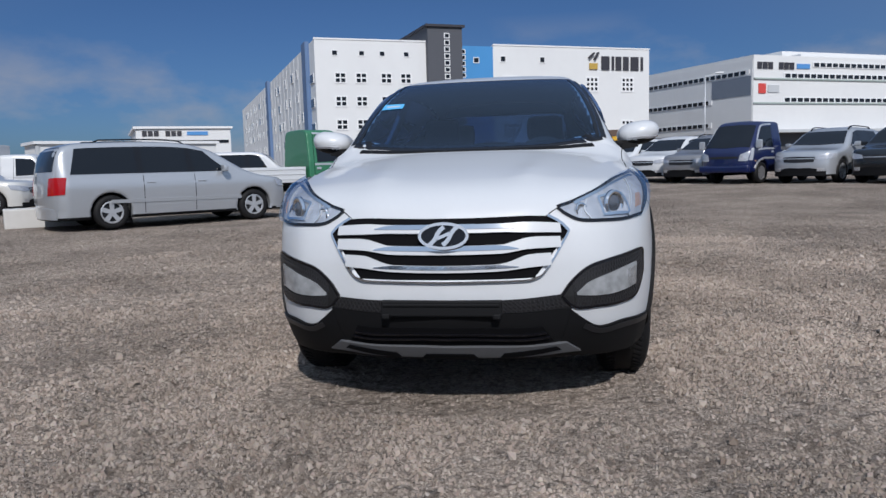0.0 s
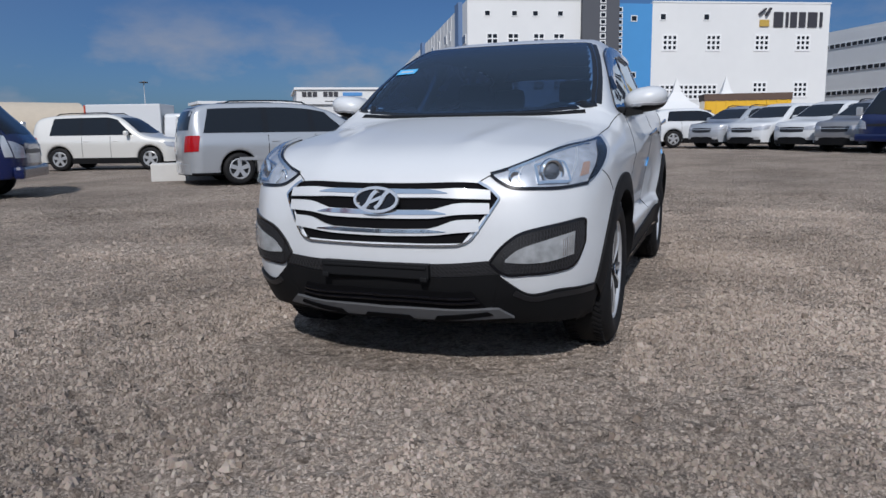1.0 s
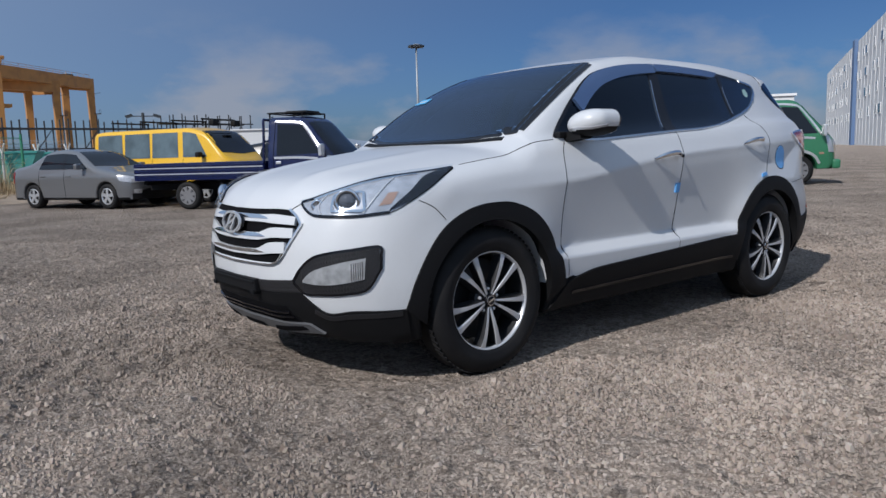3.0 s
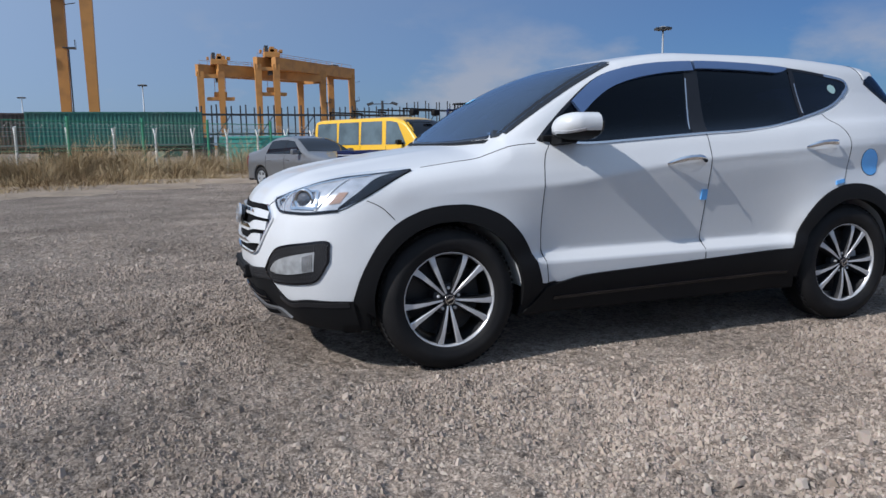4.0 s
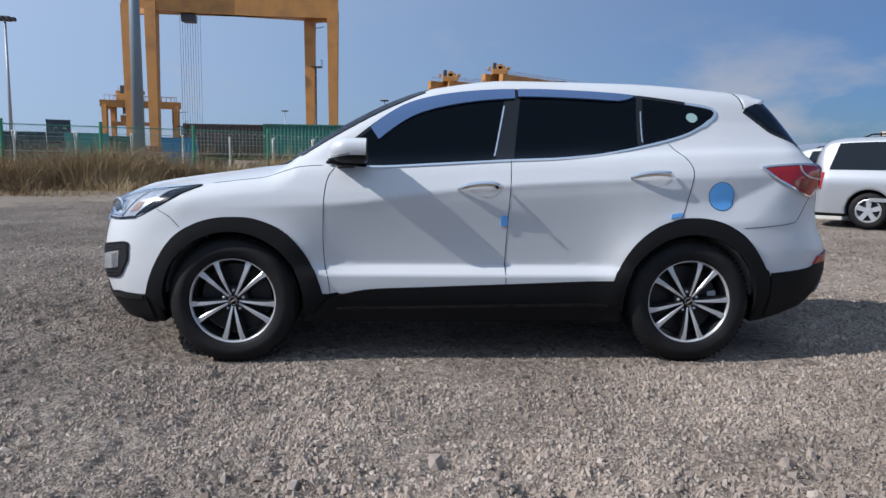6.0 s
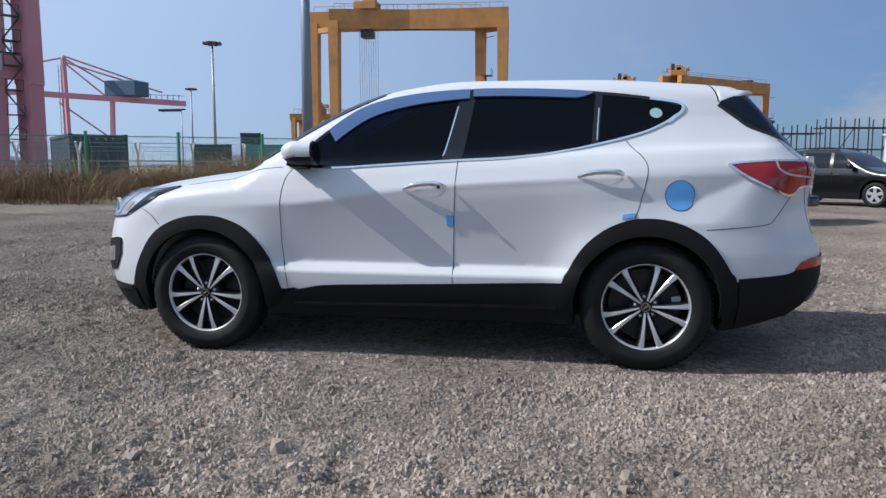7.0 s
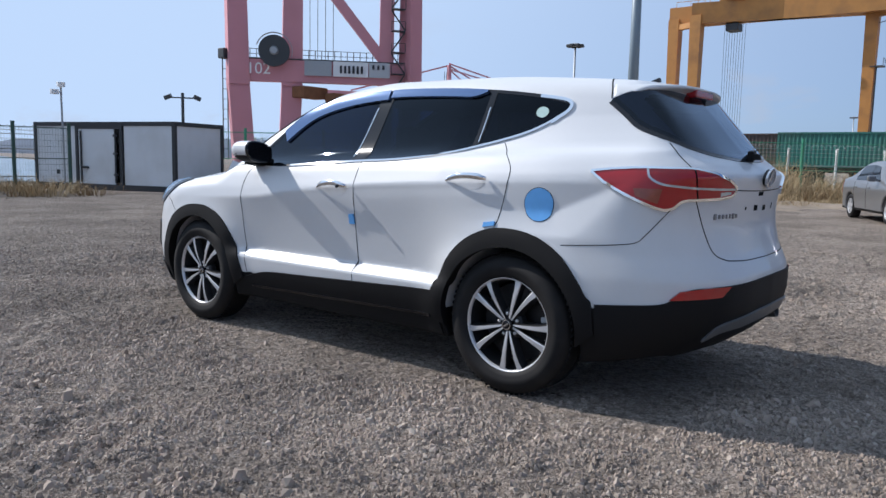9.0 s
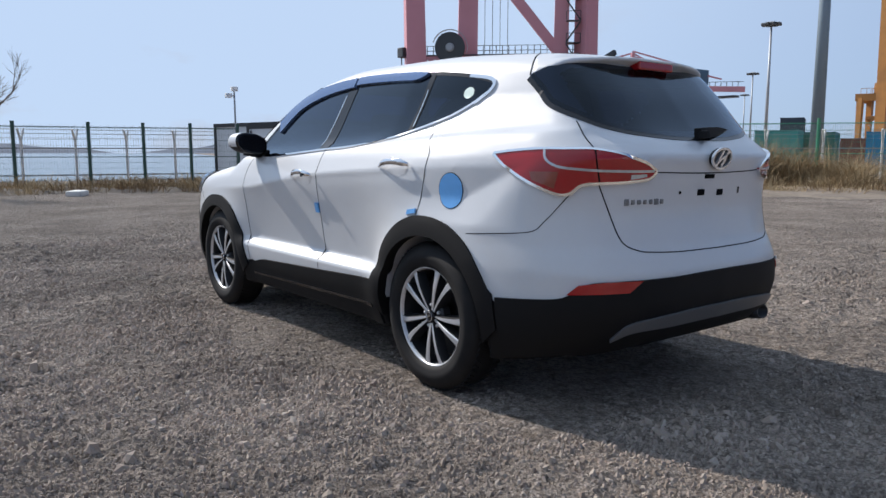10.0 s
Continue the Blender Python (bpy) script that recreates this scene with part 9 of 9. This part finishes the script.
grass("tall_reeds", reeds, STRAW, "sparse tall pale reeds at the fence", 13, (0.8, 1.2), 0.12, (0.004, 0.008))
grass("dry_grass", spots, STRAW, "tall pale dry grass along the fence", 11)
grass("straw_litter", litter, STRAW, "flattened dry straw lying on the earth bank", 16, (0.16, 0.26), 1.3, (0.004, 0.009))
grass("dead_scrub", scrub, SCRUB, "low brown dead scrub among the grass", 12, (0.3, 1.0), 0.5)


# the bank of earth that the grass grows on
EARTH = material("pale_dusty_earth", (0.27, 0.215, 0.16), 0.95, 0, 0.45, 6.0, 0.05, 0, (0.13, 0.10, 0.075), 0.9, 0.7)


def bank(path, wide, high, name, label):
    p = line(path, 60)
    d = np.gradient(p, axis=0)
    n = np.stack([-d[:, 1], d[:, 0]], 1)
    n /= np.linalg.norm(n, axis=1, keepdims=True)
    m = 13
    verts, faces = [], []
    rr = np.random.default_rng(8)
    for i in range(60):
        for j in range(m):
            s = j / (m - 1) * 2 - 1
            edge = 1 + 0.22 * math.sin(i * 0.9) + 0.12 * math.sin(i * 2.3 + 1)
            q = p[i] + n[i] * s * wide * edge
            z = high * (1 - s * s) * (0.7 + 0.3 * math.sin(i * 0.7 + j)) + rr.uniform(0, 0.03) * (1 - abs(s)) - 0.03 * (abs(s) > 0.95)
            verts.append((q[0], q[1], z))
    faces = [(i * m + j, (i + 1) * m + j, (i + 1) * m + j + 1, i * m + j + 1) for i in range(59) for j in range(m - 1)]
    return tagged(mesh_object(name, verts, faces, EARTH), label, "ground", kind="structure")


bank([(-27.8, 4.0), (-22.9, -2.8), (-18.7, -7.8), (-15.0, -12.7), (-11.4, -17.2)], 3.2, 0.14, "earth_bank", "pale earth bank under dry grass")
bank([(-6.5, -19.4), (-2.0, -20.4), (6.5, -22.1)], 1.2, 0.14, "earth_bank", "pale earth bank beside the water")

# bare tree by the water
tree = thing("bare_tree", pose(0.75, -18.9, 0) @ Matrix.Scale(1.35, 4), "small leafless tree beside the fence", "tree")
BARK = material("grey_brown_bark", (0.13, 0.10, 0.08), 0.9, 0, 0.25, 9, 0.02)
rt = random.Random(4)


def limb(bm, a, d, length, r, depth):
    b = a + d * length
    rod(bm, a, b, r, r * 0.62, 6 if depth > 1 else 4)
    if depth == 0:
        return
    for k in range(3 if depth > 1 else 4):
        e = (d + Vector((rt.gauss(0, 0.42), rt.gauss(0, 0.42), rt.gauss(0.12, 0.3)))).normalized()
        limb(bm, a + d * length * rt.uniform(0.55, 1.0), e, length * rt.uniform(0.55, 0.8), r * 0.55, depth - 1)


bm = bmesh.new()
limb(bm, Vector((0, 0, 0)), Vector((0.05, 0.02, 1)).normalized(), 0.9, 0.05, 0)
part("trunk", bm, BARK, tree)
bm = bmesh.new()
for k in range(6):
    limb(bm, Vector((0.03, 0.02, 0.35 + 0.1 * k)), Vector((rt.gauss(0, 0.45), rt.gauss(0, 0.45), 1)).normalized(), rt.uniform(0.75, 1.1), 0.026, 4)
tagged(part("crown", bm, BARK, tree, "bare twigs"), kind="stuff")

# white panelled cabin by the water
cab = thing("panel_cabin", pose(-9.6, -18.3, 0, 0, 0, 0), "white panelled cabin with dark frame and double door", "shed")
CABIN = material("dirty_white_panel", (0.60, 0.63, 0.66), 0.6, 0, 0.05, 2, 0, 0, (0.40, 0.40, 0.38), 0.7, 0.5)
DFRAME = material("dark_cabin_frame", (0.03, 0.032, 0.036), 0.6, 0.1, 0.1, 6)
cab.matrix_world = Matrix(((0.262, -0.965, 0, -9.6), (-0.965, -0.262, 0, -18.3), (0, 0, 1, 0), (0, 0, 0, 1)))
CL, CD, CH = 6.4, 2.3, 2.3
for u0, u1 in ((0.12, 2.2), (2.35, 4.25), (4.4, 6.28)):
    if u0 < 2.3 or u0 > 4.3:
        slab("panel", cab, (u0, -0.02, 0.2), (u1, 0.04, CH - 0.14), CABIN, "white wall panel")
slab("door", cab, (2.62, -0.03, 0.2), (4.12, 0.04, CH - 0.22), CABIN, "white cabin door")
slab("door", cab, (4.14, -0.03, 0.2), (4.26, 0.04, CH - 0.22), CABIN)
for u in (0.0, 2.25, 4.28, 6.28):
    slab("post", cab, (u, -0.06, 0.0), (u + 0.12, 0.06, CH), DFRAME, "dark frame post")
for z0, z1 in ((0.0, 0.2), (CH - 0.14, CH)):
    slab("frame_rail", cab, (0.12, -0.055, z0), (6.28, 0.055, z1), DFRAME)
slab("frame_rail", cab, (2.37, -0.05, CH - 0.24), (4.28, 0.05, CH - 0.14), DFRAME)
for u in (2.52, 4.10):
    slab("lock_bar", cab, (u, -0.09, 0.25), (u + 0.05, -0.05, CH - 0.3), DFRAME)
for z in (0.5, 1.2, 1.8):
    slab("hinge", cab, (2.42, -0.10, z), (2.62, -0.05, z + 0.07), DFRAME)
slab("latch", cab, (3.8, -0.12, 0.72), (4.05, -0.05, 0.80), DFRAME)
slab("vent", cab, (5.2, -0.05, 0.5), (5.35, -0.02, 0.65), DFRAME)
slab("end_wall", cab, (0.02, 0.06, 0.2), (0.10, CD - 0.1, CH - 0.14), CABIN, "grey white end wall")
slab("end_wall", cab, (6.30, 0.06, 0.2), (6.38, CD - 0.1, CH - 0.14), CABIN)
slab("back_wall", cab, (0.1, CD - 0.1, 0.1), (6.3, CD, CH - 0.1), CABIN)
slab("frame_rail", cab, (-0.01, 0.06, CH - 0.14), (0.11, CD, CH), DFRAME)
slab("frame_rail", cab, (-0.01, 0.06, 0), (0.11, CD, 0.2), DFRAME)
slab("post", cab, (-0.02, CD - 0.12, 0.2), (0.12, CD, CH - 0.14), DFRAME)
slab("roof", cab, (0.1, 0.05, CH - 0.06), (6.3, CD, CH - 0.01), GREYWALL)
slab("floor", cab, (0.1, 0.05, 0.1), (6.3, CD, 0.18), DFRAME)
tarp = thing("fallen_panel", pose(-12.6, -17.4, 0, 0, 0, 30), "white board lying on the gravel beside a cabin", "board")
slab("board", tarp, (-0.9, -0.5, 0.0), (0.9, 0.5, 0.06), CABIN)
tp2 = slab("raised_board", tarp, (-0.8, -0.4, 0), (0.8, 0.4, 0.05), CABIN)
tp2.matrix_local = pose(0.3, 0.2, 0.06, 0, -18, 10)
lean = thing("leaning_board", pose(-10.2, -15.95, 0, 0, 0, 142), "white board leaning beside a cabin", "board")
lb = slab("board", lean, (-0.48, 0, 0), (0.48, 0.04, 0.92), CABIN)
lb.matrix_local = pose(0, 0, 0.22, -33, 24, 0)
for x, y, s, t in ((-13.9, -11.6, 1.0, 20), (-1.5, -17.9, 1.0, 60)):
    lump = thing("broken_slab", pose(x, y, 0, 0, 0, t), "pale broken concrete slab at the grass edge", "rubble", "broken slabs")
    slab("slab", lump, (-0.35 * s, -0.2 * s, 0), (0.35 * s, 0.2 * s, 0.16 * s), PALEPOST, bevel=0.05)

# water and the far shore
def water_material():
    m = bpy.data.materials.new("pale_sea_water")
    m.use_nodes = True
    n, l = m.node_tree.nodes, m.node_tree.links
    p = n["Principled BSDF"]
    p.inputs["Base Color"].default_value = (0.10, 0.14, 0.16, 1)
    p.inputs["Roughness"].default_value = 0.16
    co, t, b = n.new("ShaderNodeTexCoord"), n.new("ShaderNodeTexNoise"), n.new("ShaderNodeBump")
    t.inputs["Scale"].default_value, t.inputs["Detail"].default_value = 0.8, 6
    b.inputs["Strength"].default_value, b.inputs["Distance"].default_value = 0.6, 0.3
    l.new(co.outputs["Object"], t.inputs["Vector"])
    l.new(t.outputs["Fac"], b.inputs["Height"])
    l.new(b.outputs["Normal"], p.inputs["Normal"])
    return m


wv = [(-18, -30, 0.02), (-36, -80, 0.02), (-900, -2600, 0.02), (1500, -2600, 0.02), (400, -32, 0.02), (0, -30, 0.02)]
tagged(mesh_object("water", wv, [(5, 4, 3, 2, 1, 0)], water_material(), smooth=False), "pale calm sea water beyond the fence", "water", kind="structure")
# distance haze is put into the hills' blue grey base colour
HILL = material("hazy_blue_hills", (0.16, 0.20, 0.26), 0.95, 0, 0.2, 0.01)
hv, hf = [], []
rh = np.random.default_rng(2)
for i in range(160):
    a = radians(-200 + i * 0.9)
    r = 1900.0
    h = 22 + 16 * math.sin(i * 0.13) + 9 * math.sin(i * 0.41 + 1) + 4 * math.sin(i * 1.1) + rh.uniform(0, 3)
    for rr_, z in ((r - 120, 0.0), (r, h), (r + 300, 0.0)):
        hv.append((math.sin(a) * rr_, math.cos(a) * rr_, z))
    if i:
        j = 3 * i
        hf += [(j - 3, j, j + 1, j - 2), (j - 2, j + 1, j + 2, j - 1)]
tagged(mesh_object("far_hills", hv, hf, HILL), "low hazy blue hills across the water", "hills", kind="structure")

# ---- loose stones ----
def stone_material():
    m = bpy.data.materials.new("mixed_gravel_stone")
    m.use_nodes = True
    n, l = m.node_tree.nodes, m.node_tree.links
    p = n["Principled BSDF"]
    p.inputs["Roughness"].default_value, p.inputs["Specular IOR Level"].default_value, p.inputs["Diffuse Roughness"].default_value = 0.9, 0.25, 0.1
    geo, ramp, co, t, mix = (n.new(k) for k in ("ShaderNodeNewGeometry", "ShaderNodeValToRGB", "ShaderNodeTexCoord", "ShaderNodeTexNoise", "ShaderNodeMix"))
    e = ramp.color_ramp.elements
    e[0].color, e[1].color = (0.21, 0.167, 0.136, 1), (0.46, 0.40, 0.348, 1)
    for at, c in ((0.25, (0.33, 0.271, 0.226, 1)), (0.8, (0.385, 0.324, 0.275, 1)), (0.96, (0.415, 0.355, 0.305, 1))):
        k = e.new(at)
        k.color = c
    l.new(geo.outputs["Random Per Island"], ramp.inputs["Fac"])
    t.inputs["Scale"].default_value, t.inputs["Detail"].default_value = 90, 4
    l.new(co.outputs["Object"], t.inputs["Vector"])
    mix.data_type, mix.blend_type = "RGBA", "MULTIPLY"
    mix.inputs["Factor"].default_value = 0.22
    l.new(ramp.outputs["Color"], mix.inputs["A"])
    l.new(t.outputs["Color"], mix.inputs["B"])
    patch = n.new("ShaderNodeTexNoise")
    patch.inputs["Scale"].default_value, patch.inputs["Detail"].default_value, patch.inputs["Roughness"].default_value = 0.62, 7, 0.62
    l.new(co.outputs["Object"], patch.inputs["Vector"])
    amount = n.new("ShaderNodeMapRange")
    amount.inputs["From Min"].default_value, amount.inputs["From Max"].default_value = 0.40, 0.60
    amount.inputs["To Min"].default_value, amount.inputs["To Max"].default_value = 0.82, 1.22
    l.new(patch.outputs["Fac"], amount.inputs["Value"])
    tone = n.new("ShaderNodeVectorMath")
    tone.operation = "SCALE"
    l.new(mix.outputs["Result"], tone.inputs[0])
    l.new(amount.outputs["Result"], tone.inputs["Scale"])
    l.new(tone.outputs["Vector"], p.inputs["Base Color"])
    return m


STONE = stone_material()


def stones(name, n, sizes, place, label, seed, sunk=0.0, sharp=False, high=(0.8, 1.45)):
    """Angular chips: five corners on the ground and three on the broken top, or a small ridge."""
    rg = np.random.default_rng(seed)
    t = np.array([0, 1, 2, 3, 4]) * math.tau / 5
    u = np.array([0.3, 2.5, 4.4])
    chip = np.concatenate([np.stack([np.cos(t), np.sin(t), t * 0 - 0.25], 1), np.stack([0.55 * np.cos(u), 0.55 * np.sin(u), u * 0 + 0.8], 1)])
    tri = np.array([(0, 1, 5), (1, 6, 5), (1, 2, 6), (2, 3, 6), (3, 7, 6), (3, 4, 7), (4, 0, 7), (0, 5, 7), (5, 6, 7)])
    if sharp:
        chip = np.array([(-1.0, -0.6, -0.2), (1.0, -0.7, -0.2), (0.9, 0.7, -0.2), (-0.9, 0.6, -0.2), (-0.4, 0.0, 0.8), (0.5, 0.05, 0.7)])
        tri = np.array([(0, 1, 5), (0, 5, 4), (1, 2, 5), (2, 3, 4), (2, 4, 5), (3, 0, 4)])
    m = len(chip)
    xy = place(rg, n)
    n = len(xy)
    size = sizes[0] * (sizes[1] / sizes[0]) ** (rg.uniform(0, 1, n) ** 2.6)
    shape = chip[None] + rg.normal(0, 0.2, (n, m, 3))
    shape *= np.stack([rg.uniform(0.8, 1.35, n), rg.uniform(0.7, 1.05, n), rg.uniform(*high, n)], 1)[:, None]
    a = rg.uniform(0, math.tau, n)
    c, s = np.cos(a)[:, None], np.sin(a)[:, None]
    x = shape[..., 0] * c - shape[..., 1] * s
    y = shape[..., 0] * s + shape[..., 1] * c
    v = np.stack([x, y, shape[..., 2]], 2) * size[:, None, None]
    v[..., 0] += xy[:, :1]
    v[..., 1] += xy[:, 1:]
    v[..., 2] += (rise(xy[:, 0], xy[:, 1]) - size * sunk)[:, None]
    f = (tri[None] + (np.arange(n) * m)[:, None, None]).reshape(-1, 3)
    me = bpy.data.meshes.new(name)
    me.vertices.add(n * m)
    me.vertices.foreach_set("co", v.reshape(-1).astype(np.float32))
    me.loops.add(len(f) * 3)
    me.loops.foreach_set("vertex_index", f.reshape(-1).astype(np.int32))
    me.polygons.add(len(f))
    me.polygons.foreach_set("loop_start", np.arange(0, len(f) * 3, 3, dtype=np.int32))
    me.polygons.foreach_set("use_smooth", np.zeros(len(f), dtype=bool))
    me.update(calc_edges=True)
    me.materials.append(STONE)
    return tagged(new(name, me), label, "gravel", kind="stuff")


def near_lot(rg, n):
    """Round the suv: thick beside it, thinner farther out, in drifts."""
    a = rg.uniform(0, math.tau, n * 3)
    r = 10.5 * rg.uniform(0, 1, n * 3) ** 0.66
    p = np.stack([1.9 + r * np.cos(a), -0.5 + r * np.sin(a)], 1)
    drift = 0.5 + 0.5 * np.sin(p[:, 0] * 1.7 + 2 * np.sin(p[:, 1] * 0.9)) * np.sin(p[:, 1] * 1.3 + 1.1 * np.sin(p[:, 0] * 0.7))
    hidden = (np.abs(p[:, 0]) < 0.55) & (np.abs(p[:, 1]) < 1.9)
    return p[(rg.uniform(0, 1, n * 3) < 0.3 + 0.5 * drift) & ~hidden][:n]


def wide_lot(rg, n):
    a, r = rg.uniform(0, math.tau, n), 5 + 24 * rg.uniform(0, 1, n) ** 0.8
    return np.stack([r * np.cos(a), r * np.sin(a)], 1)


def close_by(rg, n):
    """The ground between the suv and the camera's way, thick with stones, thinning out all round."""
    a, r = rg.uniform(-3.6, 2.2, n * 3), 0.9 + 4.6 * rg.uniform(0, 1, n * 3) ** 0.9
    p = np.stack([0.4 + r * np.cos(a), r * 1.28 * np.sin(a)], 1)
    keep = 0.55 + 0.5 * value_noise(p[:, 0], p[:, 1], 0.35, 8) + 0.3 * value_noise(p[:, 0], p[:, 1], 1.3, 9)
    keep *= np.clip((5.5 - r) / 2.4, 0, 1) * np.clip((a + 3.6) / 0.9, 0, 1) * np.clip((2.2 - a) / 0.7, 0, 1)
    return p[(rg.uniform(0, 1, n * 3) < keep) & ~((np.abs(p[:, 0]) < 0.95) & (np.abs(p[:, 1]) < 2.2))][:n]


def in_heaps(rg, n):
    """Clods and larger stones, in loose groups."""
    p = np.stack([rg.uniform(-5, 5.5, n * 12), rg.uniform(-6.5, 5.5, n * 12)], 1)
    keep = np.clip(value_noise(p[:, 0], p[:, 1], 0.6, 12) - 0.25, 0.03, 1)
    return p[(rg.uniform(0, 1, n * 12) < keep) & ~((np.abs(p[:, 0]) < 1.0) & (np.abs(p[:, 1]) < 2.3))][:n]


stones("gravel_stones", 105000, (0.0046, 0.0145), close_by, "loose grey brown gravel stones", 21)
stones("gravel_chips", 105000, (0.0045, 0.011), near_lot, "fine grey brown gravel chips", 20, 0.0, True)
stones("coarse_stones", 12000, (0.009, 0.024), in_heaps, "coarse brown stones and clods among the gravel", 23)
stones("earth_clods", 2200, (0.014, 0.036), in_heaps, "crumbled brown clods in loose groups", 26, 0.1, False, (0.5, 0.95))
stones("scattered_stones", 30000, (0.008, 0.020), wide_lot, "scattered larger stones on the lot", 22, 0.15, False, (0.35, 0.75))
for k, (x, y, s, t) in enumerate(((2.39, -0.23, 0.075, 10), (2.41, 1.17, 0.05, 70), (2.31, 1.33, 0.06, 130), (1.83, -1.47, 0.03, 40), (1.35, -2.25, 0.04, 200), (2.15, -0.72, 0.045, 290), (3.3, 0.9, 0.05, 15), (1.6, 2.6, 0.055, 100), (0.9, -3.6, 0.04, 60))):
    rock = stones("rock", 1, (s * 0.62, s * 0.625), lambda rg, n: np.array([[0.0, 0.0]]), "single fist-sized grey rock", 40 + k, 0.05)
    rock.matrix_world = pose(x, y, 0, 0, 0, t)
    del rock["kind"]
    tagged(rock, "single fist-sized rock on the gravel", "rock", "loose rocks")
